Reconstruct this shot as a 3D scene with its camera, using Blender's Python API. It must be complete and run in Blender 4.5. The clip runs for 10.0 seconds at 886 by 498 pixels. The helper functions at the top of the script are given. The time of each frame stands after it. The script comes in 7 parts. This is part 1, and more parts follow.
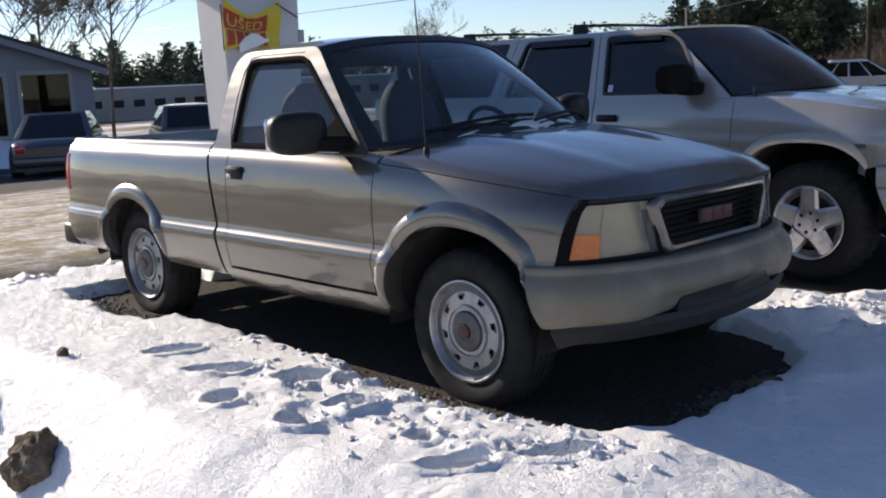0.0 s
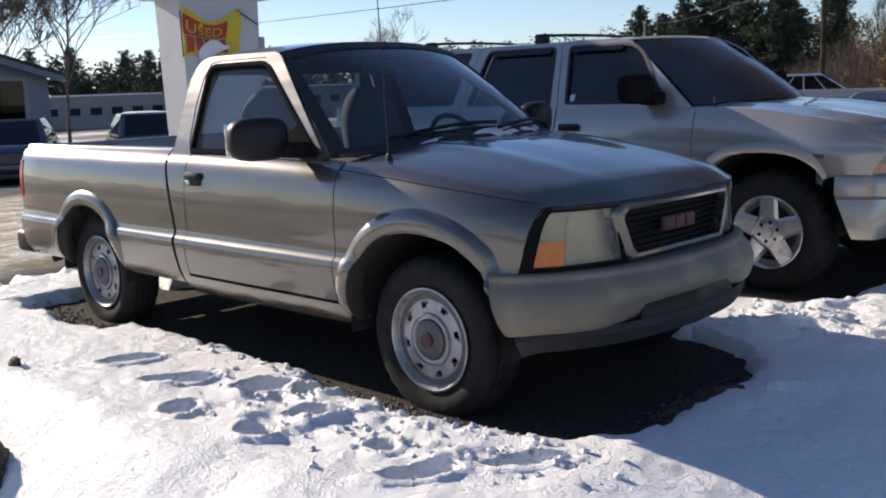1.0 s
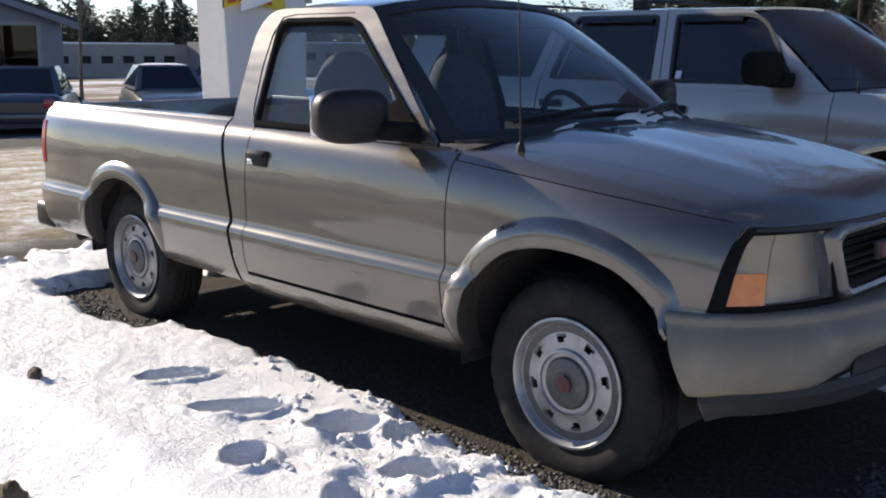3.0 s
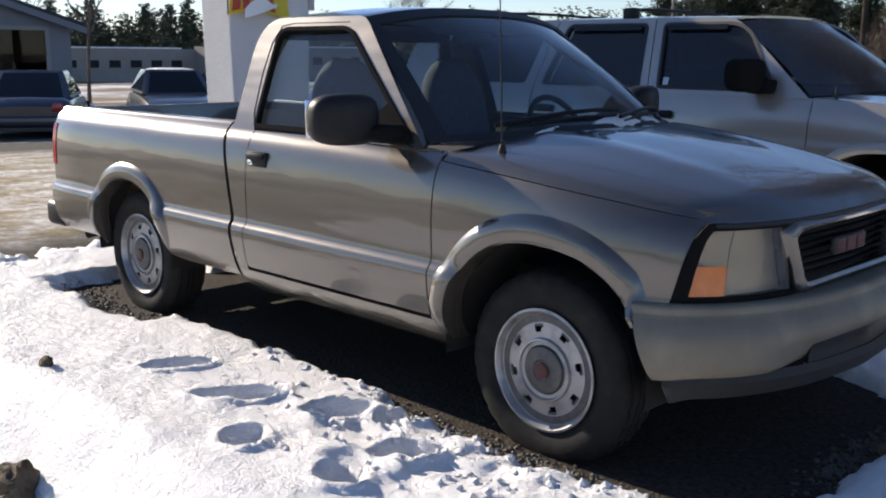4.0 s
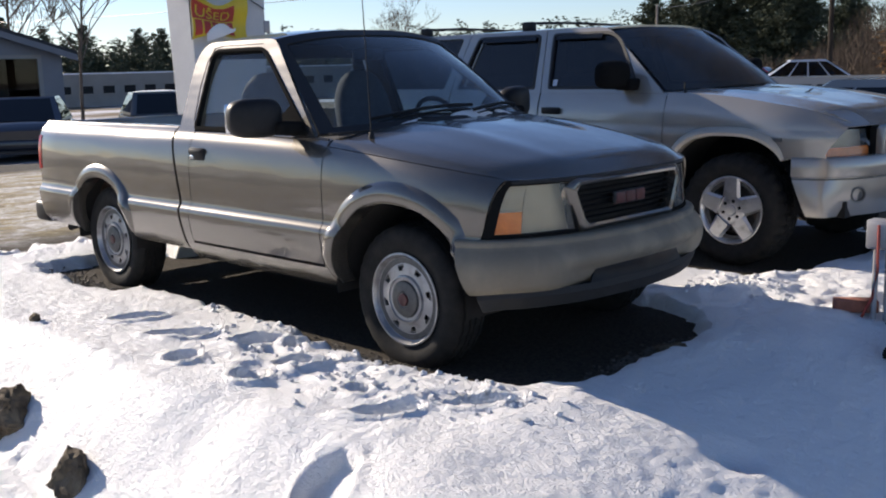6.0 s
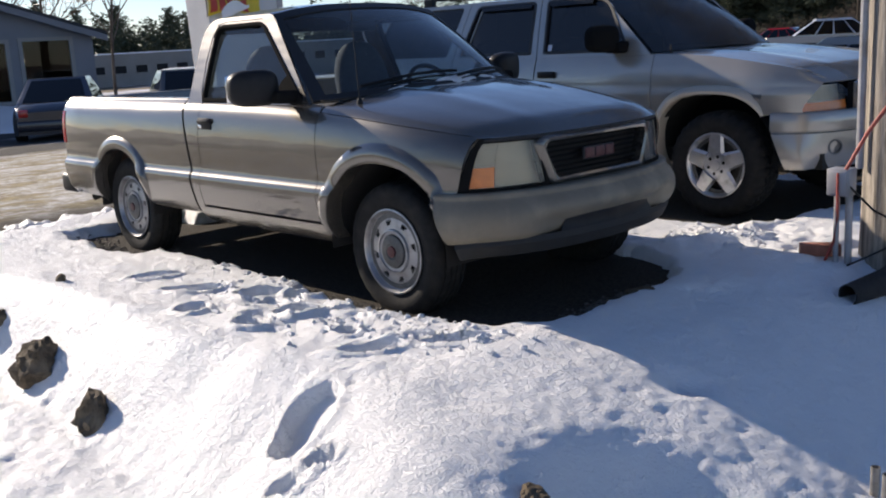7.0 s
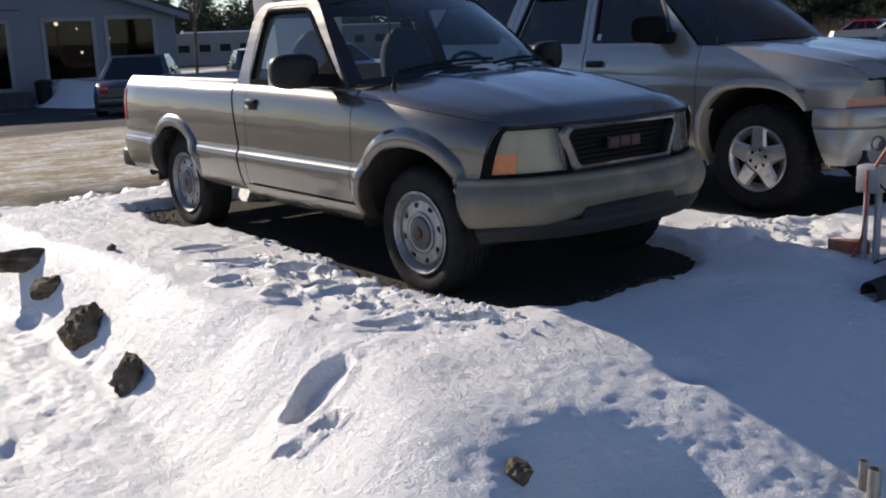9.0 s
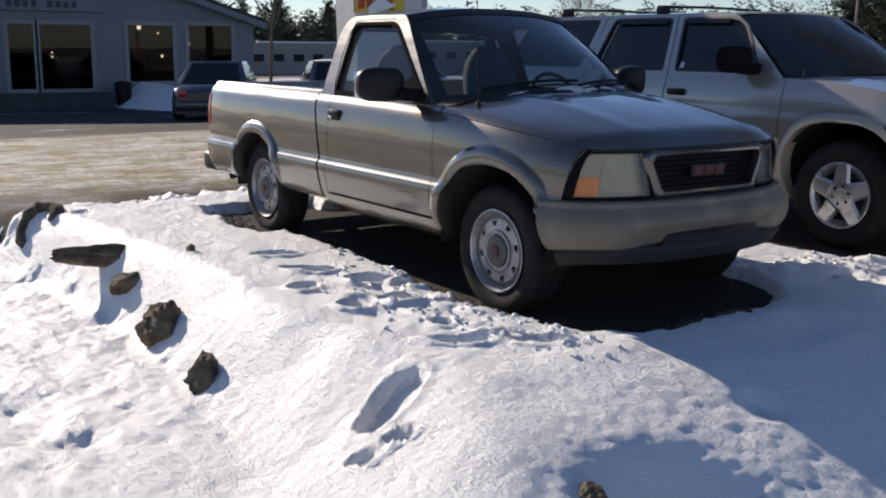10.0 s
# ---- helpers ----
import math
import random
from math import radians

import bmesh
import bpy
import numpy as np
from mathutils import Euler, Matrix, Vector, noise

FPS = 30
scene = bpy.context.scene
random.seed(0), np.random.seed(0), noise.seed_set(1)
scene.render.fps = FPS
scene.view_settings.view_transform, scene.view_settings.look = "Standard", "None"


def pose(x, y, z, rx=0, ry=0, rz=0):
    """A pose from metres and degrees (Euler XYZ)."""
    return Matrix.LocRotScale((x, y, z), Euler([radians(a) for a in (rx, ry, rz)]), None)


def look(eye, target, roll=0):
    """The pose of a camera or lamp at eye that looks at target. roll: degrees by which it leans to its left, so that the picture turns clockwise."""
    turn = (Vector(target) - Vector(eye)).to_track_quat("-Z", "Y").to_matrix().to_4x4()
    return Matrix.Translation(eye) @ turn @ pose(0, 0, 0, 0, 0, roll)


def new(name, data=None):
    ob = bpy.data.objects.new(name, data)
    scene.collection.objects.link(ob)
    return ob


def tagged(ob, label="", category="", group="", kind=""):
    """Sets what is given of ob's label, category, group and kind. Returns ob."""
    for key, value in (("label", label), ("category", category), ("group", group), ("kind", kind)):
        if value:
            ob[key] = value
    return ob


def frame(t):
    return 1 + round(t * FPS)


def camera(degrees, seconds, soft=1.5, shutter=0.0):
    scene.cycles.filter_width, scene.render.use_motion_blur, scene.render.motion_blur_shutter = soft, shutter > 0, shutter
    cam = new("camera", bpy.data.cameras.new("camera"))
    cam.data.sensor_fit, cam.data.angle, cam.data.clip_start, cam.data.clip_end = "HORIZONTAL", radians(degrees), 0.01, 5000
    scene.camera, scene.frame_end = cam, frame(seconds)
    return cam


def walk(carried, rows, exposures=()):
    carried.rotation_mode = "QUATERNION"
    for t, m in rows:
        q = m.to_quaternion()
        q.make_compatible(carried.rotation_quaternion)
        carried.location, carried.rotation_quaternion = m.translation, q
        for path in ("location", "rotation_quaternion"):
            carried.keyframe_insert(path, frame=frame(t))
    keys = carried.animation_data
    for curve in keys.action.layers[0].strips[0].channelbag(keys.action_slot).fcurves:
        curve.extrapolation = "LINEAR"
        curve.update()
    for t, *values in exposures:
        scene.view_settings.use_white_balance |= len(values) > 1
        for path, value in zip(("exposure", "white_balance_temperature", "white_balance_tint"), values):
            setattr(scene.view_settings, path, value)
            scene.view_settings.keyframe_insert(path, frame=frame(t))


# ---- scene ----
cam = camera(48.0, 10.0, 2.0)
PATH = [
    (0, (2.812, -3.535, 1.364), (1.382, -2.178, 1.024), -2.6),
    (0.5, (2.797, -3.529, 1.36), (1.366, -2.174, 1.021), -2.6),
    (1, (2.777, -3.517, 1.345), (1.402, -2.101, 1.023), -2.1),
    (1.5, (2.661, -3.553, 1.353), (1.451, -1.984, 1.08), -0.3),
    (2, (2.285, -3.433, 1.331), (1.113, -1.826, 1.123), 1.3),
    (2.5, (1.952, -3.215, 1.327), (0.635, -1.744, 1.01), 0.5),
    (2.7, (1.836, -3.189, 1.348), (0.481, -1.765, 0.975), 0.1),
    (3.8, (1.926, -3.248, 1.393), (0.541, -1.863, 0.987), 0.5),
    (4, (2.042, -3.298, 1.386), (0.659, -1.905, 1.002), 0.5),
    (4.5, (2.323, -3.443, 1.369), (0.952, -2.033, 1.004), 0.2),
    (5, (2.656, -3.565, 1.374), (1.283, -2.148, 1.049), -0.6),
    (5.5, (2.969, -3.678, 1.372), (1.593, -2.267, 1.034), -1.1),
    (7, (3.672, -3.848, 1.342), (2.241, -2.512, 0.931), -3.2),
    (7.5, (3.877, -3.902, 1.371), (2.424, -2.601, 0.93), -4.5),
    (8, (3.937, -3.819, 1.363), (2.445, -2.558, 0.936), -4.2),
    (8.5, (3.956, -3.764, 1.356), (2.441, -2.532, 0.921), -3.5),
    (9, (3.94, -3.761, 1.351), (2.415, -2.542, 0.917), -2.1),
    (9.5, (3.939, -3.764, 1.355), (2.4, -2.557, 0.938), -0.9),
    (10, (3.899, -3.841, 1.35), (2.297, -2.711, 0.953), 0.5),
]
walk(cam, [(t, look(eye, target, roll)) for t, eye, target, roll in PATH], [(t, e, 6600, 14.0) for t, e in ((0, 0.60), (1.5, 0.60), (2.0, 0.78), (2.7, 0.78), (4.0, 0.68), (5.5, 0.62), (7.0, 0.50), (8.0, 0.38), (9.0, 0.26), (10, 0.28))])

# world: clear winter sky, low sun behind the parked vehicles
SUN_TO = Vector((-0.91, -0.115, 0.385)).normalized()
world = bpy.data.worlds.new("winter_sky")
scene.world = world
world.use_nodes = True
wn = world.node_tree.nodes
sky = wn.new("ShaderNodeTexSky")
sky.sky_type = "NISHITA"
sky.sun_disc = False
sky.sun_elevation = math.asin(SUN_TO.z)
sky.sun_rotation = math.atan2(SUN_TO.x, SUN_TO.y)
sky.air_density, sky.dust_density, sky.ozone_density = 0.9, 0.1, 2.5
wn["Background"].inputs["Strength"].default_value = 0.084
tone = wn.new("ShaderNodeMix")
tone.data_type, tone.blend_type = "RGBA", "MULTIPLY"
tone.inputs["Factor"].default_value = 1.0
tone.inputs["B"].default_value = (0.92, 0.97, 1.12, 1)
world.node_tree.links.new(sky.outputs["Color"], tone.inputs["A"])
world.node_tree.links.new(tone.outputs["Result"], wn["Background"].inputs["Color"])
sun_data = bpy.data.lights.new("sun", "SUN")
sun_data.energy, sun_data.angle, sun_data.color = 5.0, radians(0.55), (1.0, 0.90, 0.75)
sun = new("sun", sun_data)
sun.matrix_world = look((0, 0, 0), -SUN_TO) @ Matrix.Identity(4)


# ---- materials ----
def material(name, color, rough=0.6, metal=0.0, vary=0.15, scale=8.0, bump=0.0, bump_scale=60.0, coat=0.0, spec=0.5, dirt=None, dirt_at=(0.55, 0.75), dirt_scale=2.0):
    m = bpy.data.materials.new(name)
    m.use_nodes = True
    n, l = m.node_tree.nodes, m.node_tree.links
    b = n["Principled BSDF"]
    tc = n.new("ShaderNodeTexCoord")
    nz = n.new("ShaderNodeTexNoise")
    nz.inputs["Scale"].default_value, nz.inputs["Detail"].default_value, nz.inputs["Roughness"].default_value = scale, 6, 0.65
    l.new(tc.outputs["Object"], nz.inputs["Vector"])
    ramp = n.new("ShaderNodeValToRGB")
    c = Vector(color)
    ramp.color_ramp.elements[0].color = (*[max(0, v * (1 - vary)) for v in c], 1)
    ramp.color_ramp.elements[1].color = (*[min(1, v * (1 + vary)) for v in c], 1)
    ramp.color_ramp.elements[0].position, ramp.color_ramp.elements[1].position = 0.3, 0.7
    l.new(nz.outputs["Fac"], ramp.inputs["Fac"])
    out = ramp.outputs["Color"]
    if dirt:
        dz = n.new("ShaderNodeTexNoise")
        dz.inputs["Scale"].default_value, dz.inputs["Detail"].default_value = dirt_scale, 8
        l.new(tc.outputs["Object"], dz.inputs["Vector"])
        mr = n.new("ShaderNodeMapRange")
        mr.inputs["From Min"].default_value, mr.inputs["From Max"].default_value = dirt_at
        l.new(dz.outputs["Fac"], mr.inputs["Value"])
        mx = n.new("ShaderNodeMix")
        mx.data_type = "RGBA"
        l.new(mr.outputs["Result"], mx.inputs["Factor"])
        l.new(out, mx.inputs["A"])
        mx.inputs["B"].default_value = (*dirt, 1)
        out = mx.outputs["Result"]
    l.new(out, b.inputs["Base Color"])
    b.inputs["Roughness"].default_value, b.inputs["Metallic"].default_value = rough, metal
    b.inputs["Coat Weight"].default_value, b.inputs["Coat Roughness"].default_value = coat, 0.06
    b.inputs["Specular IOR Level"].default_value = spec
    if bump:
        bz = n.new("ShaderNodeTexNoise")
        bz.inputs["Scale"].default_value, bz.inputs["Detail"].default_value = bump_scale, 5
        l.new(tc.outputs["Object"], bz.inputs["Vector"])
        bp = n.new("ShaderNodeBump")
        bp.inputs["Strength"].default_value, bp.inputs["Distance"].default_value = 1.0, bump
        l.new(bz.outputs["Fac"], bp.inputs["Height"])
        l.new(bp.outputs["Normal"], b.inputs["Normal"])
    return m


def nodes_of(m):
    return m.node_tree.nodes, m.node_tree.links, m.node_tree.nodes["Principled BSDF"]


def glass_material(name, tint, rough=0.0, dust_sheen=0.0, gloss=0.05):
    """A thin pane: part clear, part glossy glass."""
    m = bpy.data.materials.new(name)
    m.use_nodes = True
    n, l = m.node_tree.nodes, m.node_tree.links
    n.remove(n["Principled BSDF"])
    tr, gl, fr, mx = n.new("ShaderNodeBsdfTransparent"), n.new("ShaderNodeBsdfGlossy"), n.new("ShaderNodeLayerWeight"), n.new("ShaderNodeMixShader")
    tr.inputs["Color"].default_value = (*tint, 1)
    gl.inputs["Roughness"].default_value = rough
    fr.inputs["Blend"].default_value = 0.5
    pw, ma = n.new("ShaderNodeMath"), n.new("ShaderNodeMath")
    pw.operation, ma.operation = "POWER", "MULTIPLY_ADD"
    pw.inputs[1].default_value, ma.inputs[1].default_value, ma.inputs[2].default_value = 5.0, 0.94 * gloss / 0.05 if gloss < 0.05 else 0.94, gloss
    l.new(fr.outputs["Facing"], pw.inputs[0])
    l.new(pw.outputs["Value"], ma.inputs[0])
    l.new(ma.outputs["Value"], mx.inputs["Fac"])
    l.new(tr.outputs["BSDF"], mx.inputs[1])
    l.new(gl.outputs["BSDF"], mx.inputs[2])
    out = mx.outputs["Shader"]
    if dust_sheen:
        # Pale film: lens haze and dust, plus sky sheen painted onto the windows.
        df, m2 = n.new("ShaderNodeBsdfDiffuse"), n.new("ShaderNodeMixShader")
        df.inputs["Color"].default_value = (0.55, 0.58, 0.6, 1)
        m2.inputs["Fac"].default_value = dust_sheen
        l.new(out, m2.inputs[1])
        l.new(df.outputs["BSDF"], m2.inputs[2])
        out = m2.outputs["Shader"]
    l.new(out, n["Material Output"].inputs["Surface"])
    return m


def snow_material():
    """Crusted snow: coarse grains over a soft, slightly soiled surface."""
    m = material("snow", (0.90, 0.90, 0.905), 0.5, 0, 0.03, 3.0, 0, 1, 0, 0.4)
    n, l, b = nodes_of(m)
    tc, mix = n.new("ShaderNodeTexCoord"), n.new("ShaderNodeMath")
    soft, grain, fine = n.new("ShaderNodeTexNoise"), n.new("ShaderNodeTexVoronoi"), n.new("ShaderNodeTexNoise")
    soft.inputs["Scale"].default_value, soft.inputs["Detail"].default_value = 22, 4
    grain.feature = "SMOOTH_F1"
    grain.inputs["Scale"].default_value = 75
    fine.inputs["Scale"].default_value, fine.inputs["Detail"].default_value, fine.inputs["Roughness"].default_value = 120, 4, 0.7
    for t in (soft, grain, fine):
        l.new(tc.outputs["Object"], t.inputs["Vector"])
    add = n.new("ShaderNodeMath")
    mix.operation = add.operation = "MULTIPLY_ADD"
    l.new(grain.outputs["Distance"], mix.inputs[0])
    mix.inputs[1].default_value = -0.4
    l.new(fine.outputs["Fac"], mix.inputs[2])
    l.new(soft.outputs["Fac"], add.inputs[0])
    add.inputs[1].default_value = 1.6
    l.new(mix.outputs["Value"], add.inputs[2])
    bp = n.new("ShaderNodeBump")
    bp.inputs["Strength"].default_value, bp.inputs["Distance"].default_value = 1.0, 0.012
    l.new(add.outputs["Value"], bp.inputs["Height"])
    l.new(bp.outputs["Normal"], b.inputs["Normal"])
    return m


M_SNOW = snow_material()
def ground_material():
    """Wet dark gravel by the cars; packed snow, ice and dead grass on the open lot; asphalt darkened for the store's
    shadow; brown fields beyond.
    """
    m = material("frozen_ground", (0.048, 0.040, 0.031), 0.9, 0, 0.7, 55.0, 0.012, 70.0, 0, 0.2)
    n, l, b = nodes_of(m)
    gravel = b.inputs["Base Color"].links[0].from_socket
    tc, sep = n.new("ShaderNodeTexCoord"), n.new("ShaderNodeSeparateXYZ")
    l.new(tc.outputs["Object"], sep.inputs["Vector"])

    def noise_fac(scale, stretch, lo, hi, detail=8, rough=0.65):
        mp, nz, mr = n.new("ShaderNodeMapping"), n.new("ShaderNodeTexNoise"), n.new("ShaderNodeMapRange")
        mp.inputs["Scale"].default_value = stretch
        nz.inputs["Scale"].default_value, nz.inputs["Detail"].default_value, nz.inputs["Roughness"].default_value = scale, detail, rough
        mr.inputs["From Min"].default_value, mr.inputs["From Max"].default_value = lo, hi
        l.new(tc.outputs["Object"], mp.inputs["Vector"])
        l.new(mp.outputs["Vector"], nz.inputs["Vector"])
        l.new(nz.outputs["Fac"], mr.inputs["Value"])
        return mr.outputs["Result"]

    def along(axis, lo, hi):
        mr = n.new("ShaderNodeMapRange")
        mr.inputs["From Min"].default_value, mr.inputs["From Max"].default_value = lo, hi
        ad = n.new("ShaderNodeMath")
        ad.operation = "MULTIPLY_ADD"
        wob = n.new("ShaderNodeTexNoise")
        wob.inputs["Scale"].default_value, wob.inputs["Detail"].default_value = 0.6, 4
        l.new(tc.outputs["Object"], wob.inputs["Vector"])
        l.new(wob.outputs["Fac"], ad.inputs[0])
        ad.inputs[1].default_value = 3.0
        l.new(sep.outputs[axis], ad.inputs[2])
        l.new(ad.outputs["Value"], mr.inputs["Value"])
        return mr.outputs["Result"]

    def blend(fac, a, c):
        mx = n.new("ShaderNodeMix")
        mx.data_type = "RGBA"
        l.new(fac, mx.inputs["Factor"])
        for sock, v in ((mx.inputs["A"], a), (mx.inputs["B"], c)):
            if isinstance(v, tuple):
                sock.default_value = (*v, 1)
            else:
                l.new(v, sock)
        return mx.outputs["Result"]
    grass = blend(noise_fac(9, (1, 1, 1), 0.35, 0.65), (0.16, 0.125, 0.075), (0.40, 0.335, 0.19))
    dirty = blend(noise_fac(14, (0.7, 1.3, 1), 0.42, 0.62, 6, 0.7), (0.40, 0.38, 0.34), (0.80, 0.80, 0.81))
    lot = blend(noise_fac(2.4, (1.0, 0.55, 1), 0.45, 0.58, 12, 0.8), grass, dirty)
    shaded_asphalt = blend(noise_fac(0.5, (1, 0.6, 1), 0.58, 0.72), (0.055, 0.052, 0.05), (0.55, 0.56, 0.6))
    field = blend(noise_fac(0.09, (1, 1, 1), 0.48, 0.60), (0.20, 0.155, 0.10), (0.62, 0.62, 0.65))
    out = blend(along("X", -3.2, -4.2), gravel, lot)
    # Dark band begins at the store's shadow edge: shade mixed into the asphalt colour.
    out = blend(along("X", -11.6, -12.6), out, shaded_asphalt)
    out = blend(along("X", -38, -44), out, field)
    out = blend(along("Y", 12, 16), out, field)
    l.new(out, b.inputs["Base Color"])
    return m


M_GRAVEL = ground_material()
M_BLACK = material("black_plastic", (0.014, 0.014, 0.015), 0.45, 0, 0.2, 20, 0, 1, 0, 0.2)
M_RUBBER = material("rubber", (0.022, 0.021, 0.021), 0.8, 0, 0.3, 30, 0.002, 200, 0, 0.3)
M_WHITEWALL = material("pale_siding", (0.20, 0.20, 0.215), 0.7, 0, 0.06, 1.5, 0.004, 4)
def pole_material():
    m = material("weathered_pole", (0.33, 0.29, 0.24), 0.85, 0, 0.25, 9)
    n, l, b = nodes_of(m)
    tc, mp, nz, ramp, bp = n.new("ShaderNodeTexCoord"), n.new("ShaderNodeMapping"), n.new("ShaderNodeTexNoise"), n.new("ShaderNodeValToRGB"), n.new("ShaderNodeBump")
    mp.inputs["Scale"].default_value = (26, 26, 1.6)
    nz.inputs["Scale"].default_value, nz.inputs["Detail"].default_value, nz.inputs["Roughness"].default_value = 1.0, 8, 0.7
    l.new(tc.outputs["Object"], mp.inputs["Vector"])
    l.new(mp.outputs["Vector"], nz.inputs["Vector"])
    e = ramp.color_ramp.elements
    e[0].position, e[0].color = 0.36, (0.06, 0.05, 0.04, 1)
    e[1].position, e[1].color = 0.62, (0.42, 0.37, 0.31, 1)
    l.new(nz.outputs["Fac"], ramp.inputs["Fac"])
    l.new(ramp.outputs["Color"], b.inputs["Base Color"])
    bp.inputs["Distance"].default_value = 0.012
    l.new(nz.outputs["Fac"], bp.inputs["Height"])
    l.new(bp.outputs["Normal"], b.inputs["Normal"])
    return m


M_WOODPOLE = pole_material()


# ---- noise in numpy ----
def value_noise(x, y, seed=0):
    xi, yi = np.floor(x).astype(np.int64), np.floor(y).astype(np.int64)
    fx, fy = x - xi, y - yi
    fx, fy = fx * fx * fx * (fx * (fx * 6 - 15) + 10), fy * fy * fy * (fy * (fy * 6 - 15) + 10)

    def h(a, b):
        k = (a * 374761393 + b * 668265263 + seed * 974634777) & 0x7FFFFFFF
        k = ((k ^ (k >> 13)) * 1274126177) & 0x7FFFFFFF
        return ((k ^ (k >> 16)) & 0xFFFF) / 65535.0
    a, b, c, d = h(xi, yi), h(xi + 1, yi), h(xi, yi + 1), h(xi + 1, yi + 1)
    return (a * (1 - fx) + b * fx) * (1 - fy) + (c * (1 - fx) + d * fx) * fy - 0.5


def fbm(x, y, octaves=4, seed=0):
    s, a = np.zeros_like(x), 1.0
    for k in range(octaves):
        s += a * value_noise(x * 2 ** k, y * 2 ** k, seed + k)
        a *= 0.5
    return s


def ease(a, b, v):
    t = np.clip((v - a) / (b - a), 0, 1)
    return t * t * (3 - 2 * t)


# ---- ground ----
LOT = 0.04


def bank_drop(x, y):
    """How far the ground has fallen below the lot: a short drop to the road in front, a longer slope round the corner."""
    front = np.interp(x, [-14, -6, -3, -1.5, -0.5, 0.2, 0.6, 1.2, 2.5, 9], [-5.0, -2.4, -1.80, -1.68, -1.74, -1.62, -1.50, -1.55, -1.9, -3.0])
    run = np.interp(x, [-3, -0.6, 0.2, 0.8, 1.5, 2.2], [0.46, 0.50, 0.70, 1.05, 1.4, 1.8])
    f = 0.43 * ease(0, 1, (front - y) / run)
    start = np.interp(y, [-1.6, -0.6, 0.2, 1.0, 2.0, 5.0], [0.88, 0.86, 0.86, 1.2, 1.6, 2.6])
    q = np.clip(x - start, 0, None)
    r = np.minimum(0.12 * q * ease(0.0, 0.35, q), 0.2) + 0.30 * ease(1.3, 3.3, x)
    d = np.sqrt(f * f + r * r + 0.9 * f * r)
    return np.minimum(d, 0.56) * (1 - 0.85 * ease(-3.0, -11.0, x))


def base_height(x, y):
    """The bare ground: the lot, and the lower road in front of it."""
    x, y = np.asarray(x, float), np.asarray(y, float)
    d = bank_drop(x, y)
    far = 0.02 * fbm(x * 0.15, y * 0.15, 3, 5) * ease(2.0, 6.0, np.hypot(x + 1, y))
    slope = -0.03 * np.clip(-6 - x, 0, 74) - 0.45 * ease(4.0, 7.0, y) * ease(-9, -4, x)
    pit = 0.25 * np.exp(-(((x - 2.09) / 0.5) ** 2 + ((y + 1.49) / 0.46) ** 2) ** 2)
    return LOT - d + far + slope - 0.05 * ease(0.02, 0.2, d) - pit


def grid_mesh(name, xs, ys, zfun):
    X, Y = np.meshgrid(xs, ys)
    Z = zfun(X, Y)
    nx, ny = len(xs), len(ys)
    verts = np.stack([X.ravel(), Y.ravel(), Z.ravel()], 1)
    i = np.arange(nx * ny).reshape(ny, nx)
    faces = np.stack([i[:-1, :-1].ravel(), i[:-1, 1:].ravel(), i[1:, 1:].ravel(), i[1:, :-1].ravel()], 1)
    me = bpy.data.meshes.new(name)
    me.vertices.add(len(verts))
    me.vertices.foreach_set("co", verts.ravel())
    me.loops.add(faces.size)
    me.loops.foreach_set("vertex_index", faces.ravel())
    me.polygons.add(len(faces))
    me.polygons.foreach_set("loop_start", np.arange(0, faces.size, 4))
    me.polygons.foreach_set("loop_total", np.full(len(faces), 4))
    me.update(calc_edges=True)
    me.polygons.foreach_set("use_smooth", np.ones(len(faces), bool))
    return me


def stretched(a, b, fine_a, fine_b, step, growth=1.25):
    mid = list(np.arange(fine_a, fine_b + 1e-6, step))
    lo, s = [], step
    v = fine_a
    while v > a:
        s *= growth
        v -= s
        lo.append(max(v, a))
    hi, s = [], step
    v = fine_b
    while v < b:
        s *= growth
        v += s
        hi.append(min(v, b))
    return np.array(lo[::-1] + mid + hi)


ground = new("ground", grid_mesh("ground", stretched(-900, 600, -8, 6, 0.08), stretched(-600, 900, -7, 7, 0.08), base_height))
ground.data.materials.append(M_GRAVEL)
tagged(ground, "grey-brown gravel and frozen dirt lot", "ground", kind="structure")

# prints: x, y, length, width, heading in degrees, depth
PRINTS = [(0.745, -1.85, 0.40, 0.20, 122, 0.085), (0.98, -2.10, 0.12, 0.16, 122, 0.03), (-1.07, -1.27, 0.30, 0.16, 60, 0.05), (-0.67, -1.51, 0.15, 0.20, 60, 0.07), (-0.68, -1.11, 0.26, 0.15, 60, 0.065),
          (-0.21, -1.48, 0.16, 0.18, 60, 0.06), (-0.20, -1.18, 0.24, 0.17, 60, 0.075), (-0.44, -0.97, 0.24, 0.12, 50, 0.05), (0.55, -1.37, 0.28, 0.13, 58, 0.06),
          (0.78, -1.10, 0.30, 0.09, 45, 0.045), (1.02, -2.0, 0.14, 0.09, 30, 0.035), (0.30, -1.30, 0.12, 0.10, 20, 0.04), (-1.55, -1.25, 0.27, 0.12, 65, 0.03)]


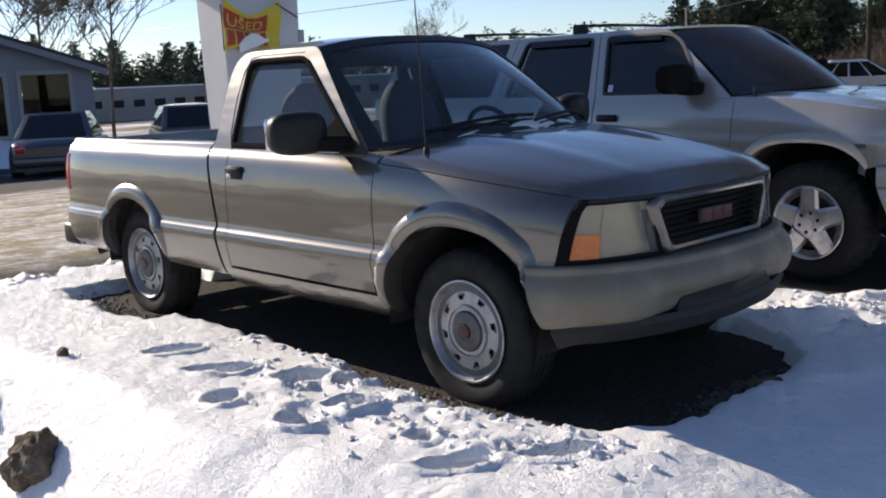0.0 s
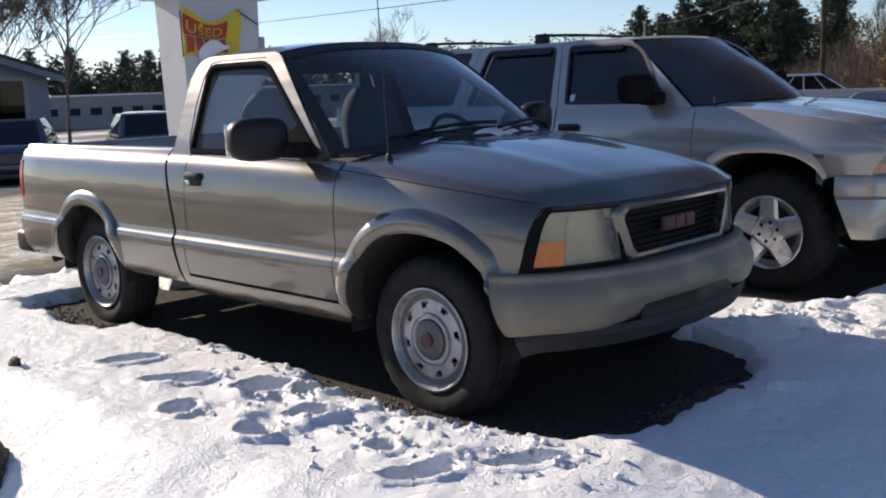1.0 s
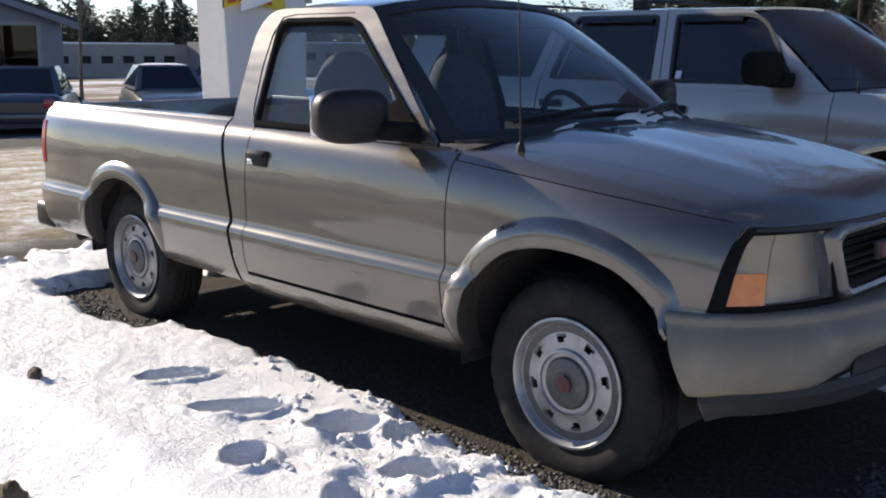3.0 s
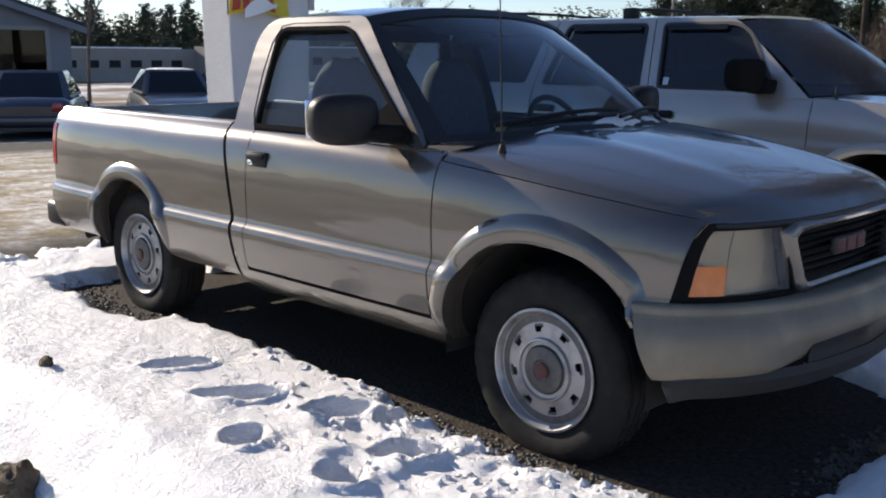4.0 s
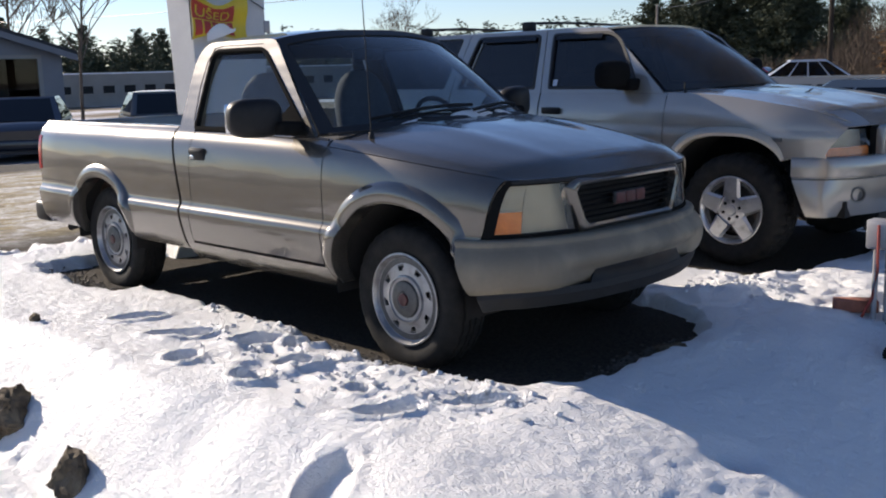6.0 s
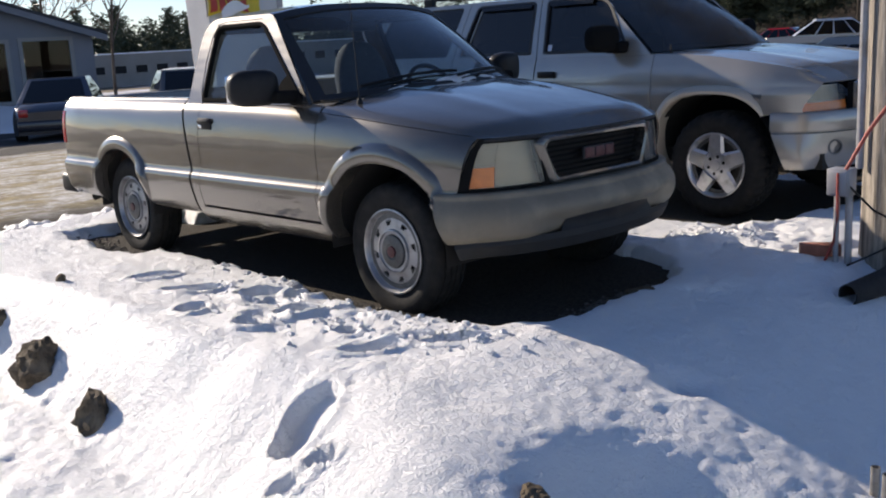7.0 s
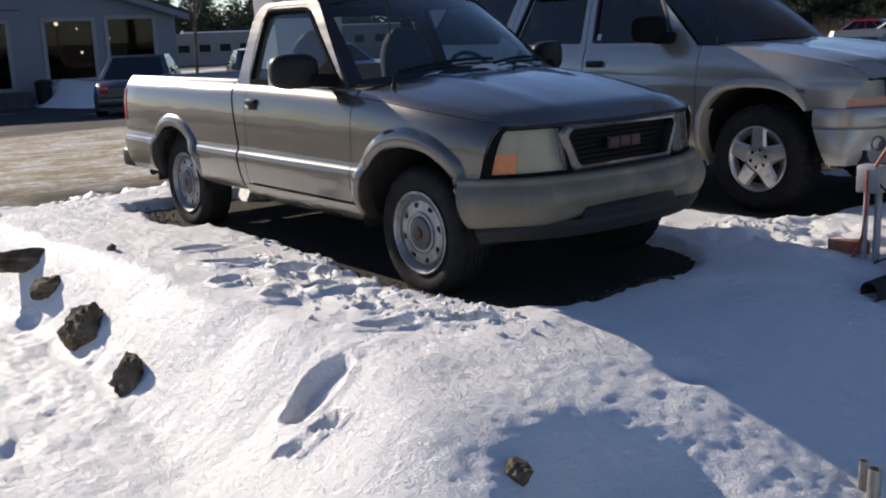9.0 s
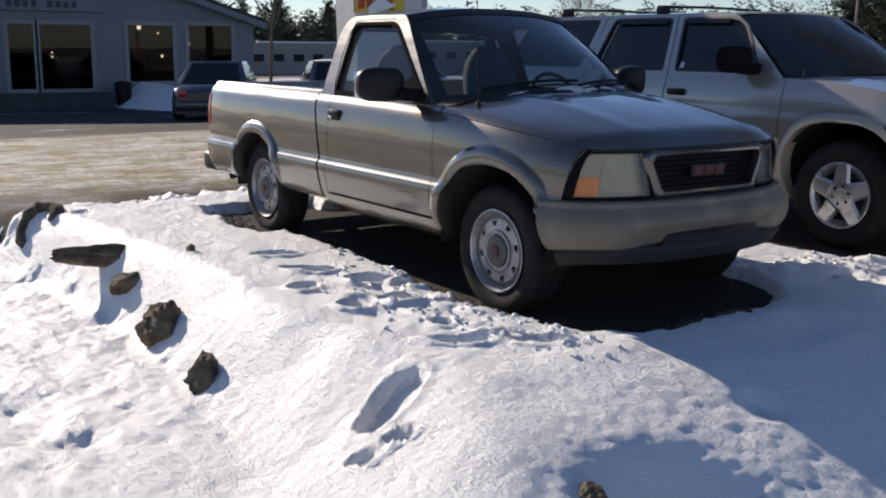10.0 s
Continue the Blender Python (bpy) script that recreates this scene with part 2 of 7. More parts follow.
# hollows and swells of the bank: x, y, reach in x and y, height
HOLLOWS = [(2.09, -1.49, 0.335, 0.30, -0.27), (1.62, -0.70, 0.07, 0.06, -0.05), (0.02, -1.88, 0.16, 0.22, -0.05), (0.25, -1.78, 0.25, 0.2, 0.02), (1.12, -0.98, 0.30, 0.25, 0.03),
           (-1.05, -1.85, 0.16, 0.1, -0.04), (1.62, -0.70, 0.08, 0.07, -0.04), (1.35, -1.9, 0.3, 0.2, 0.04), (-0.95, -2.9, 0.12, 0.2, -0.05), (-0.6, -2.9, 0.2, 0.1, -0.05), (-0.3, -2.8, 0.1, 0.15, -0.05), (-1.5, -2.6, 0.15, 0.1, -0.04)]


def bare_patch(x, y):
    """Where cars have kept the ground free of snow: 1 bare, 0 covered."""
    wob = 0.10 * fbm(x * 2.2, y * 2.2, 3, 9) + 0.05 * fbm(x * 11, y * 11, 3, 19)
    def box(x0, x1, y0, y1, soft):
        dx = np.maximum(x0 - x, x - x1)
        dy = np.maximum(y0 - y, y - y1)
        return 1 - ease(-soft, soft, np.maximum(dx, dy) + wob)
    truck = np.maximum(box(-3.25, 0.15, -0.80, 1.0, 0.07), box(-3.45, -2.35, -0.96, 0.0, 0.09))
    ey = np.where(y > 0, 0.86, 0.93)
    pw = np.where(y > 0, 2.2, 3.6)
    nose = 1 - ease(0.94, 1.06, (np.clip(np.abs(x) / 0.90, 0, 9) ** pw + np.clip(np.abs(y) / ey, 0, 9) ** pw) ** (1 / pw) + wob)
    suv = np.maximum(box(-4.2, 0.55, 1.75, 3.9, 0.15), box(-4.6, -1.0, 0.9, 1.85, 0.12))
    open_lot = ease(-4.3, -5.0, x + 6 * wob + 0.5 * np.sin(y * 0.9))
    back_lot = ease(3.6, 4.4, y + 3 * wob)
    return np.maximum(np.maximum(np.maximum(truck, nose), suv), np.maximum(open_lot, back_lot))


def snow_height(x, y):
    z = base_height(x, y) + 0.25 * np.exp(-(((x - 2.09) / 0.5) ** 2 + ((y + 1.49) / 0.46) ** 2) ** 2)
    d = bank_drop(x, y)
    low = ease(0.22, 0.38, d) * ease(1.4, -0.4, x) * ease(-6.0, -3.4, y)
    slope = ease(0.03, 0.2, d)
    t = 0.072 + 0.05 * slope + 0.035 * fbm(x * 0.9, y * 0.9, 3, 2) * ease(1.4, 0.6, x) + (0.014 * ease(1.6, 0.8, x) + 0.004 + 0.016 * low) * fbm(x * 4, y * 4, 3, 3) + (0.005 + 0.008 * low) * fbm(x * 14, y * 14, 2, 4) + 0.006 * fbm(x * 30, y * 30, 2, 12)
    # churned snow where people walked beside the front wheel
    churn = np.exp(-((x - 0.05) / 0.85) ** 4 - ((y + 1.16 - 0.12 * x) / 0.30) ** 4)
    t = t + churn * (0.045 * (0.5 - 2 * np.abs(fbm(x * 4.0 + 3, y * 5.0, 2, 31))) + 0.012 * fbm(x * 17, y * 17, 2, 33))
    heap = ease(0.25, 0.6, x) * (1 - ease(1.0, 1.7, x)) * ease(0.75, 1.0, y) * (1 - ease(1.5, 2.1, y))
    t = t + heap * (0.01 + 0.14 * np.abs(fbm(x * 3.2, y * 3.2, 3, 21)))
    for hx, hy, rx, ry, dz in HOLLOWS:
        t = t + dz * np.exp(-(((x - hx) / rx) ** 2 + ((y - hy) / ry) ** 2) ** (1.5 if rx > 0.33 else 1.0))
    for px_, py_, ln, wd, a, dep in PRINTS:
        ca, sa = math.cos(radians(a)), math.sin(radians(a))
        u, v = ((x - px_) * ca + (y - py_) * sa) / ln * 2, (-(x - px_) * sa + (y - py_) * ca) / wd * 2
        r = np.sqrt(u * u + v * v) + 0.35 * value_noise(x * 11, y * 11, 6) + 0.2 * value_noise(x * 30, y * 30, 7)
        t = t - dep * (1 - ease(0.75, 1.05, r)) + 0.018 * np.exp(-((r - 1.2) / 0.2) ** 2)
    b = bare_patch(x, y)
    # crumbs of snow along the rim of the bare ground
    rim = b * (1 - b) * 4
    t = np.maximum(t, np.where(x > 1.4, -0.2, 0.012)) + rim * 0.03 * fbm(x * 12, y * 12, 3, 41)
    return z + t * (1 - b) - 0.06 * b


snow = new("snow_cover", grid_mesh("snow_cover", stretched(-9, 16, -4.2, 3.0, 0.0165, 1.06), stretched(-20, 9, -3.2, 2.2, 0.0165, 1.06), snow_height))
snow.data.materials.append(M_SNOW)
tagged(snow, "bright white crusted snow with footprints and bank", "snow", kind="structure")


# ---- mesh helpers ----
BASES = {}


def thing(name, at, label, category, group="", kind=""):
    ob = new(name)
    ob.empty_display_size = 0.2
    ob.location = at
    BASES[ob.name] = Vector(at)
    return tagged(ob, label, category, group, kind)


def part(name, geo, mat, parent=None, label="", thick=0.0, smooth=True, sharp=35, bevel=0.0, base=None):
    """One mesh object from a bmesh or (verts, faces), given in world places, under a thing or a part."""
    root = parent
    while root is not None and root.parent is not None:
        root = root.parent
    off = BASES.get(root.name, Vector((0, 0, 0))) if root is not None else Vector(base or (0, 0, 0))
    me = bpy.data.meshes.new(name)
    if isinstance(geo, tuple):
        me.from_pydata([tuple(v) for v in geo[0]], [], [tuple(f) for f in geo[1]])
    else:
        geo.to_mesh(me)
        geo.free()
    me.transform(Matrix.Translation(-off))
    me.update()
    if smooth:
        me.polygons.foreach_set("use_smooth", np.ones(len(me.polygons), bool))
        me.set_sharp_from_angle(angle=radians(sharp))
        if thick:
            # crisp rims on sheet parts
            of_loop, crisp = np.zeros(len(me.loops), np.int32), np.zeros(len(me.edges), bool)
            me.loops.foreach_get("edge_index", of_loop)
            me.edges.foreach_get("use_edge_sharp", crisp)
            me.edges.foreach_set("use_edge_sharp", crisp | (np.bincount(of_loop, minlength=len(me.edges)) == 1))
    for m_ in (mat if isinstance(mat, (list, tuple)) else [mat]):
        me.materials.append(m_)
    ob = new(name, me)
    if parent is not None:
        ob.parent = parent
    else:
        ob.location = off
    if label:
        ob["label"] = label
    if thick:
        so = ob.modifiers.new("thickness", "SOLIDIFY")
        so.thickness, so.offset = thick, 0.0
    if bevel:
        bv = ob.modifiers.new("edges", "BEVEL")
        bv.width, bv.segments, bv.limit_method, bv.angle_limit = bevel, 2, "ANGLE", radians(40)
    return ob


def merge(*geos):
    verts, faces = [], []
    for v, f in geos:
        k = len(verts)
        verts += [tuple(p) for p in v]
        faces += [tuple(i + k for i in q) for q in f]
    return verts, faces


def moved(geo, m):
    return [tuple(m @ Vector(p)) for p in geo[0]], geo[1]


def mirrored(geo):
    return [(x, -y, z) for x, y, z in geo[0]], [tuple(reversed(f)) for f in geo[1]]


def grid(us, vs, f, close_u=False):
    verts = [tuple(f(u, v)) for v in vs for u in us]
    n, m = len(us), len(vs)
    faces = []
    for j in range(m - 1):
        for i in range(n if close_u else n - 1):
            k = (i + 1) % n
            faces.append((j * n + i, j * n + k, (j + 1) * n + k, (j + 1) * n + i))
    return verts, faces


def box_geo(x0, x1, y0, y1, z0, z1):
    v = [(x, y, z) for x in (x0, x1) for y in (y0, y1) for z in (z0, z1)]
    return v, [(0, 1, 3, 2), (4, 6, 7, 5), (0, 4, 5, 1), (2, 3, 7, 6), (0, 2, 6, 4), (1, 5, 7, 3)]


def rounded_box(x0, x1, y0, y1, z0, z1, r=0.03, seg=3):
    bm = bmesh.new()
    bmesh.ops.create_cube(bm, size=1, matrix=Matrix.LocRotScale(((x0 + x1) / 2, (y0 + y1) / 2, (z0 + z1) / 2), None, (x1 - x0, y1 - y0, z1 - z0)))
    bmesh.ops.bevel(bm, geom=bm.edges[:], offset=r, segments=seg, profile=0.5, affect="EDGES")
    return bm_geo(bm)


def bm_geo(bm):
    bm.verts.index_update()
    out = [tuple(v.co) for v in bm.verts], [tuple(v.index for v in f.verts) for f in bm.faces]
    bm.free()
    return out


def lathe(profile, n=40, centre=(0, 0, 0), axis="y", closed=False):
    """A turned body: profile of (radius, along the axis)."""
    cx, cy, cz = centre
    verts, faces = [], []
    for r, a in profile:
        for i in range(n):
            t = 2 * math.pi * i / n
            c, s = r * math.cos(t), r * math.sin(t)
            verts.append((cx + c, cy + a, cz + s) if axis == "y" else (cx + c, cy + s, cz + a) if axis == "z" else (cx + a, cy + c, cz + s))
    m = len(profile)
    for j in range(m if closed else m - 1):
        for i in range(n):
            k, jj = (i + 1) % n, (j + 1) % m
            faces.append((j * n + i, jj * n + i, jj * n + k, j * n + k))
    return verts, faces


def tube(points, r, n=8, caps=True):
    """A round bar along points; r is a radius or one for each point."""
    pts = [Vector(p) for p in points]
    rs = r if isinstance(r, (list, tuple)) else [r] * len(pts)
    verts, faces = [], []
    up = Vector((0.02, 0.03, 1)).normalized()
    for i, p in enumerate(pts):
        d = (pts[min(i + 1, len(pts) - 1)] - pts[max(i - 1, 0)]).normalized()
        ref = up if abs(d.dot(up)) < 0.95 else Vector((1, 0, 0))
        a = d.cross(ref).normalized()
        b = d.cross(a)
        for k in range(n):
            t = 2 * math.pi * k / n
            verts.append(tuple(p + rs[i] * (math.cos(t) * a + math.sin(t) * b)))
    for i in range(len(pts) - 1):
        for k in range(n):
            j = (k + 1) % n
            faces.append((i * n + k, i * n + j, (i + 1) * n + j, (i + 1) * n + k))
    if caps:
        faces.append(tuple(range(n))[::-1])
        faces.append(tuple(range((len(pts) - 1) * n, len(pts) * n)))
    return verts, faces


def cut_panel(xs, zs, point, holes, drop=None):
    """A panel over a grid of x and z, with round wheel openings cut out and their rims drawn to the circle."""
    nx, nz = len(xs), len(zs)
    P = {}
    dead = set()
    for j, z in enumerate(zs):
        for i, x in enumerate(xs):
            P[i, j] = [x, z]
    def away(dx, dz, p):
        return (abs(dx) ** p + abs(dz) ** p) ** (1 / p)
    holes = [(h + (2.0,))[:4] for h in holes]
    for cx, cz, r, p in holes:
        inside = {k for k, (x, z) in P.items() if away(x - cx, max(z, cz) - cz, p) < r - 1e-9 and z > cz - 0.6}
        for k in inside:
            x, z = P[k]
            near = [(k[0] + a, k[1] + b) for a in (-1, 0, 1) for b in (-1, 0, 1)]
            if any(q in P and q not in inside for q in near):
                if z >= cz:
                    d = away(x - cx, z - cz, p) or 1e-6
                    P[k] = [cx + (x - cx) / d * r, cz + (z - cz) / d * r]
                else:
                    P[k] = [cx + math.copysign(r, x - cx), z]
            else:
                dead.add(k)
    verts, index, faces = [], {}, []
    for j in range(nz - 1):
        for i in range(nx - 1):
            q = [(i, j), (i + 1, j), (i + 1, j + 1), (i, j + 1)]
            if any(k in dead for k in q):
                continue
            c = [sum(P[k][0] for k in q) / 4, sum(P[k][1] for k in q) / 4]
            if any(away(c[0] - cx, max(c[1], cz) - cz, p) < r - 1e-6 for cx, cz, r, p in holes):
                continue
            if drop and drop(*c):
                continue
            for k in q:
                if k not in index:
                    index[k] = len(verts)
                    verts.append(tuple(point(*P[k])))
            faces.append(tuple(index[k] for k in q))
    return verts, faces


def both(name, geo, mat, parent, label="", **kw):
    """The same part on the near and on the far side."""
    return part(name, geo, mat, parent, label, **kw), part(name, mirrored(geo), mat, parent, label, **kw)


def lerp_table(table):
    xs, ys = [a for a, _ in table], [b for _, b in table]

    def f(v):
        return float(np.interp(v, xs, ys))
    return f


def smooth_table(table):
    """A smooth curve through a few points (Catmull-Rom)."""
    xs, ys = [a for a, _ in table], [b for _, b in table]
    n = len(xs)
    ms = [0.0] * n
    for i in range(n):
        if 0 < i < n - 1:
            ms[i] = (ys[i + 1] - ys[i - 1]) / (xs[i + 1] - xs[i - 1])
        elif i == 0:
            ms[i] = (ys[1] - ys[0]) / (xs[1] - xs[0])
        else:
            ms[i] = (ys[-1] - ys[-2]) / (xs[-1] - xs[-2])

    def f(v):
        if v <= xs[0]:
            return ys[0]
        if v >= xs[-1]:
            return ys[-1]
        i = 0
        while v > xs[i + 1]:
            i += 1
        h = xs[i + 1] - xs[i]
        t = (v - xs[i]) / h
        return ((2 * t ** 3 - 3 * t * t + 1) * ys[i] + (t ** 3 - 2 * t * t + t) * h * ms[i]
                + (-2 * t ** 3 + 3 * t * t) * ys[i + 1] + (t ** 3 - t * t) * h * ms[i + 1])
    return f


def frange(a, b, step):
    n = max(1, int(math.ceil(abs(b - a) / step - 1e-9)))
    return [a + (b - a) * i / n for i in range(n + 1)]


def ring_round(corners, radii, n=7, m=5):
    """A closed outline of (x, z) with rounded corners; outlines with as many corners have as many points."""
    pts, c = [], [Vector(p) for p in corners]
    k = len(c)
    ends = []
    for i in range(k):
        a, b = (c[i - 1] - c[i]).normalized(), (c[(i + 1) % k] - c[i]).normalized()
        ends.append((c[i] + a * radii[i], c[i], c[i] + b * radii[i]))
    for i in range(k):
        p0, p1, p2 = ends[i]
        pts += [(1 - t) ** 2 * p0 + 2 * t * (1 - t) * p1 + t * t * p2 for t in [j / n for j in range(n + 1)]]
        nxt = ends[(i + 1) % k][0]
        pts += [p2.lerp(nxt, j / m) for j in range(1, m)]
    return pts


def between(outer, inner, point, out=0.0):
    """The face between two outlines, laid on a side surface."""
    n = len(outer)
    v = [point(p.x, p.y, out) for p in outer] + [point(p.x, p.y, out) for p in inner]
    return v, [(i, (i + 1) % n, n + (i + 1) % n, n + i) for i in range(n)]


def shrunk(pts, d):
    """The outline drawn inwards by d."""
    out, n = [], len(pts)
    for i in range(n):
        t = (pts[(i + 1) % n] - pts[i - 1]).normalized()
        out.append(pts[i] + Vector((-t.y, t.x)) * d)
    return out


def flare(cx, cz, r, p, a0, a1, wide, side, bulge, n=36, foot=None, squash=1.0):
    """A wheel-arch flare: a rounded lip swept round the opening from angle a0 to a1 (degrees, 0 ahead, 90 up)."""
    prof = [(0.0, -0.07), (-0.002, 0.012), (0.006, 0.02), (0.3, 0.026), (0.6, 0.022), (0.88, 0.008), (1.0, -0.006)]

    def pt(v, u):
        a = a0 + (a1 - a0) * u
        e = min(1.0, 6 * min(u, 1 - u) + 0.35)
        d, o = prof[v]
        rr = r / (abs(math.cos(radians(a))) ** p + abs(math.sin(radians(a))) ** p) ** (1 / p) + d * wide * e - 0.002
        x, z = cx + rr * math.cos(radians(a)), cz + rr * math.sin(radians(a)) * squash
        y = side(x, z) + o * bulge * (e if o > 0 else 1)
        return (x, -y, z)
    return grid(range(len(prof)), [i / n for i in range(n + 1)], pt)


# ---- wheels ----
M_TYRE = material("tyre_rubber", (0.014, 0.0138, 0.0135), 0.8, 0, 0.35, 25, 0.0015, 220, 0, 0.25, (0.035, 0.032, 0.028), (0.52, 0.85), 9)
M_RIM = material("rim_silver", (0.36, 0.36, 0.37), 0.36, 0.6, 0.12, 14, 0, 1, 0, 0.5, (0.16, 0.15, 0.14), (0.5, 0.8), 12)
M_ALLOY = material("alloy", (0.62, 0.62, 0.63), 0.3, 0.85, 0.08, 14, 0, 1, 0, 0.5, (0.22, 0.21, 0.2), (0.55, 0.8), 10)
M_HUBDARK = material("hub_grey", (0.10, 0.10, 0.10), 0.5, 0.5, 0.25, 30)
M_BRAKE = material("rusty_brake", (0.05, 0.04, 0.034), 0.8, 0.3, 0.4, 20)
M_RED = material("red_enamel", (0.075, 0.016, 0.018), 0.45, 0, 0.15, 20)


def tyre_geo(c, r, rim_r, width, s, groove=0.006):
    """s: -1 for a wheel whose outer face looks to -y."""
    h = width / 2
    prof = [(rim_r - 0.012, -h * 0.75), (rim_r + 0.006, -h * 0.86), (rim_r + (r - rim_r) * 0.35, -h * 1.02), (rim_r + (r - rim_r) * 0.6, -h * 1.05), (r - 0.035, -h * 0.99), (r - 0.022, -h * 0.93),
            (r - 0.006, -h * 0.80), (r, -h * 0.62), (r, -h * 0.60), (r - 0.008, -h * 0.58), (r - 0.008, -h * 0.52), (r + 0.001, -h * 0.50), (r + 0.002, -h * 0.2), (r - 0.007, -h * 0.18),
            (r - 0.007, -h * 0.12), (r + 0.002, -h * 0.10)]
    prof = prof + [(a, -b) for a, b in prof[::-1]]
    n = 120
    v, f = lathe([(a, b * (-s)) for a, b in prof], n, c)
    # cross grooves on tread and shoulder
    out = []
    for k, (x, y, z) in enumerate(v):
        a, i = prof[k // n][0], k % n
        if a > r - 0.03 and i % 4 == (0 if (k // n) < len(prof) // 2 else 2):
            q = 1 - groove / a
            x, z = c[0] + (x - c[0]) * q, c[2] + (z - c[2]) * q
        out.append((x, y, z))
    return out, f


def slotted_wheel(c, s, parent, r=0.336, width=0.205):
    """Painted steel wheel with eight slots round a large hub cap, and a road tyre."""
    cx, cy, cz = c
    root = part("wheel", lathe([(0.15, -0.09 * s), (0.19, -0.09 * s), (0.19, 0.08 * s), (0.15, 0.08 * s)], 40, c, closed=True), M_HUBDARK, parent)
    part("tyre", tyre_geo(c, r, 0.205, width, s), M_TYRE, root, "worn black tyre dusted with road salt")
    o = s * (width / 2 - 0.012)
    # dished rim: lip, well, step, flat of the disc
    rim = lathe([(0.212, o + 0.004 * s), (0.214, o + 0.012 * s), (0.206, o + 0.014 * s), (0.199, o + 0.004 * s), (0.194, o - 0.010 * s), (0.191, o - 0.012 * s), (0.188, o - 0.030 * s), (0.186, o - 0.034 * s), (0.184, o - 0.048 * s),
                 (0.180, o - 0.050 * s), (0.176, o - 0.040 * s), (0.170, o - 0.026 * s)], 72, c)
    part("rim", rim, M_RIM, root, "dulled silver steel rim")
    # disc pierced by eight small wedge-shaped holes
    n = 96
    radii = [0.174, 0.168, 0.158, 0.144, 0.130, 0.120, 0.110]
    depth = [-0.024, -0.015, -0.012, -0.011, -0.010, -0.009, -0.007]
    V, F, seen = [], [], {}
    for i in range(n):
        for j in range(6):
            if (j == 2 and i % 12 in (0, 1, 2, 3)) or (j == 3 and i % 12 in (1, 2, 3)):
                continue
            q = []
            for jj, ii in ((j, i), (j, i + 1), (j + 1, i + 1), (j + 1, i)):
                k = (jj, ii % n)
                if k not in seen:
                    a = 2 * math.pi * k[1] / n + 0.1
                    seen[k] = len(V)
                    V.append((cx + radii[jj] * math.cos(a), cy + o + depth[jj] * s, cz + radii[jj] * math.sin(a)))
                q.append(seen[k])
            F.append(tuple(q))
    disc = part("disc", (V, F), M_RIM, root, thick=0.006)
    part("drum", lathe([(0.0, o - 0.075 * s), (0.175, o - 0.075 * s), (0.178, o - 0.09 * s)], 32, c), M_BLACK, root)
    part("hub_ring", lathe([(0.113, o - 0.010 * s), (0.109, o + 0.008 * s), (0.102, o + 0.010 * s), (0.098, o + 0.002 * s), (0.086, o + 0.000 * s)], 48, c), M_RIM, root)
    cap = part("hub_cap", lathe([(0.086, o - 0.006 * s), (0.080, o + 0.008 * s), (0.060, o + 0.014 * s), (0.040, o + 0.016 * s), (0.034, o + 0.012 * s), (0.0, o + 0.014 * s)], 40, c), M_HUBDARK, root, "dark grey hub cap")
    part("emblem", lathe([(0.030, o + 0.012 * s), (0.029, o + 0.019 * s), (0.022, o + 0.021 * s), (0.0, o + 0.021 * s)], 8, c), M_RED, cap, "small faded red badge")
    return root


def spoked_wheel(c, s, parent, r=0.362, width=0.25):
    """Five-spoke alloy wheel with six lug nuts and an all-terrain tyre."""
    cx, cy, cz = c
    root = part("wheel", lathe([(0.17, -0.10 * s), (0.205, -0.10 * s), (0.205, 0.09 * s), (0.17, 0.09 * s)], 40, c, closed=True), M_HUBDARK, parent)
    part("tyre", tyre_geo(c, r, 0.215, width, s, 0.012), M_TYRE, root, "chunky black tyre with dried mud")
    o = s * (width / 2 - 0.015)
    part("rim", lathe([(0.220, o), (0.223, o + 0.010 * s), (0.214, o + 0.012 * s), (0.206, o), (0.196, o - 0.012 * s), (0.190, o - 0.05 * s)], 64, c), M_ALLOY, root)
    part("drum", lathe([(0.0, o - 0.06 * s), (0.16, o - 0.06 * s), (0.17, o - 0.09 * s)], 32, c), M_BRAKE, root)
    hub = part("hub", lathe([(0.098, o - 0.04 * s), (0.098, o - 0.008 * s), (0.088, o - 0.002 * s), (0.035, o - 0.004 * s), (0.03, o + 0.006 * s), (0.0, o + 0.008 * s)], 40, c), M_ALLOY, root)
    for i in range(6):
        a = 2 * math.pi * i / 6 + 0.3
        p = Vector((cx + 0.062 * math.cos(a), cy, cz + 0.062 * math.sin(a)))
        part("lug_hole", lathe([(0.015, o - 0.0035 * s), (0.0, o - 0.001 * s)], 12, p), M_BLACK, hub)
    for i in range(5):
        a = 2 * math.pi * i / 5 + math.pi / 2
        def sp(u, v, a=a):
            rr = 0.085 + 0.125 * v
            w = 0.052 - 0.012 * v
            t = (u - 0.5) * 2 * w
            y = o - 0.004 * s - (0.012 * s if u in (0, 1) else 0) - 0.006 * s * v
            return (cx + rr * math.cos(a) - t * math.sin(a), cy + y, cz + rr * math.sin(a) + t * math.cos(a))
        part("spoke", grid([0, 0.12, 0.5, 0.88, 1], [0, 0.5, 1], sp), M_ALLOY, root, thick=0.03)
    return root


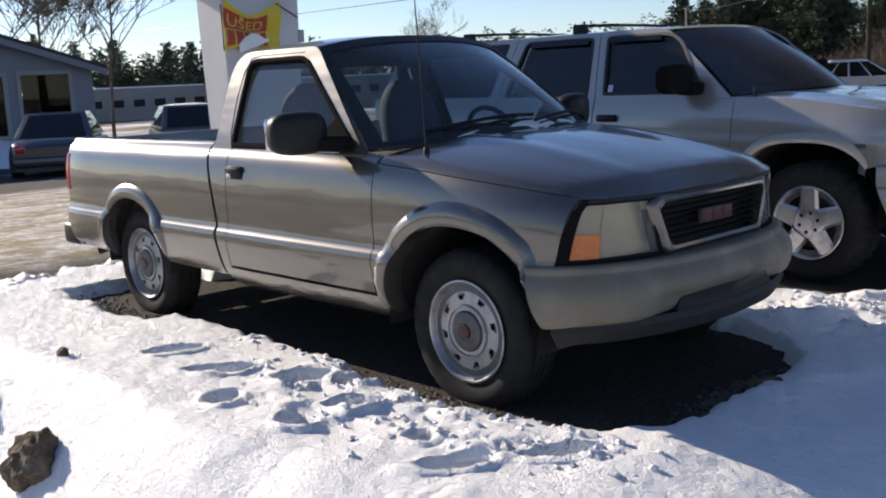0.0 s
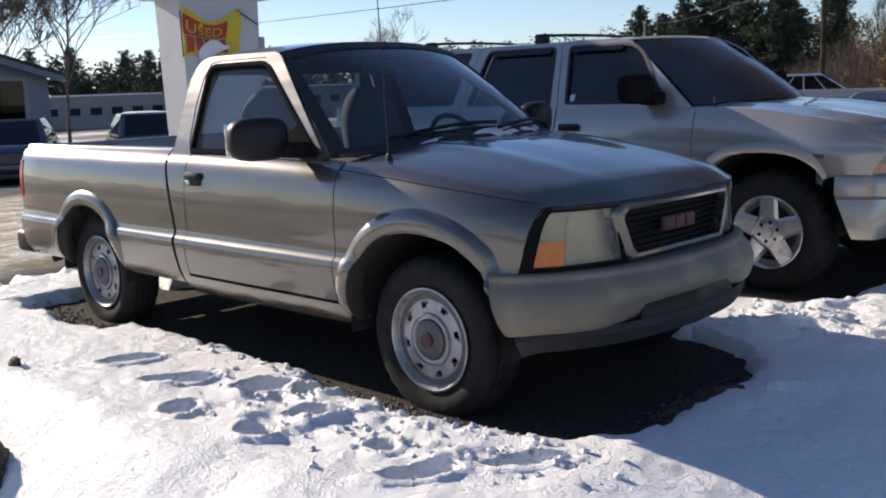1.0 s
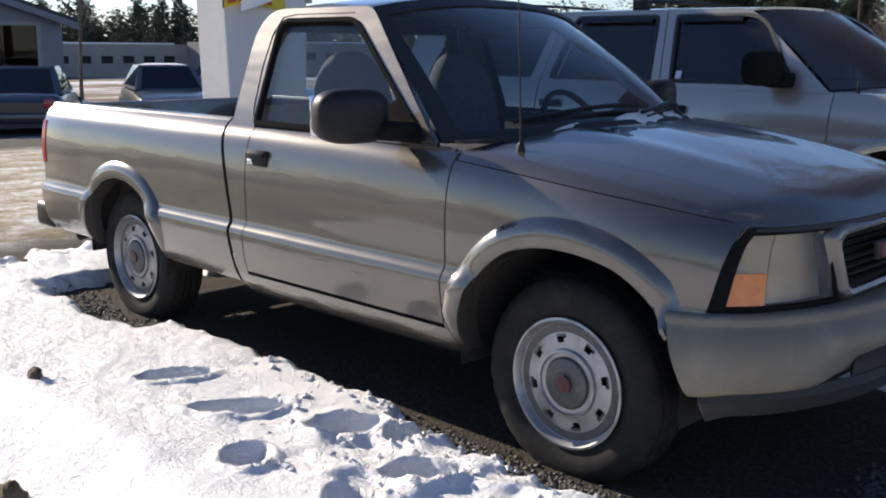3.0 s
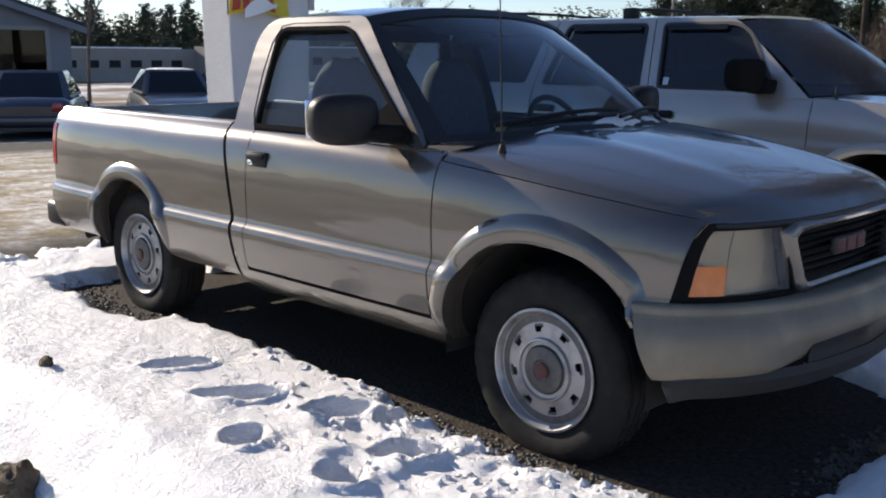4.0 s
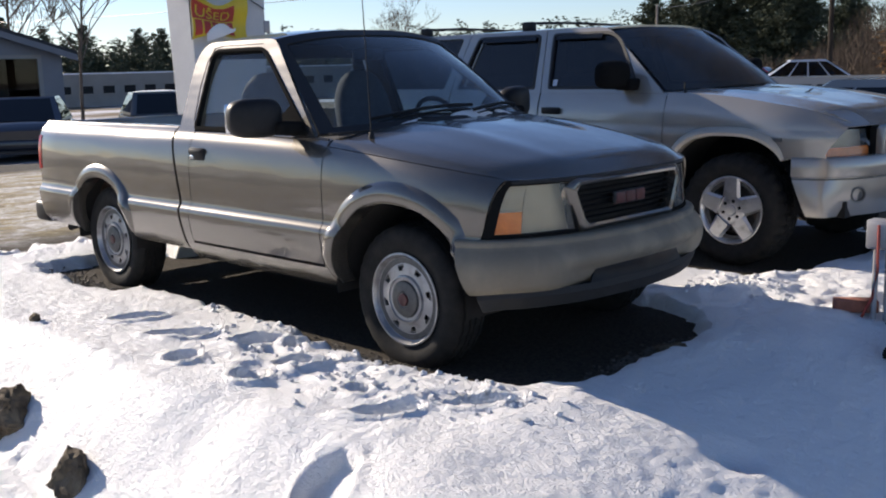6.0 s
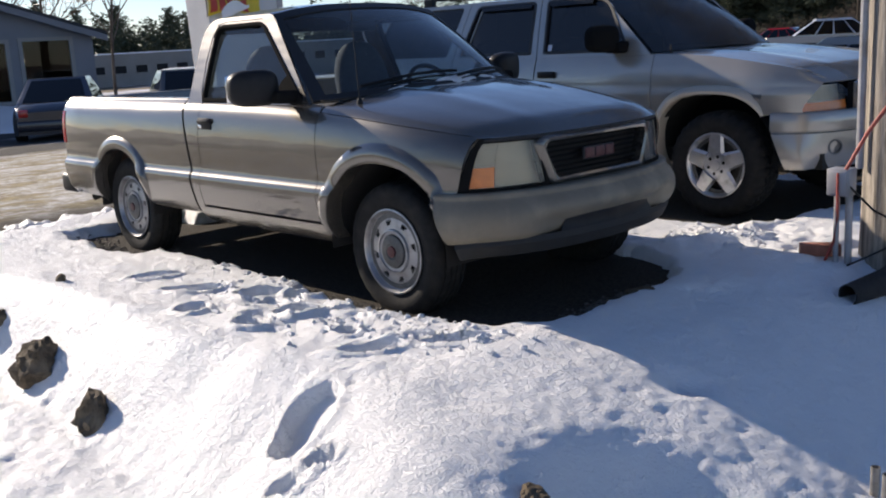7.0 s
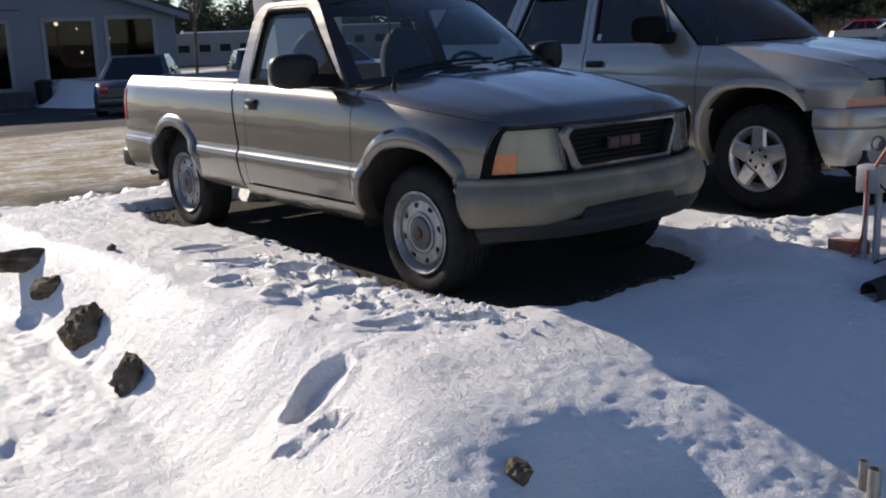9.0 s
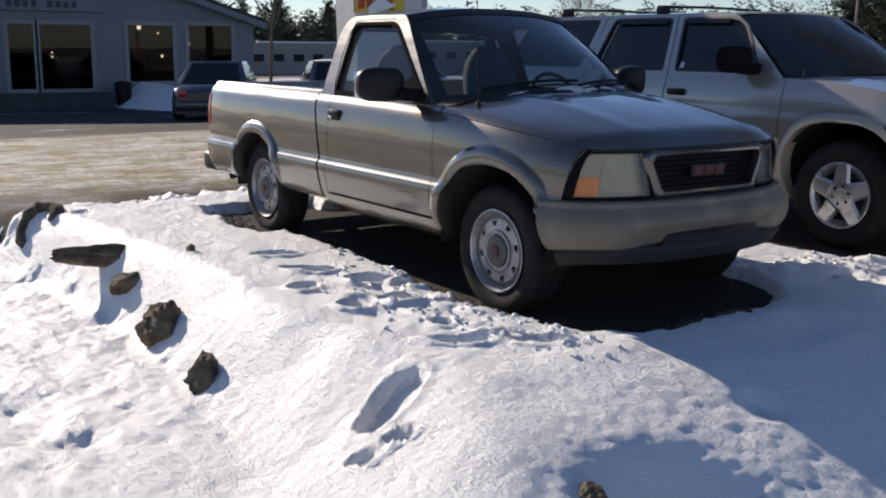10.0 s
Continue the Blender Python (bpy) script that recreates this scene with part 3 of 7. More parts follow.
# ---- the pickup ----
def paint_material(name, base, dusty, metal=0.7):
    m = material(name, base, 0.34, metal, 0.04, 2.0, 0, 1, 0.9)
    n, l, b = nodes_of(m)
    b.inputs["Coat Roughness"].default_value = 0.04
    tc = n.new("ShaderNodeTexCoord")
    nz = n.new("ShaderNodeTexNoise")
    nz.inputs["Scale"].default_value, nz.inputs["Detail"].default_value, nz.inputs["Roughness"].default_value = 3.2, 9, 0.7
    mp = n.new("ShaderNodeMapping")
    mp.inputs["Scale"].default_value = (0.5, 1.0, 2.2)
    l.new(tc.outputs["Object"], mp.inputs["Vector"])
    l.new(mp.outputs["Vector"], nz.inputs["Vector"])
    mr = n.new("ShaderNodeMapRange")
    mr.inputs["From Min"].default_value, mr.inputs["From Max"].default_value = 0.42, 0.72
    mr.inputs["To Max"].default_value = 0.35
    l.new(nz.outputs["Fac"], mr.inputs["Value"])
    old = b.inputs["Base Color"].links[0].from_socket
    mx = n.new("ShaderNodeMix")
    mx.data_type = "RGBA"
    l.new(mr.outputs["Result"], mx.inputs["Factor"])
    l.new(old, mx.inputs["A"])
    mx.inputs["B"].default_value = (*dusty, 1)
    l.new(mx.outputs["Result"], b.inputs["Base Color"])
    rr = n.new("ShaderNodeMapRange")
    rr.inputs["To Min"].default_value, rr.inputs["To Max"].default_value = 0.25, 0.29
    l.new(mr.outputs["Result"], rr.inputs["Value"])
    l.new(rr.outputs["Result"], b.inputs["Roughness"])
    # slightly wavy old sheet metal
    wv, bp = n.new("ShaderNodeTexNoise"), n.new("ShaderNodeBump")
    wv.inputs["Scale"].default_value, wv.inputs["Detail"].default_value = 2.6, 2
    bp.inputs["Distance"].default_value, bp.inputs["Strength"].default_value = 0.006, 1.0
    l.new(mp.outputs["Vector"], wv.inputs["Vector"])
    l.new(wv.outputs["Fac"], bp.inputs["Height"])
    l.new(bp.outputs["Normal"], b.inputs["Normal"])
    l.new(bp.outputs["Normal"], b.inputs["Coat Normal"])
    return m


M_PAINT = paint_material("pewter_metallic", (0.135, 0.123, 0.107), (0.165, 0.149, 0.127))
M_SUVPAINT = paint_material("silver_metallic", (0.35, 0.325, 0.288), (0.37, 0.343, 0.30), 0.45)
M_GLASS = glass_material("clear_glass", (0.60, 0.68, 0.72), 0.0, 0.02)
M_SMOKED = glass_material("smoked_glass", (0.05, 0.055, 0.06), 0.0, 0.02)
M_SHIELD = glass_material("dusty_windshield", (0.11, 0.12, 0.12), 0.16, 0.035)
M_MATTE = material("matte_black_trim", (0.012, 0.012, 0.012), 1.0, 0, 0.1, 20, 0, 1, 0, 0.03)
M_SEAL = material("window_rubber", (0.012, 0.012, 0.013), 0.6, 0, 0.2, 30)
M_CHROME = material("chrome", (0.75, 0.75, 0.76), 0.12, 1.0, 0.03, 10)
M_SEAT = material("grey_cloth", (0.085, 0.095, 0.11), 0.95, 0, 0.15, 40, 0.002, 300, 0, 0.2)
M_DASH = material("charcoal_vinyl", (0.05, 0.05, 0.055), 0.6, 0, 0.1, 30, 0.0008, 400)
M_BEDLINER = material("rusty_bed", (0.055, 0.034, 0.026), 0.95, 0, 0.5, 9, 0.002, 60, 0, 0.05)
M_UNDER = material("underbody", (0.010, 0.009, 0.008), 0.9, 0, 0.4, 14)
M_TAIL = material("tail_lens", (0.42, 0.015, 0.015), 0.12, 0, 0.1, 20, 0, 1, 0.6)
M_AMBER = material("amber_lens", (0.62, 0.17, 0.03), 0.14, 0, 0.12, 30, 0.0015, 90, 0.6)
M_REFLECT = material("lamp_reflector", (0.52, 0.47, 0.38), 0.30, 0.6, 0.15, 18, 0.004, 26)
M_LENS = glass_material("hazed_lens", (0.72, 0.66, 0.58), 0.12, 0.10)
M_BUMPER = material("bumper_cover", (0.195, 0.169, 0.129), 0.55, 0.05, 0.14, 4, 0, 1, 0.0, 0.25, (0.32, 0.275, 0.20), (0.48, 0.78), 5.0)
M_DAM = material("grey_air_dam", (0.014, 0.0135, 0.013), 0.7, 0, 0.2, 12, 0.001, 150, 0, 0.5, (0.028, 0.026, 0.023), (0.55, 0.9), 4)

ARCH_F, ARCH_R = (0.035, 0.385, 0.417, 2.1), (-2.668, 0.385, 0.368, 2.1)
low_w = smooth_table([(0.34, 0.76), (0.38, 0.80), (0.44, 0.838), (0.52, 0.858), (0.60, 0.868), (0.628, 0.864), (0.648, 0.848), (0.68, 0.842)])
up_w = smooth_table([(0.0, 0.842), (0.35, 0.845), (0.62, 0.838), (0.82, 0.820), (0.93, 0.795), (1.0, 0.762)])


TOP = smooth_table([(-1.71, 1.07), (-1.0, 1.062), (-0.42, 1.042), (-0.1, 1.018), (0.2, 0.978), (0.42, 0.938), (0.57, 0.898), (0.65, 0.88)])


def top_line(x):
    """Height of the shoulder: bed rail, door belt, hood line."""
    if x < -1.71:
        return 1.065
    return TOP(x)


def half_width(x, z):
    t = top_line(x)
    w = low_w(z) if z < 0.68 else up_w((z - 0.68) / (t - 0.68))
    if x > 0.0:
        w -= 0.125 * (x / 0.6) ** 2.2 * (1.0 if z > 0.62 else 0.6)
    if x < -3.24:
        w -= 0.02 * ((-3.24 - x) / 0.35) ** 2
    return w


def side_pt(x, z):
    return (x, -half_width(x, z), z)


ZS = [0.345, 0.37, 0.40, 0.43, 0.46, 0.50, 0.54, 0.58, 0.605, 0.622, 0.635, 0.648, 0.66, 0.68, 0.71, 0.74, 0.77, 0.80, 0.83, 0.86, 0.89, 0.92]


def side_panel(x0, x1, z0, holes=(), drop=None, top=None, step=0.02):
    """A stretch of the body side between two x, up to the shoulder."""
    xs = frange(x0, x1, step)
    rows = [z for z in ZS if z >= z0 - 1e-6 and z <= 0.72]
    ups = [0.15, 0.25, 0.35, 0.45, 0.55, 0.65, 0.74, 0.82, 0.89, 0.95, 1.0]
    zs = rows + [0.68 + (1.04 - 0.68) * u for u in ups if 0.68 + 0.36 * u > 0.725]

    def pt(x, z):
        if z > 0.72:
            z = 0.72 + (z - 0.72) / (1.04 - 0.72) * ((top or top_line)(x) - 0.72)
        return side_pt(x, z)
    return cut_panel(xs, zs, pt, holes, drop)


gap_line = smooth_table([(0.34, -1.685), (0.45, -1.69), (0.62, -1.71), (0.86, -1.752), (1.0, -1.795), (1.08, -1.825)])


def to_gap(geo, x_far, x_edge, off):
    """Draws one end of a panel to the slanting gap between cab and bed."""
    out = []
    for x, y, z in geo[0]:
        if (x - x_far) * (x_edge - x_far) > 0:
            x = x_far + (x - x_far) / (x_edge - x_far) * (gap_line(z) + off - x_far)
        out.append((x, y, z))
    return out, geo[1]


truck = thing("pickup_truck", (-1.4, 0, LOT), "dusty pewter metallic regular-cab pickup truck parked on bare gravel", "pickup truck")

# bed
bed_side = to_gap(side_panel(-3.54, -1.735, 0.40, [ARCH_R]), -2.2, -1.735, -0.012)
for s_, g_ in ((1, bed_side), (-1, mirrored(bed_side))):
    p_ = part("bed_side", g_, M_PAINT, truck, thick=0.012)
    def rail(u, v, s_=s_):
        prof = [(0.762, 1.062), (0.748, 1.076), (0.725, 1.08), (0.70, 1.076), (0.69, 1.06), (0.69, 0.98)]
        y, z = prof[u]
        return (-3.54 + v * 1.70, -s_ * y, z)
    part("bed_rail", grid(range(6), frange(0, 1, 0.1), rail), M_PAINT, truck, thick=0.006)
    part("bed_wall", box_geo(-3.52, -1.86, -s_ * 0.70, -s_ * 0.685, 0.58, 1.06), M_BEDLINER, truck)
    part("wheel_tub", rounded_box(-3.04, -2.30, min(-s_ * 0.69, -s_ * 0.50), max(-s_ * 0.69, -s_ * 0.50), 0.56, 0.80, 0.05), M_BEDLINER, truck)
    fl = flare(*ARCH_R, 8, 184, 0.085, half_width, 1.0)
    part("wheel_flare", fl if s_ > 0 else mirrored(fl), M_PAINT, truck, thick=0.006)
    tl = grid(frange(0, 1, 0.25), frange(0.76, 0.985, 0.03), lambda u, z: (-3.537 - 0.03 * math.sin(u * math.pi / 2), -(half_width(-3.5, z) + 0.003 - 0.10 * (1 - math.cos(u * math.pi / 2))), z))
    tl = merge(tl, grid(frange(0, 1, 0.5), frange(0.76, 0.985, 0.03), lambda u, z: (-3.537 + 0.035 * u, -(half_width(-3.5, z) + 0.004), z)))
    part("tail_lamp", tl if s_ > 0 else mirrored(tl), M_TAIL, truck, "red tail lamp lens", thick=0.012)
part("bed_floor", box_geo(-3.52, -1.85, -0.70, 0.70, 0.55, 0.58), M_BEDLINER, truck)
part("bed_front_wall", rounded_box(-1.88, -1.845, -0.72, 0.72, 0.50, 1.075, 0.012, 2), M_BEDLINER, truck, "rust-brown bed bulkhead")
part("tailgate", rounded_box(-3.57, -3.525, -0.72, 0.72, 0.56, 1.07, 0.015, 2), M_PAINT, truck)
part("rear_bumper", rounded_box(-3.72, -3.50, -0.83, 0.83, 0.385, 0.53, 0.035, 3), M_BLACK, truck, "black rear step bumper")

CAB_BACK = smooth_table([(0.0, -1.785), (0.5, -1.795), (0.75, -1.78), (0.9, -1.745), (1.0, -1.675)])


def cab_back(k):
    """The cab's rear edge, from the belt (0) to the roof (1)."""
    return CAB_BACK(k)


def cab_y(z):
    """Half width of the glazed part of the cab."""
    k = (z - 1.055) / 0.47
    return 0.775 - 0.175 * k - 0.012 * k * k


def cab_side(x, z, out=0.0):
    return (x, -(cab_y(z) + out), z)


# cab side, rocker and doors
CAB_OUT = ring_round([(-1.775, 1.045), (-0.545, 1.045), (-1.085, 1.532), (-1.795, 1.532)], (0.01, 0.01, 0.05, 0.16))
WINDOW = ring_round([(-1.618, 1.066), (-0.604, 1.066), (-1.158, 1.492), (-1.642, 1.492)], (0.02, 0.02, 0.05, 0.07))
for s_ in (1, -1):
    mm = (lambda g: g) if s_ > 0 else mirrored
    part("cab_corner", mm(to_gap(side_panel(-1.705, -1.608, 0.40), -1.608, -1.705, 0.012)), M_PAINT, truck, thick=0.012)
    part("rocker", mm(grid(frange(-1.68, -0.40, 0.1), [0.345, 0.37, 0.40, 0.425, 0.445], lambda x, z: side_pt(x, z))), M_PAINT, truck, "dusty painted rocker panel", thick=0.012)
    # Dark strips set behind the open panel gaps paint in their shade.
    for x_gap, z_top in ((None, 1.075), (-1.605, 1.04), (-0.449, 1.02)):
        part("gap_shade", mm(grid([-0.022, 0.022] if x_gap is None else [-0.010, 0.010], frange(0.36, z_top, 0.05), lambda d, z: ((gap_line(z) if x_gap is None else x_gap) + d, -(half_width(-1.6 if x_gap is None else x_gap, z) - 0.016), z))), M_SEAL, truck, "dark strip standing in for shade between body panels", smooth=False)
    part("cab_frame", mm(between(CAB_OUT, WINDOW, cab_side)), M_PAINT, truck, "painted door frame and pillars", thick=0.03, smooth=False)
    door = part("door", mm(side_panel(-1.602, -0.452, 0.45)), M_PAINT, truck, thick=0.012)
    part("window_seal", mm(between(shrunk(WINDOW, -0.002), shrunk(WINDOW, 0.015), cab_side, 0.010)), M_MATTE, door, "black rubber window seal", thick=0.026, sharp=60)
    part("belt_strip", mm(tube([cab_side(x, 1.064, 0.012) for x in frange(-1.61, -0.62, 0.2)], 0.011, 8)), M_MATTE, door, "black rubber belt strip")
    part("shut_line", mm(tube([cab_side(x, z, 0.016) for x, z in ((-1.606, 1.05), (-1.648, 1.12), (-1.672, 1.30), (-1.668, 1.43), (-1.63, 1.502), (-1.55, 1.514), (-1.18, 1.514))], 0.0028, 6)), M_SEAL, door)
    glass_edge = shrunk(WINDOW, 0.012)
    pane = part("window_pane", mm(([cab_side(p.x, p.y, -0.004) for p in glass_edge], [tuple(range(len(glass_edge)))])), M_GLASS, door, "clear side window glass")
    pane.visible_shadow = False
    handle = part("handle", mm(rounded_box(-1.592, -1.452, -0.852, -0.832, 0.905, 0.972, 0.008, 2)), M_BLACK, door, "black plastic door handle")
    part("lever", mm(rounded_box(-1.584, -1.460, -0.862, -0.848, 0.942, 0.964, 0.006, 2)), M_BLACK, handle)
    part("key_lock", mm(rounded_box(-1.580, -1.545, -0.857, -0.848, 0.912, 0.934, 0.004, 2)), M_CHROME, handle)
    # door mirror
    bm = bmesh.new()
    bmesh.ops.create_uvsphere(bm, u_segments=28, v_segments=18, radius=1.0)
    for v in bm.verts:
        c = v.co
        for i in range(3):
            c[i] = math.copysign(abs(c[i]) ** 0.62, c[i])
        c.x, c.y, c.z = c.x * 0.066 - 0.02 * c.y * c.y, c.y * 0.135, c.z * 0.094
    mg = moved(bm_geo(bm), Matrix.Translation((-0.785, -0.962, 1.150)) @ Matrix.Rotation(radians(-16), 4, "Z"))
    mirror = part("door_mirror", mm(mg), M_BLACK, door, "large black door mirror housing", sharp=60)
    part("mirror_foot", mm(rounded_box(-0.77, -0.66, -0.90, -0.765, 1.065, 1.13, 0.02)), M_MATTE, mirror)
    sail = [(-0.96, 1.066), (-0.60, 1.066), (-0.795, 1.215)]
    part("mirror_sail", mm(([cab_side(x, z, 0.0) for x, z in sail] + [cab_side(x, z, 0.014) for x, z in sail], [(0, 1, 2), (3, 5, 4), (0, 3, 4, 1), (1, 4, 5, 2), (2, 5, 3, 0)])), M_MATTE, mirror, smooth=False)
    part("mirror_glass", mm(moved(rounded_box(-0.004, 0.004, -0.105, 0.105, -0.07, 0.07, 0.003, 2), Matrix.Translation((-0.848, -0.972, 1.150)) @ Matrix.Rotation(radians(-16), 4, "Z"))), M_CHROME, mirror)

# roof, windshield, rear wall
def roof_pt(u, v):
    """u across -1..1, v from the windshield back to the rear."""
    y = 0.600 * u
    x0 = -1.045 - 0.055 * u * u
    x = x0 + (-1.735 + 0.055 * abs(u) ** 4 - x0) * v
    z = 1.528 + 0.060 * (1 - abs(u) ** 2.6) * (0.62 + 0.38 * math.sin(math.pi * min(1, 0.12 + 0.8 * v)))
    if abs(u) > 0.93:
        z -= 0.014 * ((abs(u) - 0.93) / 0.07) ** 2
    z -= 0.045 * max(0, (v - 0.82) / 0.18) ** 2
    z -= 0.010 * max(0, (0.12 - v) / 0.12) ** 2
    return (x, y, z)


part("roof", grid([-1, -0.985, -0.965, -0.93] + frange(-0.85, 0.85, 0.1) + [0.93, 0.965, 0.985, 1], frange(0, 0.8, 0.05) + [0.84, 0.88, 0.92, 0.96, 1.0], roof_pt), M_PAINT, truck, thick=0.014)


def screen_pt(u, v):
    """u across -1..1, v from the cowl up to the roof."""
    xb, xt = -0.215 - 0.325 * abs(u) ** 2.4, -1.048 - 0.045 * u * u
    zb, zt = 1.095 - 0.03 * u * u, 1.578 - 0.05 * abs(u) ** 2.6
    y = u * (0.768 - 0.172 * v)
    x = xb + (xt - xb) * v + 0.02 * math.sin(math.pi * v) * (1 - abs(u) ** 3)
    z = zb + (zt - zb) * v + 0.03 * math.sin(math.pi * v) * (1 - abs(u) ** 3)
    return (x, y, z)


shield = part("windshield", grid(frange(-0.96, 0.96, 0.08), frange(0.04, 0.97, 0.0775), screen_pt), M_GLASS, truck, "clear windshield glass")
shield.visible_shadow = False
part("windshield_seal", merge(grid(frange(-1, 1, 0.08), [0, 0.05], screen_pt), grid(frange(-1, 1, 0.08), [0.92, 0.96, 1.0], screen_pt),
                              grid([-1, -0.97, -0.93], frange(0, 1, 0.1), screen_pt), grid([0.93, 0.97, 1], frange(0, 1, 0.1), screen_pt)), M_SEAL, shield, thick=0.012)
def back(u, z):
    k = (z - 1.055) / 0.47
    half = 0.735 if k < 0 else cab_y(z) - 0.035 - 0.05 * k ** 6
    return (cab_back(max(0, k)) - 0.002 if z > 1.05 else gap_line(z) + 0.03, u * half, z)


def rear_cuts(a0, a1, z0, z1):
    return grid(frange(a0, a1, 0.1), frange(z0, z1, 0.05), back)


part("cab_rear_wall", merge(rear_cuts(-1, 1, 0.45, 1.13), rear_cuts(-1, 1, 1.45, 1.53), rear_cuts(-1, -0.86, 1.13, 1.45), rear_cuts(0.86, 1, 1.13, 1.45)), M_PAINT, truck, thick=0.02)
rw = part("rear_window", rear_cuts(-0.87, 0.87, 1.12, 1.46), M_GLASS, truck)
rw.visible_shadow = False

# hood and fenders
seam_line = smooth_table([(-0.46, 1.016), (-0.1, 0.986), (0.25, 0.950), (0.48, 0.916), (0.57, 0.897)])


def hood_edge(x):
    return half_width(x, top_line(x))


def nose_x(y):
    return 0.690 - 0.05 * y * y - 0.55 * y ** 4


def hood_pt(u, v):
    xb = -0.20 - 0.243 * u * u
    xf = nose_x(0.672 * u) + 0.010
    x = xb + (xf - xb) * v
    xe = -0.443 + 1.0 * v
    y = u * hood_edge(xe)
    edge = top_line(xe)
    w = (x + 0.35) / 1.07
    zc = 1.122 - 0.05 * w - 0.135 * w * w
    k = abs(u)
    ridge = 0.010 * math.exp(-((k - 0.55) / 0.09) ** 2) * (1 - v) ** 0.6
    roll = max(0, (v - 0.86) / 0.14)
    z = edge + (zc - edge) * (1 - k ** 2.4) + ridge
    z += (0.899 - z) * roll ** 2.2
    return (x, y, z)


def hood_over(u, v):
    """The hood, with its edges rolled over the shoulder down to the seam."""
    if abs(u) <= 1:
        return hood_pt(u, v)
    x, _, top = hood_pt(1, v)
    xs = min(x, 0.565)
    z = top + (min(seam_line(xs), top) - top) * (abs(u) - 1)
    return (x, math.copysign(half_width(min(xs, 0.557), z) - 0.001, u), z)


HOOD_U = [-2, -1.8, -1.5, -1.2, -1, -0.97] + frange(-0.93, 0.93, 0.05) + [0.97, 1, 1.2, 1.5, 1.8, 2]
part("hood", grid(HOOD_U, frange(0, 0.88, 0.04) + [0.91, 0.94, 0.96, 0.98, 0.99, 1.0], hood_over), M_PAINT, truck, thick=0.004, sharp=60)
# Black tube put in for the shade of the open gap below the hood.
part("hood_gap_shade", tube([Vector(hood_pt(u, 1.0)) + Vector((-0.004, 0, -0.008)) for u in frange(-1, 1, 0.05)], 0.008, 8), M_SEAL, truck, "black strip standing in for shade under the hood's front edge")


def fender_drop(x, z):
    return x > 0.1 and z < 0.61


fender_raw = side_panel(-0.446, 0.62, 0.40, [ARCH_F], fender_drop, lambda x: min(seam_line(x), top_line(x)) - 0.004, step=0.0131)


def fender_end(z):
    """Where the fender stops against the headlamp."""
    k = min(1.0, max(0.0, (z - 0.66) / 0.235))
    return 0.484 + 0.064 * k


def fender_fit(p):
    x, y, z = p
    if x > 0.43:
        x = 0.43 + (x - 0.43) / (0.62 - 0.43) * (fender_end(z) - 0.43)
        if z > 0.72:
            z = 0.72 + (z - 0.72) / (min(seam_line(p[0]), top_line(p[0])) - 0.724) * (seam_line(x) - 0.724)
        y = -half_width(x, z)
    return (x, y, z)


fender = [fender_fit(p) for p in fender_raw[0]], fender_raw[1]
for s_ in (1, -1):
    mm = (lambda g: g) if s_ > 0 else mirrored
    fp = part("fender", mm(fender), M_PAINT, truck, thick=0.012)
    part("fender_flange", mm(grid(frange(0.40, 0.472, 0.024), frange(0.60, 0.70, 0.02), lambda x, z: (x, -(half_width(x, z) - 0.006), z))), M_PAINT, fp)
    part("wheel_flare", mm(flare(*ARCH_F, 28, 182, 0.088, half_width, 1.1)), M_PAINT, truck, thick=0.006)
    part("wheel_well", mm(grid(frange(-8, 188, 7), [0, 1], lambda a, v: (ARCH_F[0] + 0.425 * math.cos(radians(a)), -0.83 + 0.33 * v, ARCH_F[1] + 0.425 * math.sin(radians(a))))), M_UNDER, truck)
    part("wheel_well", mm(grid(frange(-8, 188, 7), [0, 1], lambda a, v: (ARCH_R[0] + 0.38 * math.cos(radians(a)), -0.83 + 0.33 * v, ARCH_R[1] + 0.39 * math.sin(radians(a))))), M_UNDER, truck)
    # headlamp: reflector, clear lens, amber corner
    def lamp_pt(y, k, back=0.0):
        z0, z1 = 0.672, 0.888
        z = z0 + (z1 - z0) * k
        lean = 0.035 * (1 - k)
        return (nose_x(y) - 0.012 + lean * 0.6 - back - 0.012 * max(0, (y - 0.66) / 0.12) ** 2, -y, z)
    y_out = lambda k: 0.744 - 0.050 * k - 0.012 * k ** 3 - 0.014 * k ** 8
    def lamp_grid(u0, u1, k0, k1, back=0.0, n=8):
        return grid(frange(u0, u1, (u1 - u0) / n), frange(k0, k1, (k1 - k0) / 5), lambda u, k: lamp_pt(0.378 + 0.034 * k + (y_out(k) - 0.378 - 0.034 * k) * u, k, back))
    hl = part("headlamp", mm(lamp_grid(0, 1, 0, 1, 0.045)), M_REFLECT, truck, "hazed rectangular headlamp")
    part("lens", mm(lamp_grid(0.0, 0.70, 0.03, 0.97)), M_LENS, hl, "cloudy clear lens").visible_shadow = False
    part("corner_lens", mm(lamp_grid(0.70, 1.0, 0.46, 0.95)), M_LENS, hl).visible_shadow = False
    part("indicator", mm(lamp_grid(0.70, 1.0, 0.03, 0.45, 0.002)), M_AMBER, hl, "amber turn signal lens", thick=0.008)
    part("bezel", mm(merge(lamp_grid(-0.02, 1.04, -0.05, 0.02, -0.004), lamp_grid(-0.02, 1.05, 0.945, 1.06, -0.008), lamp_grid(0.955, 1.055, -0.02, 1.04, -0.007), lamp_grid(-0.02, 0.012, 0, 1, -0.004))), M_MATTE, hl, "black rubber lamp surround", thick=0.010)
    part("lens_rib", mm(lamp_grid(0.696, 0.702, 0.03, 0.94, -0.001)), M_BUMPER, hl, thick=0.003)

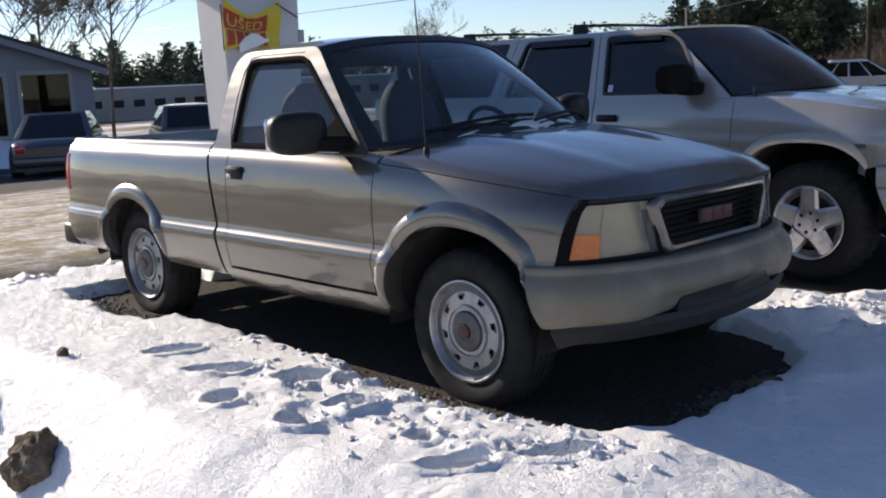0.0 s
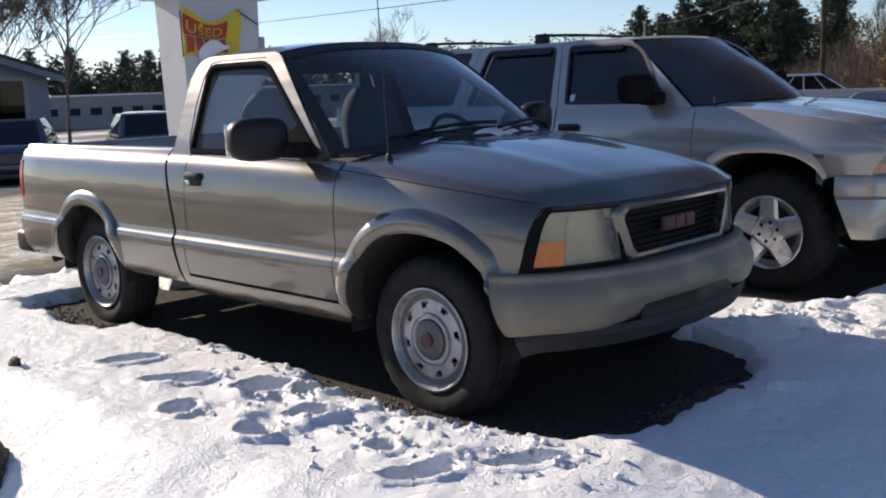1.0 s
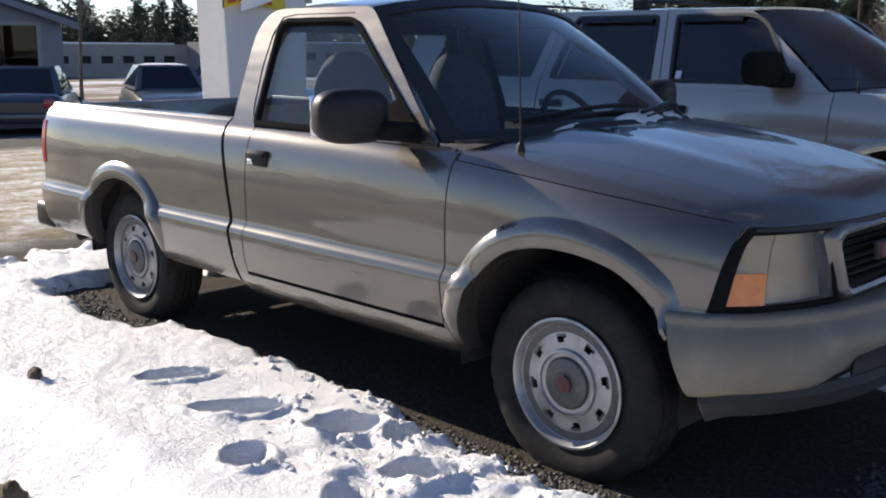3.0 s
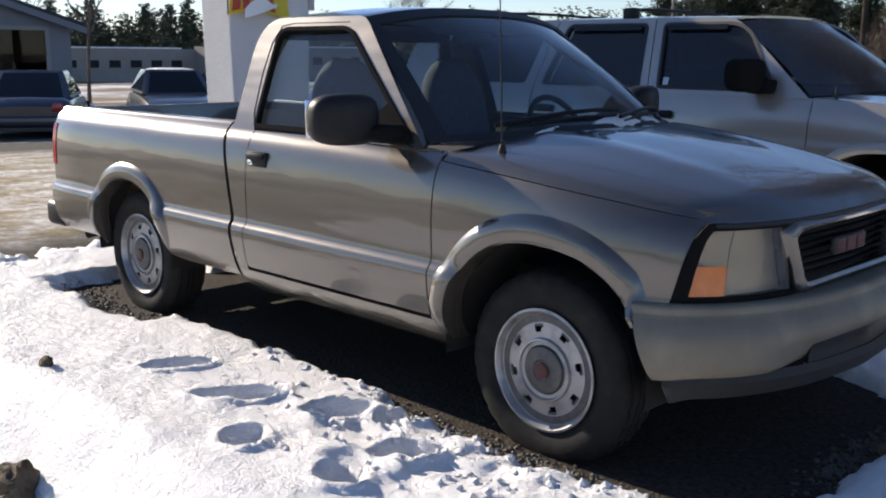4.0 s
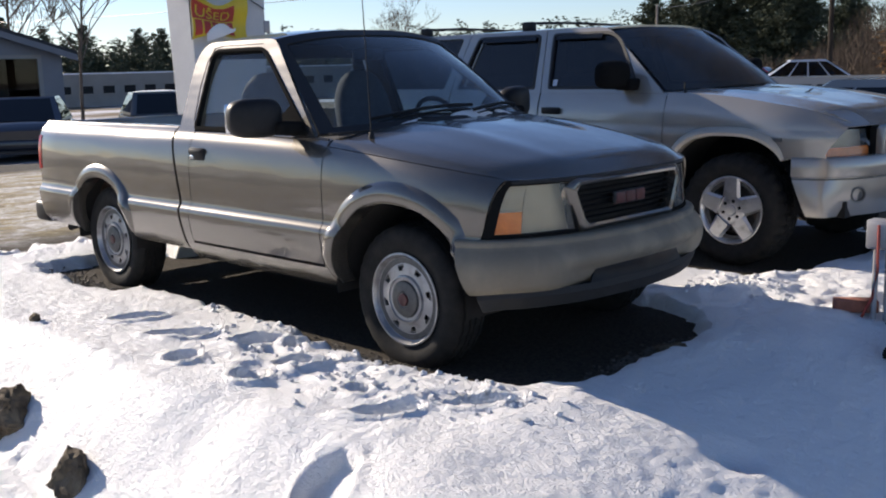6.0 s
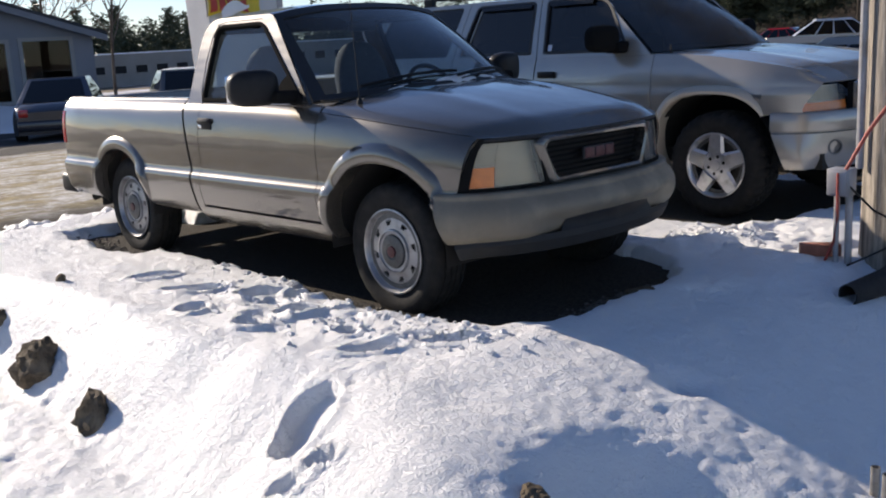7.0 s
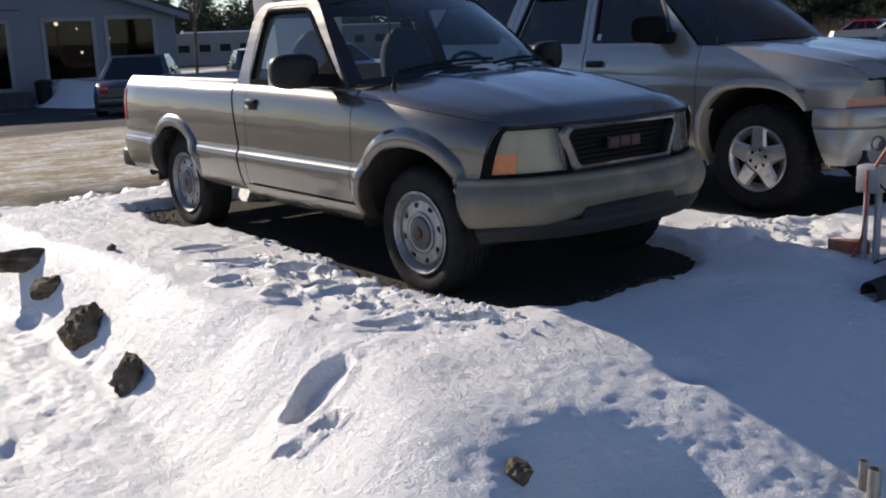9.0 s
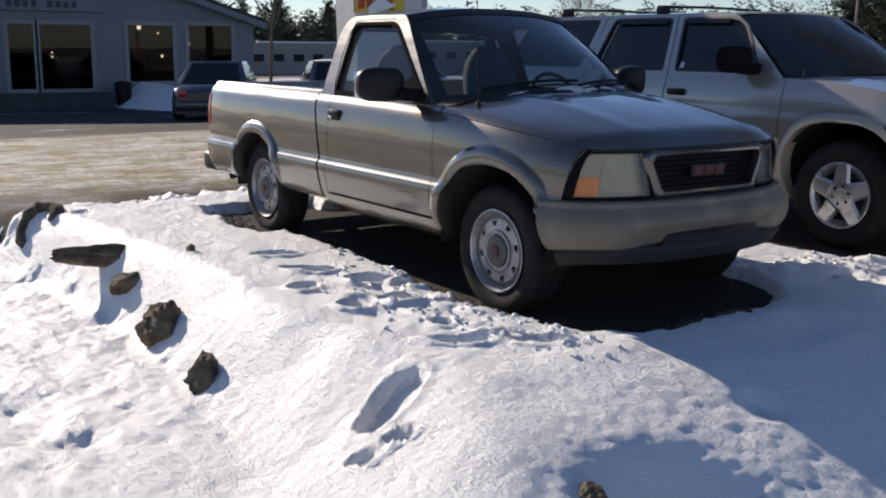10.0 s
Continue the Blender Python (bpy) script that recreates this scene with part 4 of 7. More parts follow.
# grille
def outline(w_top, w_bot, z0, z1, r, n=6):
    pts = []
    for sy, sz in ((1, 1), (-1, 1), (-1, -1), (1, -1)):
        w = w_top if sz > 0 else w_bot
        cy, cz = sy * (w - r), (z1 if sz > 0 else z0) - sz * r
        a0 = {(1, 1): 0, (-1, 1): 90, (-1, -1): 180, (1, -1): 270}[sy, sz]
        for i in range(n + 1):
            a = radians(a0 + 90 * i / n)
            pts.append((cy + r * math.cos(a), cz + r * math.sin(a)))
    return pts


rings = [(outline(0.425, 0.375, 0.655, 0.893, 0.045), 0.000), (outline(0.420, 0.370, 0.660, 0.889, 0.045), 0.030), (outline(0.400, 0.350, 0.678, 0.874, 0.04), 0.040),
         (outline(0.385, 0.335, 0.690, 0.862, 0.035), 0.032), (outline(0.380, 0.330, 0.694, 0.858, 0.03), -0.03)]
GV, GF = [], []
for ring, dx in rings:
    for y, z in ring:
        GV.append((nose_x(y) + dx - 0.01, y, z))
n_ = len(rings[0][0])
for j in range(len(rings) - 1):
    for i in range(n_):
        k = (i + 1) % n_
        GF.append((j * n_ + i, j * n_ + k, (j + 1) * n_ + k, (j + 1) * n_ + i))
grille = part("grille", (GV, GF), M_PAINT, truck, "dusty pewter grille surround", sharp=50)
part("grille_back", grid(frange(-0.38, 0.38, 0.04), [0.69, 0.86], lambda y, z: (nose_x(y) - 0.04, y, z)), M_BLACK, grille)
for i in range(7):
    z = 0.706 + 0.024 * i
    part("slat", grid(frange(-0.372, 0.372, 0.04), [0, 1, 2, 3], lambda y, v, z=z: (nose_x(y) - 0.015 + (0.008 if v in (1, 2) else -0.01), y, z + (0.0, 0.0, 0.007, 0.007)[v])), M_MATTE, grille)
for k, (y0, y1) in enumerate(((-0.110, -0.045), (-0.035, 0.035), (0.045, 0.110))):
    em = part("badge", rounded_box(nose_x(0) - 0.012, nose_x(0) + 0.014, y0, y1, 0.752, 0.804, 0.006, 2), M_RED, grille, "plain red badge block")
    part("badge_rim", rounded_box(nose_x(0) - 0.014, nose_x(0) + 0.009, y0 - 0.003, y1 + 0.003, 0.749, 0.807, 0.006, 2), M_HUBDARK, em)

# front bumper
bump_x = smooth_table([(0.0, 0.815), (0.3, 0.788), (0.5, 0.735), (0.65, 0.668), (0.75, 0.595), (0.82, 0.515), (0.852, 0.45), (0.866, 0.405)])
ARC = [(y, bump_x(y)) for y in (0, 0.1, 0.2, 0.28, 0.34, 0.38, 0.42, 0.46, 0.50, 0.54, 0.58, 0.62, 0.66, 0.70, 0.75, 0.785, 0.82, 0.838, 0.852, 0.86, 0.866)]
ARC = [(-y, x) for y, x in ARC[::-1]] + ARC[1:]


def swept_front(prof, arc=ARC):
    """A profile of (outward, z) swept along the bumper's plan."""
    def pt(u, v):
        y, x = arc[v]
        y0, x0 = arc[max(0, v - 1)]
        y1, x1 = arc[min(len(arc) - 1, v + 1)]
        ty, tx = y1 - y0, x1 - x0
        d = math.hypot(ty, tx)
        nx, ny = ty / d, -tx / d
        o, z = prof[u]
        k = min(1.0, max(0.0, (abs(y) - 0.74) / 0.126))
        return (x + nx * o + 0.42 * max(0.0, 0.65 - z) * k * k, y + ny * o, z)
    return grid(range(len(prof)), range(len(arc)), pt)


def scooped(geo):
    """The lower middle of the bumper falls back into a shallow scoop."""
    out = []
    for x, y, z in geo[0]:
        across = 1 - float(ease(0.34, 0.60, np.float64(abs(y) + 0.6 * (0.50 - z))))
        down = 1 - float(ease(0.50, 0.565, np.float64(z)))
        out.append((x - 0.060 * across * down, y, z))
    return out, geo[1]


bumper = part("front_bumper", scooped(swept_front([(-0.13, 0.652), (-0.05, 0.656), (-0.036, 0.653), (-0.030, 0.645), (-0.034, 0.634), (-0.030, 0.625), (-0.018, 0.614), (0.000, 0.594), (0.012, 0.572), (0.017, 0.55), (0.017, 0.525), (0.013, 0.50), (0.006, 0.48), (-0.004, 0.46), (-0.025, 0.442), (-0.06, 0.435)])), M_BUMPER, truck, "grimy pewter bumper cover", thick=0.008, sharp=60)
part("air_dam", swept_front([(-0.03, 0.445), (-0.022, 0.42), (-0.045, 0.372), (-0.06, 0.367)], ARC[2:-2]), M_DAM, truck, "grey plastic air dam", thick=0.010)
part("intake", grid(frange(-0.36, 0.36, 0.04), frange(0, 1, 0.2), lambda y, k: (bump_x(abs(y)) - 0.034 - 0.008 * math.sin(math.pi * k), y * (1 - 0.14 * k), 0.44 + 0.075 * k)), M_BLACK, bumper, "black lower intake", thick=0.008)
# wheels
for wx, y_f in ((0.012, 0.0), (-2.705, 0.0)):
    slotted_wheel((wx, -0.672, 0.34), -1, truck)
    slotted_wheel((wx, 0.672, 0.34), 1, truck)

# underside
part("chassis", merge(box_geo(-3.45, 0.55, -0.42, -0.34, 0.36, 0.50), box_geo(-3.45, 0.55, 0.34, 0.42, 0.36, 0.50), box_geo(-1.70, -0.40, -0.78, 0.78, 0.40, 0.44), box_geo(-3.4, -1.75, -0.70, 0.70, 0.50, 0.54),
                      box_geo(-0.4, 0.62, -0.5, 0.5, 0.36, 0.62), box_geo(-2.78, -2.64, -0.66, 0.66, 0.29, 0.39)), M_UNDER, truck, smooth=False)
part("exhaust_pipe", tube([(-2.3, -0.4, 0.42), (-3.0, -0.55, 0.42), (-3.32, -0.68, 0.38), (-3.40, -0.73, 0.35)], 0.026, 12, False), M_UNDER, truck, "rusty exhaust tail pipe")

# cabin
part("dashboard", merge(rounded_box(-0.75, -0.40, -0.70, 0.70, 0.82, 1.04, 0.04), rounded_box(-0.80, -0.60, 0.16, 0.56, 0.96, 1.085, 0.04)), M_DASH, truck)
part("cowl", grid(frange(-1, 1, 0.1), [0, 1], lambda u, v: (-0.19 - 0.24 * u * u - (0.09 + 0.05 * u * u) * v, u * 0.75, 1.094 - 0.022 * u * u - 0.008 * v)), M_BLACK, truck, thick=0.01)
part("cab_floor", merge(box_geo(-1.68, -0.40, -0.74, 0.74, 0.46, 0.50), box_geo(-0.42, -0.40, -0.74, 0.74, 0.46, 0.95)), M_DASH, truck)
part("headliner", grid(frange(-0.96, 0.96, 0.12), frange(0.03, 0.97, 0.1), lambda u, v: (roof_pt(u, v)[0], roof_pt(u, v)[1], roof_pt(u, v)[2] - 0.03)), M_SEAT, truck)
for s_ in (1, -1):
    part("door_trim", box_geo(-1.60, -0.47, -s_ * 0.775 - 0.005, -s_ * 0.775 + 0.005, 0.5, 1.05), M_DASH, truck)
    bm = bmesh.new()
    bmesh.ops.create_uvsphere(bm, u_segments=20, v_segments=16, radius=1.0)
    for v in bm.verts:
        c = v.co
        for i in range(3):
            c[i] = math.copysign(abs(c[i]) ** 0.55, c[i])
        w = 0.205 * (1 - 0.36 * max(0.0, (c.z + 0.1) / 1.1) ** 4)
        c.x, c.y, c.z = c.x * 0.075, c.y * w, c.z * 0.38
    sb = moved(bm_geo(bm), Matrix.Translation((-1.47, -0.34 * s_, 0.99)) @ Matrix.Rotation(radians(-12), 4, "Y"))
    seat = part("seat", sb, M_SEAT, truck, "grey cloth bucket seat", sharp=70)
    part("cushion", rounded_box(-1.42, -0.92, -0.33 * s_ - 0.24, -0.33 * s_ + 0.24, 0.55, 0.72, 0.05), M_SEAT, seat)
ring = lathe([(0.185 + 0.014 * math.cos(a), 0.014 * math.sin(a)) for a in [k * math.pi / 4 for k in range(8)]], 40, axis="x", closed=True)
sm = Matrix.Translation((-0.84, 0.36, 1.03)) @ Matrix.Rotation(radians(-28), 4, "Y")
sw = part("steering_wheel", moved(ring, sm), M_BLACK, truck)
part("spoke", moved(merge(box_geo(-0.012, 0.012, -0.18, 0.18, -0.018, 0.018), box_geo(-0.01, 0.01, -0.02, 0.02, -0.18, 0.0), lathe([(0.055, -0.015), (0.05, 0.02), (0, 0.025)], 16, axis="x")), sm), M_BLACK, sw)
part("rear_view_mirror", rounded_box(-1.06, -1.04, -0.11, 0.11, 1.42, 1.48, 0.01, 2), M_BLACK, truck)
# aerial, wipers
aerial = part("aerial", tube([(-0.26, -0.69, 1.055), (-0.262, -0.69, 1.10), (-0.30, -0.688, 1.90)], [0.006, 0.0035, 0.0018], 8), M_BLACK, truck, "thin black whip aerial")
part("aerial_base", lathe([(0.016, 0.0), (0.014, 0.02), (0.008, 0.035), (0.0, 0.036)], 14, (-0.26, -0.69, 1.045), "z"), M_BLACK, aerial)
for y0, y1 in ((-0.55, 0.02), (0.0, 0.55)):
    def on_screen(y, v, out=0.018):
        u = y / 0.71
        x, _, z = screen_pt(max(-1, min(1, u)), v)
        return (x + out * 0.4, y, z + out)
    wip = part("wiper", tube([on_screen(y0 + (y1 - y0) * t, 0.06 + 0.05 * math.sin(t * 2.2), 0.022) for t in (0, 0.25, 0.5, 0.75, 1.0)], 0.009, 6), M_BLACK, truck)
    part("blade", tube([on_screen(y0 + (y1 - y0) * t, 0.045 + 0.05 * math.sin(t * 2.2), 0.008) for t in (0.05, 0.35, 0.65, 0.98)], 0.006, 6), M_BLACK, wip)


# ---- the sport utility vehicle beside it ----
SUV_Y = 2.965
S_ARCH_F, S_ARCH_R = (0.03, 0.475, 0.42, 2.8), (-2.89, 0.475, 0.42, 2.8)
s_low = smooth_table([(0.36, 0.80), (0.44, 0.862), (0.52, 0.892), (0.62, 0.905), (0.70, 0.908), (0.715, 0.900), (0.74, 0.898), (0.90, 0.902), (1.0, 0.893)])
S_TOP = smooth_table([(-4.0, 1.19), (-1.5, 1.175), (-0.46, 1.160), (-0.1, 1.144), (0.25, 1.10), (0.55, 1.045), (0.70, 0.995), (0.80, 0.95)])
s_up = smooth_table([(0, 0.893), (0.4, 0.885), (0.75, 0.862), (1.0, 0.835)])


def s_half(x, z):
    t = S_TOP(x)
    w = s_low(z) if z < 0.92 else s_up(min(1, (z - 0.92) / max(0.02, t - 0.92)))
    if x > 0.2:
        w -= 0.16 * ((x - 0.2) / 0.6) ** 2.2
    return w


def s_panel(x0, x1, z0, holes=(), drop=None, step=0.025):
    zs = frange(z0, 0.90, 0.03) + [0.92 + 0.24 * k / 6 for k in range(7)]

    def pt(x, z):
        if z > 0.92:
            z = 0.92 + (z - 0.92) / 0.24 * (S_TOP(x) - 0.92)
        return (x, -s_half(x, z), z)
    return cut_panel(frange(x0, x1, step), zs, pt, holes, drop)


suv = thing("sport_utility_vehicle", (-1.5, SUV_Y, LOT), "dusty silver four-door sport utility vehicle parked beside the pickup", "car")
SM = Matrix.Translation((0, SUV_Y, 0))


def sp(name, geo, mat, parent=None, label="", **kw):
    return part(name, moved(geo, SM), mat, parent or suv, label, **kw)


def s_nose(y):
    return 0.805 - 0.25 * y * y


def s_edge(k):
    """Half width of the upper body, from belt (0) to roof (1)."""
    return 0.838 - 0.165 * k - 0.012 * k * k


def s_side(x, z, out=0.0):
    return (x, -(s_edge((z - 1.165) / 0.455) + out), z)


# Paler than the body colour, to paint in the sun that catches the flares.
M_FLARE = material("sunlit_flare", (0.46, 0.42, 0.35), 0.5, 0.2, 0.06, 6, 0, 1, 0.2)
for s_ in (1, -1):
    mm = (lambda g: g) if s_ > 0 else mirrored
    fraw = s_panel(-0.441, 0.80, 0.44, [S_ARCH_F], lambda x, z: x > 0.2 and z < 0.76, 0.02)

    def s_fit(p):
        x, y, z = p
        if x > 0.52:
            end = 0.645 + 0.10 * min(1, max(0, (z - 0.80) / 0.14))
            x = 0.52 + (x - 0.52) / 0.28 * (end - 0.52)
            z = min(z, S_TOP(x))
            y = -s_half(x, z)
        return (x, y, z)
    sp("fender", mm(([s_fit(p) for p in fraw[0]], fraw[1])), M_SUVPAINT, thick=0.012)
    sp("fender_top", mm(grid(frange(-0.441, 0.74, 0.05), [0, 1], lambda x, v: (x, -(s_half(x, S_TOP(x)) * (1 - v) + v * (0.80 - 0.10 * max(0, (x + 0.4) / 1.15) ** 2)), S_TOP(x) + 0.004 * v))), M_SUVPAINT, thick=0.008)
    sp("wheel_flare", mm(flare(*S_ARCH_F, 36, 200, 0.058, s_half, 1.2)), M_FLARE, label="wheel-arch flare coloured paler for the sun on it", thick=0.006)
    sp("wheel_flare", mm(flare(*S_ARCH_R, -16, 196, 0.060, s_half, 1.1)), M_FLARE, label="wheel-arch flare coloured paler for the sun on it", thick=0.006)
    sp("wheel_well", mm(grid(frange(-8, 188, 7), [0, 1], lambda a, v: (S_ARCH_F[0] + 0.455 * math.cos(radians(a)), -0.88 + 0.36 * v, S_ARCH_F[1] + 0.445 * math.sin(radians(a))))), M_UNDER)
    sp("wheel_well", mm(grid(frange(-8, 188, 7), [0, 1], lambda a, v: (S_ARCH_R[0] + 0.455 * math.cos(radians(a)), -0.88 + 0.36 * v, S_ARCH_R[1] + 0.445 * math.sin(radians(a))))), M_UNDER)
    sp("quarter_panel", mm(s_panel(-3.85, -2.470, 0.44, [S_ARCH_R])), M_SUVPAINT, thick=0.012)
    sp("rocker", mm(grid(frange(-2.45, -0.38, 0.2), [0.36, 0.40, 0.44, 0.47], lambda x, z: (x, -s_half(x, z), z))), M_FLARE, thick=0.012)

    for name, x0, x1 in (("front_door", -1.524, -0.447), ("rear_door", -2.462, -1.536)):
        d = sp(name, mm(s_panel(x0, x1, 0.47)), M_SUVPAINT, thick=0.012)
        front = name == "front_door"
        edge = ring_round([(-1.527, 1.155), (-0.465, 1.155), (-1.035, 1.622), (-1.595, 1.622)] if front else [(-2.465, 1.155), (-1.534, 1.155), (-1.602, 1.622), (-2.372, 1.622)], (0.005, 0.005, 0.10, 0.005) if front else (0.005,) * 4)
        hole = ring_round([(-1.468, 1.186), (-0.662, 1.186), (-0.945, 1.592), (-1.532, 1.592)] if front else [(-2.40, 1.186), (-1.598, 1.186), (-1.646, 1.592), (-2.285, 1.592)], (0.02, 0.02, 0.13, 0.04) if front else (0.03, 0.02, 0.04, 0.05))
        sp("window_frame", mm(between(edge, hole, s_side)), M_SUVPAINT, d, thick=0.02, smooth=False)
        inner = shrunk(hole, 0.02)
        sp("window_seal", mm(between(hole, inner, s_side, 0.004)), M_SEAL, d, thick=0.024, sharp=60)
        sp("window_visor", mm(grid(frange(0, 1, 0.125), [0, 0.5, 1], lambda u, v: s_side(hole[31].x + (hole[36].x - hole[31].x) * u, 1.594 - 0.045 * v, 0.012 + 0.012 * v))), M_SMOKED, d, "smoked rain visor", thick=0.003)
        sp("window_pane", mm(([s_side(p.x, p.y, -0.004) for p in inner], [tuple(range(len(inner)))])), M_SMOKED, d, "dark tinted window")
        if front:
            sp("sticker", mm(grid([-1.44, -1.40], [1.212, 1.258], lambda x, z: s_side(x, z, 0.002))), material("white_sticker", (0.7, 0.7, 0.75), 0.6), d, "small white window sticker", thick=0.001)
        else:
            sp("divider", mm(tube([s_side(-2.335, 1.20, 0.002), s_side(-2.235, 1.585, 0.002)], 0.008, 6)), M_SUVPAINT, d)
        hx = x0 + 0.045
        sp("handle", mm(rounded_box(hx, hx + 0.17, -0.915, -0.89, 1.01, 1.06, 0.012, 2)), M_BLACK, d, "black door handle")
    edge = ring_round([(-3.85, 1.155), (-2.470, 1.155), (-2.378, 1.622), (-3.72, 1.622)], (0.005,) * 4)
    hole = ring_round([(-3.55, 1.19), (-2.55, 1.19), (-2.45, 1.59), (-3.36, 1.59)], (0.05, 0.03, 0.04, 0.06))
    sp("quarter_frame", mm(between(edge, hole, s_side)), M_SUVPAINT, thick=0.02, smooth=False)
    sp("quarter_window", mm(([s_side(p.x, p.y, -0.003) for p in shrunk(hole, -0.006)], [tuple(range(len(hole)))])), M_SMOKED)
    bm = bmesh.new()
    bmesh.ops.create_uvsphere(bm, u_segments=24, v_segments=16, radius=1.0)
    for v in bm.verts:
        c = v.co
        for i in range(3):
            c[i] = math.copysign(abs(c[i]) ** 0.6, c[i])
        c.x, c.y, c.z = c.x * 0.07, c.y * 0.13, c.z * 0.095
    mi = sp("door_mirror", mm(moved(bm_geo(bm), Matrix.Translation((-0.79, -0.985, 1.285)) @ Matrix.Rotation(radians(-15), 4, "Z"))), M_MATTE, label="black door mirror", sharp=60)
    sp("mirror_foot", mm(rounded_box(-0.82, -0.675, -0.93, -0.80, 1.18, 1.26, 0.02)), M_MATTE, mi)
    # headlamp with the amber strip below
    def s_lamp(y, k, back=0.0):
        return (s_nose(y) - 0.01 - back - 0.02 * k, -y, 0.772 + 0.150 * k)
    def s_lg(u0, u1, k0, k1, back=0.0):
        yo = lambda k: 0.82 - 0.10 * k - 0.06 * k * k
        return grid(frange(u0, u1, (u1 - u0) / 8), frange(k0, k1, (k1 - k0) / 4), lambda u, k: s_lamp(0.44 + (yo(k) - 0.44) * u, k, back))
    hl = sp("headlamp", mm(s_lg(0, 1, 0, 1, 0.04)), M_REFLECT)
    lens = sp("lens", mm(s_lg(0, 1, 0.36, 1)), M_LENS, hl, "clear headlamp lens")
    lens.visible_shadow = False
    sp("indicator", mm(s_lg(0, 1, 0.0, 0.34)), M_AMBER, hl, "amber turn signal strip", thick=0.008)
    sp("fog_lamp", mm(moved(lathe([(0.045, 0.0), (0.05, 0.012), (0.04, 0.012), (0.036, 0.0), (0, 0.002)], 18, axis="x"), Matrix.Translation((0.785, -0.66, 0.54)) @ Matrix.Rotation(-0.62, 4, "Z"))), M_HUBDARK)
    spoked_wheel((0.06, SUV_Y - s_ * 0.765, 0.41), -s_, suv)
    spoked_wheel((-2.89, SUV_Y - s_ * 0.765, 0.41), -s_, suv)
    sp("marker_badge", mm(rounded_box(0.30, 0.40, -0.905, -0.885, 0.86, 0.885, 0.003, 2)), M_HUBDARK)


def s_roof(u, v):
    y = 0.672 * u
    x0 = -1.0 - 0.07 * u * u
    x = x0 + (-3.74 - x0) * v
    z = 1.612 + 0.034 * (1 - abs(u) ** 3) * (0.55 + 0.45 * math.sin(math.pi * min(1, 0.10 + 1.2 * v)))
    return (x, y, z)


sp("roof", grid([-1, -0.97] + frange(-0.93, 0.93, 0.12) + [0.97, 1], frange(0, 1, 0.05), s_roof), M_SUVPAINT, thick=0.014)


def s_screen(u, v):
    xb, xt = -0.36 - 0.115 * u * u, -1.0 - 0.05 * u * u
    y = u * (0.832 - 0.165 * v)
    return (xb + (xt - xb) * v + 0.01 * math.sin(math.pi * v), y, 1.175 - 0.015 * u * u + (0.462 - 0.025 * abs(u) ** 3) * v + 0.014 * math.sin(math.pi * v))


sp("windshield", grid(frange(-0.97, 0.97, 0.1), frange(0.02, 0.98, 0.1), s_screen), M_SHIELD, label="dark dusty windshield glass")


def s_hood(u, v):
    xb, xf = -0.34 - 0.10 * u * u, s_nose(0.68 * u) - 0.005
    x = xb + (xf - xb) * v
    xe = -0.40 + 1.14 * v
    y = u * (0.80 - 0.10 * v * v)
    e = S_TOP(xe) + 0.004
    zc = S_TOP(x) + 0.016
    roll = max(0, (v - 0.84) / 0.16)
    z = e + (zc - e) * (1 - abs(u) ** 2.4) + 0.008 * math.exp(-((abs(u) - 0.6) / 0.1) ** 2)
    return (x, y, z + (0.945 - z) * roll ** 2)


sp("hood", grid([-1, -0.98] + frange(-0.94, 0.94, 0.08) + [0.98, 1], frange(0, 0.88, 0.05) + [0.92, 0.95, 0.98, 1], s_hood), M_SUVPAINT, thick=0.005)
s_arc_x = smooth_table([(0.0, 0.895), (0.35, 0.868), (0.55, 0.82), (0.70, 0.752), (0.80, 0.675), (0.865, 0.575), (0.895, 0.465)])
S_ARC = [(y, s_arc_x(y)) for y in (0, 0.15, 0.3, 0.42, 0.55, 0.63, 0.70, 0.76, 0.80, 0.84, 0.865, 0.882, 0.895)]
S_ARC = [(-y, x) for y, x in S_ARC[::-1]] + S_ARC[1:]
sb = sp("front_bumper", swept_front([(-0.15, 0.768), (-0.03, 0.768), (-0.006, 0.764), (0.002, 0.752), (0.007, 0.70), (0.005, 0.655), (-0.012, 0.649), (-0.012, 0.638), (0.006, 0.631), (0.010, 0.56), (0.004, 0.465), (-0.02, 0.41), (-0.08, 0.40)], S_ARC), M_SUVPAINT, label="silver two-tier front bumper", thick=0.008, sharp=50)
sp("lower_intake", swept_front([(0.006, 0.625), (0.012, 0.62), (0.008, 0.56), (0.0, 0.55)], S_ARC[9:-9]), M_BLACK, sb, thick=0.01)
gr = sp("grille", merge(*[moved(rounded_box(-0.03, 0.03, *b, 0.012, 2), Matrix.Translation((0.812, 0, 0))) for b in ((-0.40, 0.40, 0.905, 0.942), (-0.40, 0.40, 0.715, 0.75), (-0.42, -0.375, 0.72, 0.935), (0.375, 0.42, 0.72, 0.935), (-0.03, 0.03, 0.72, 0.935), (-0.40, 0.40, 0.81, 0.845))]), M_SUVPAINT, label="silver crosshair grille surround")
sp("grille_back", box_geo(0.74, 0.78, -0.40, 0.40, 0.72, 0.93), M_BLACK, gr)
sp("tail_panel", rounded_box(-3.90, -3.82, -0.88, 0.88, 0.55, 1.20, 0.03), M_SUVPAINT)
sp("tailgate_glass", grid([-0.66, 0, 0.66], [0, 1], lambda y, v: (-3.86 + 0.12 * v, y * (1 - 0.12 * v), 1.20 + 0.40 * v)), M_SMOKED)
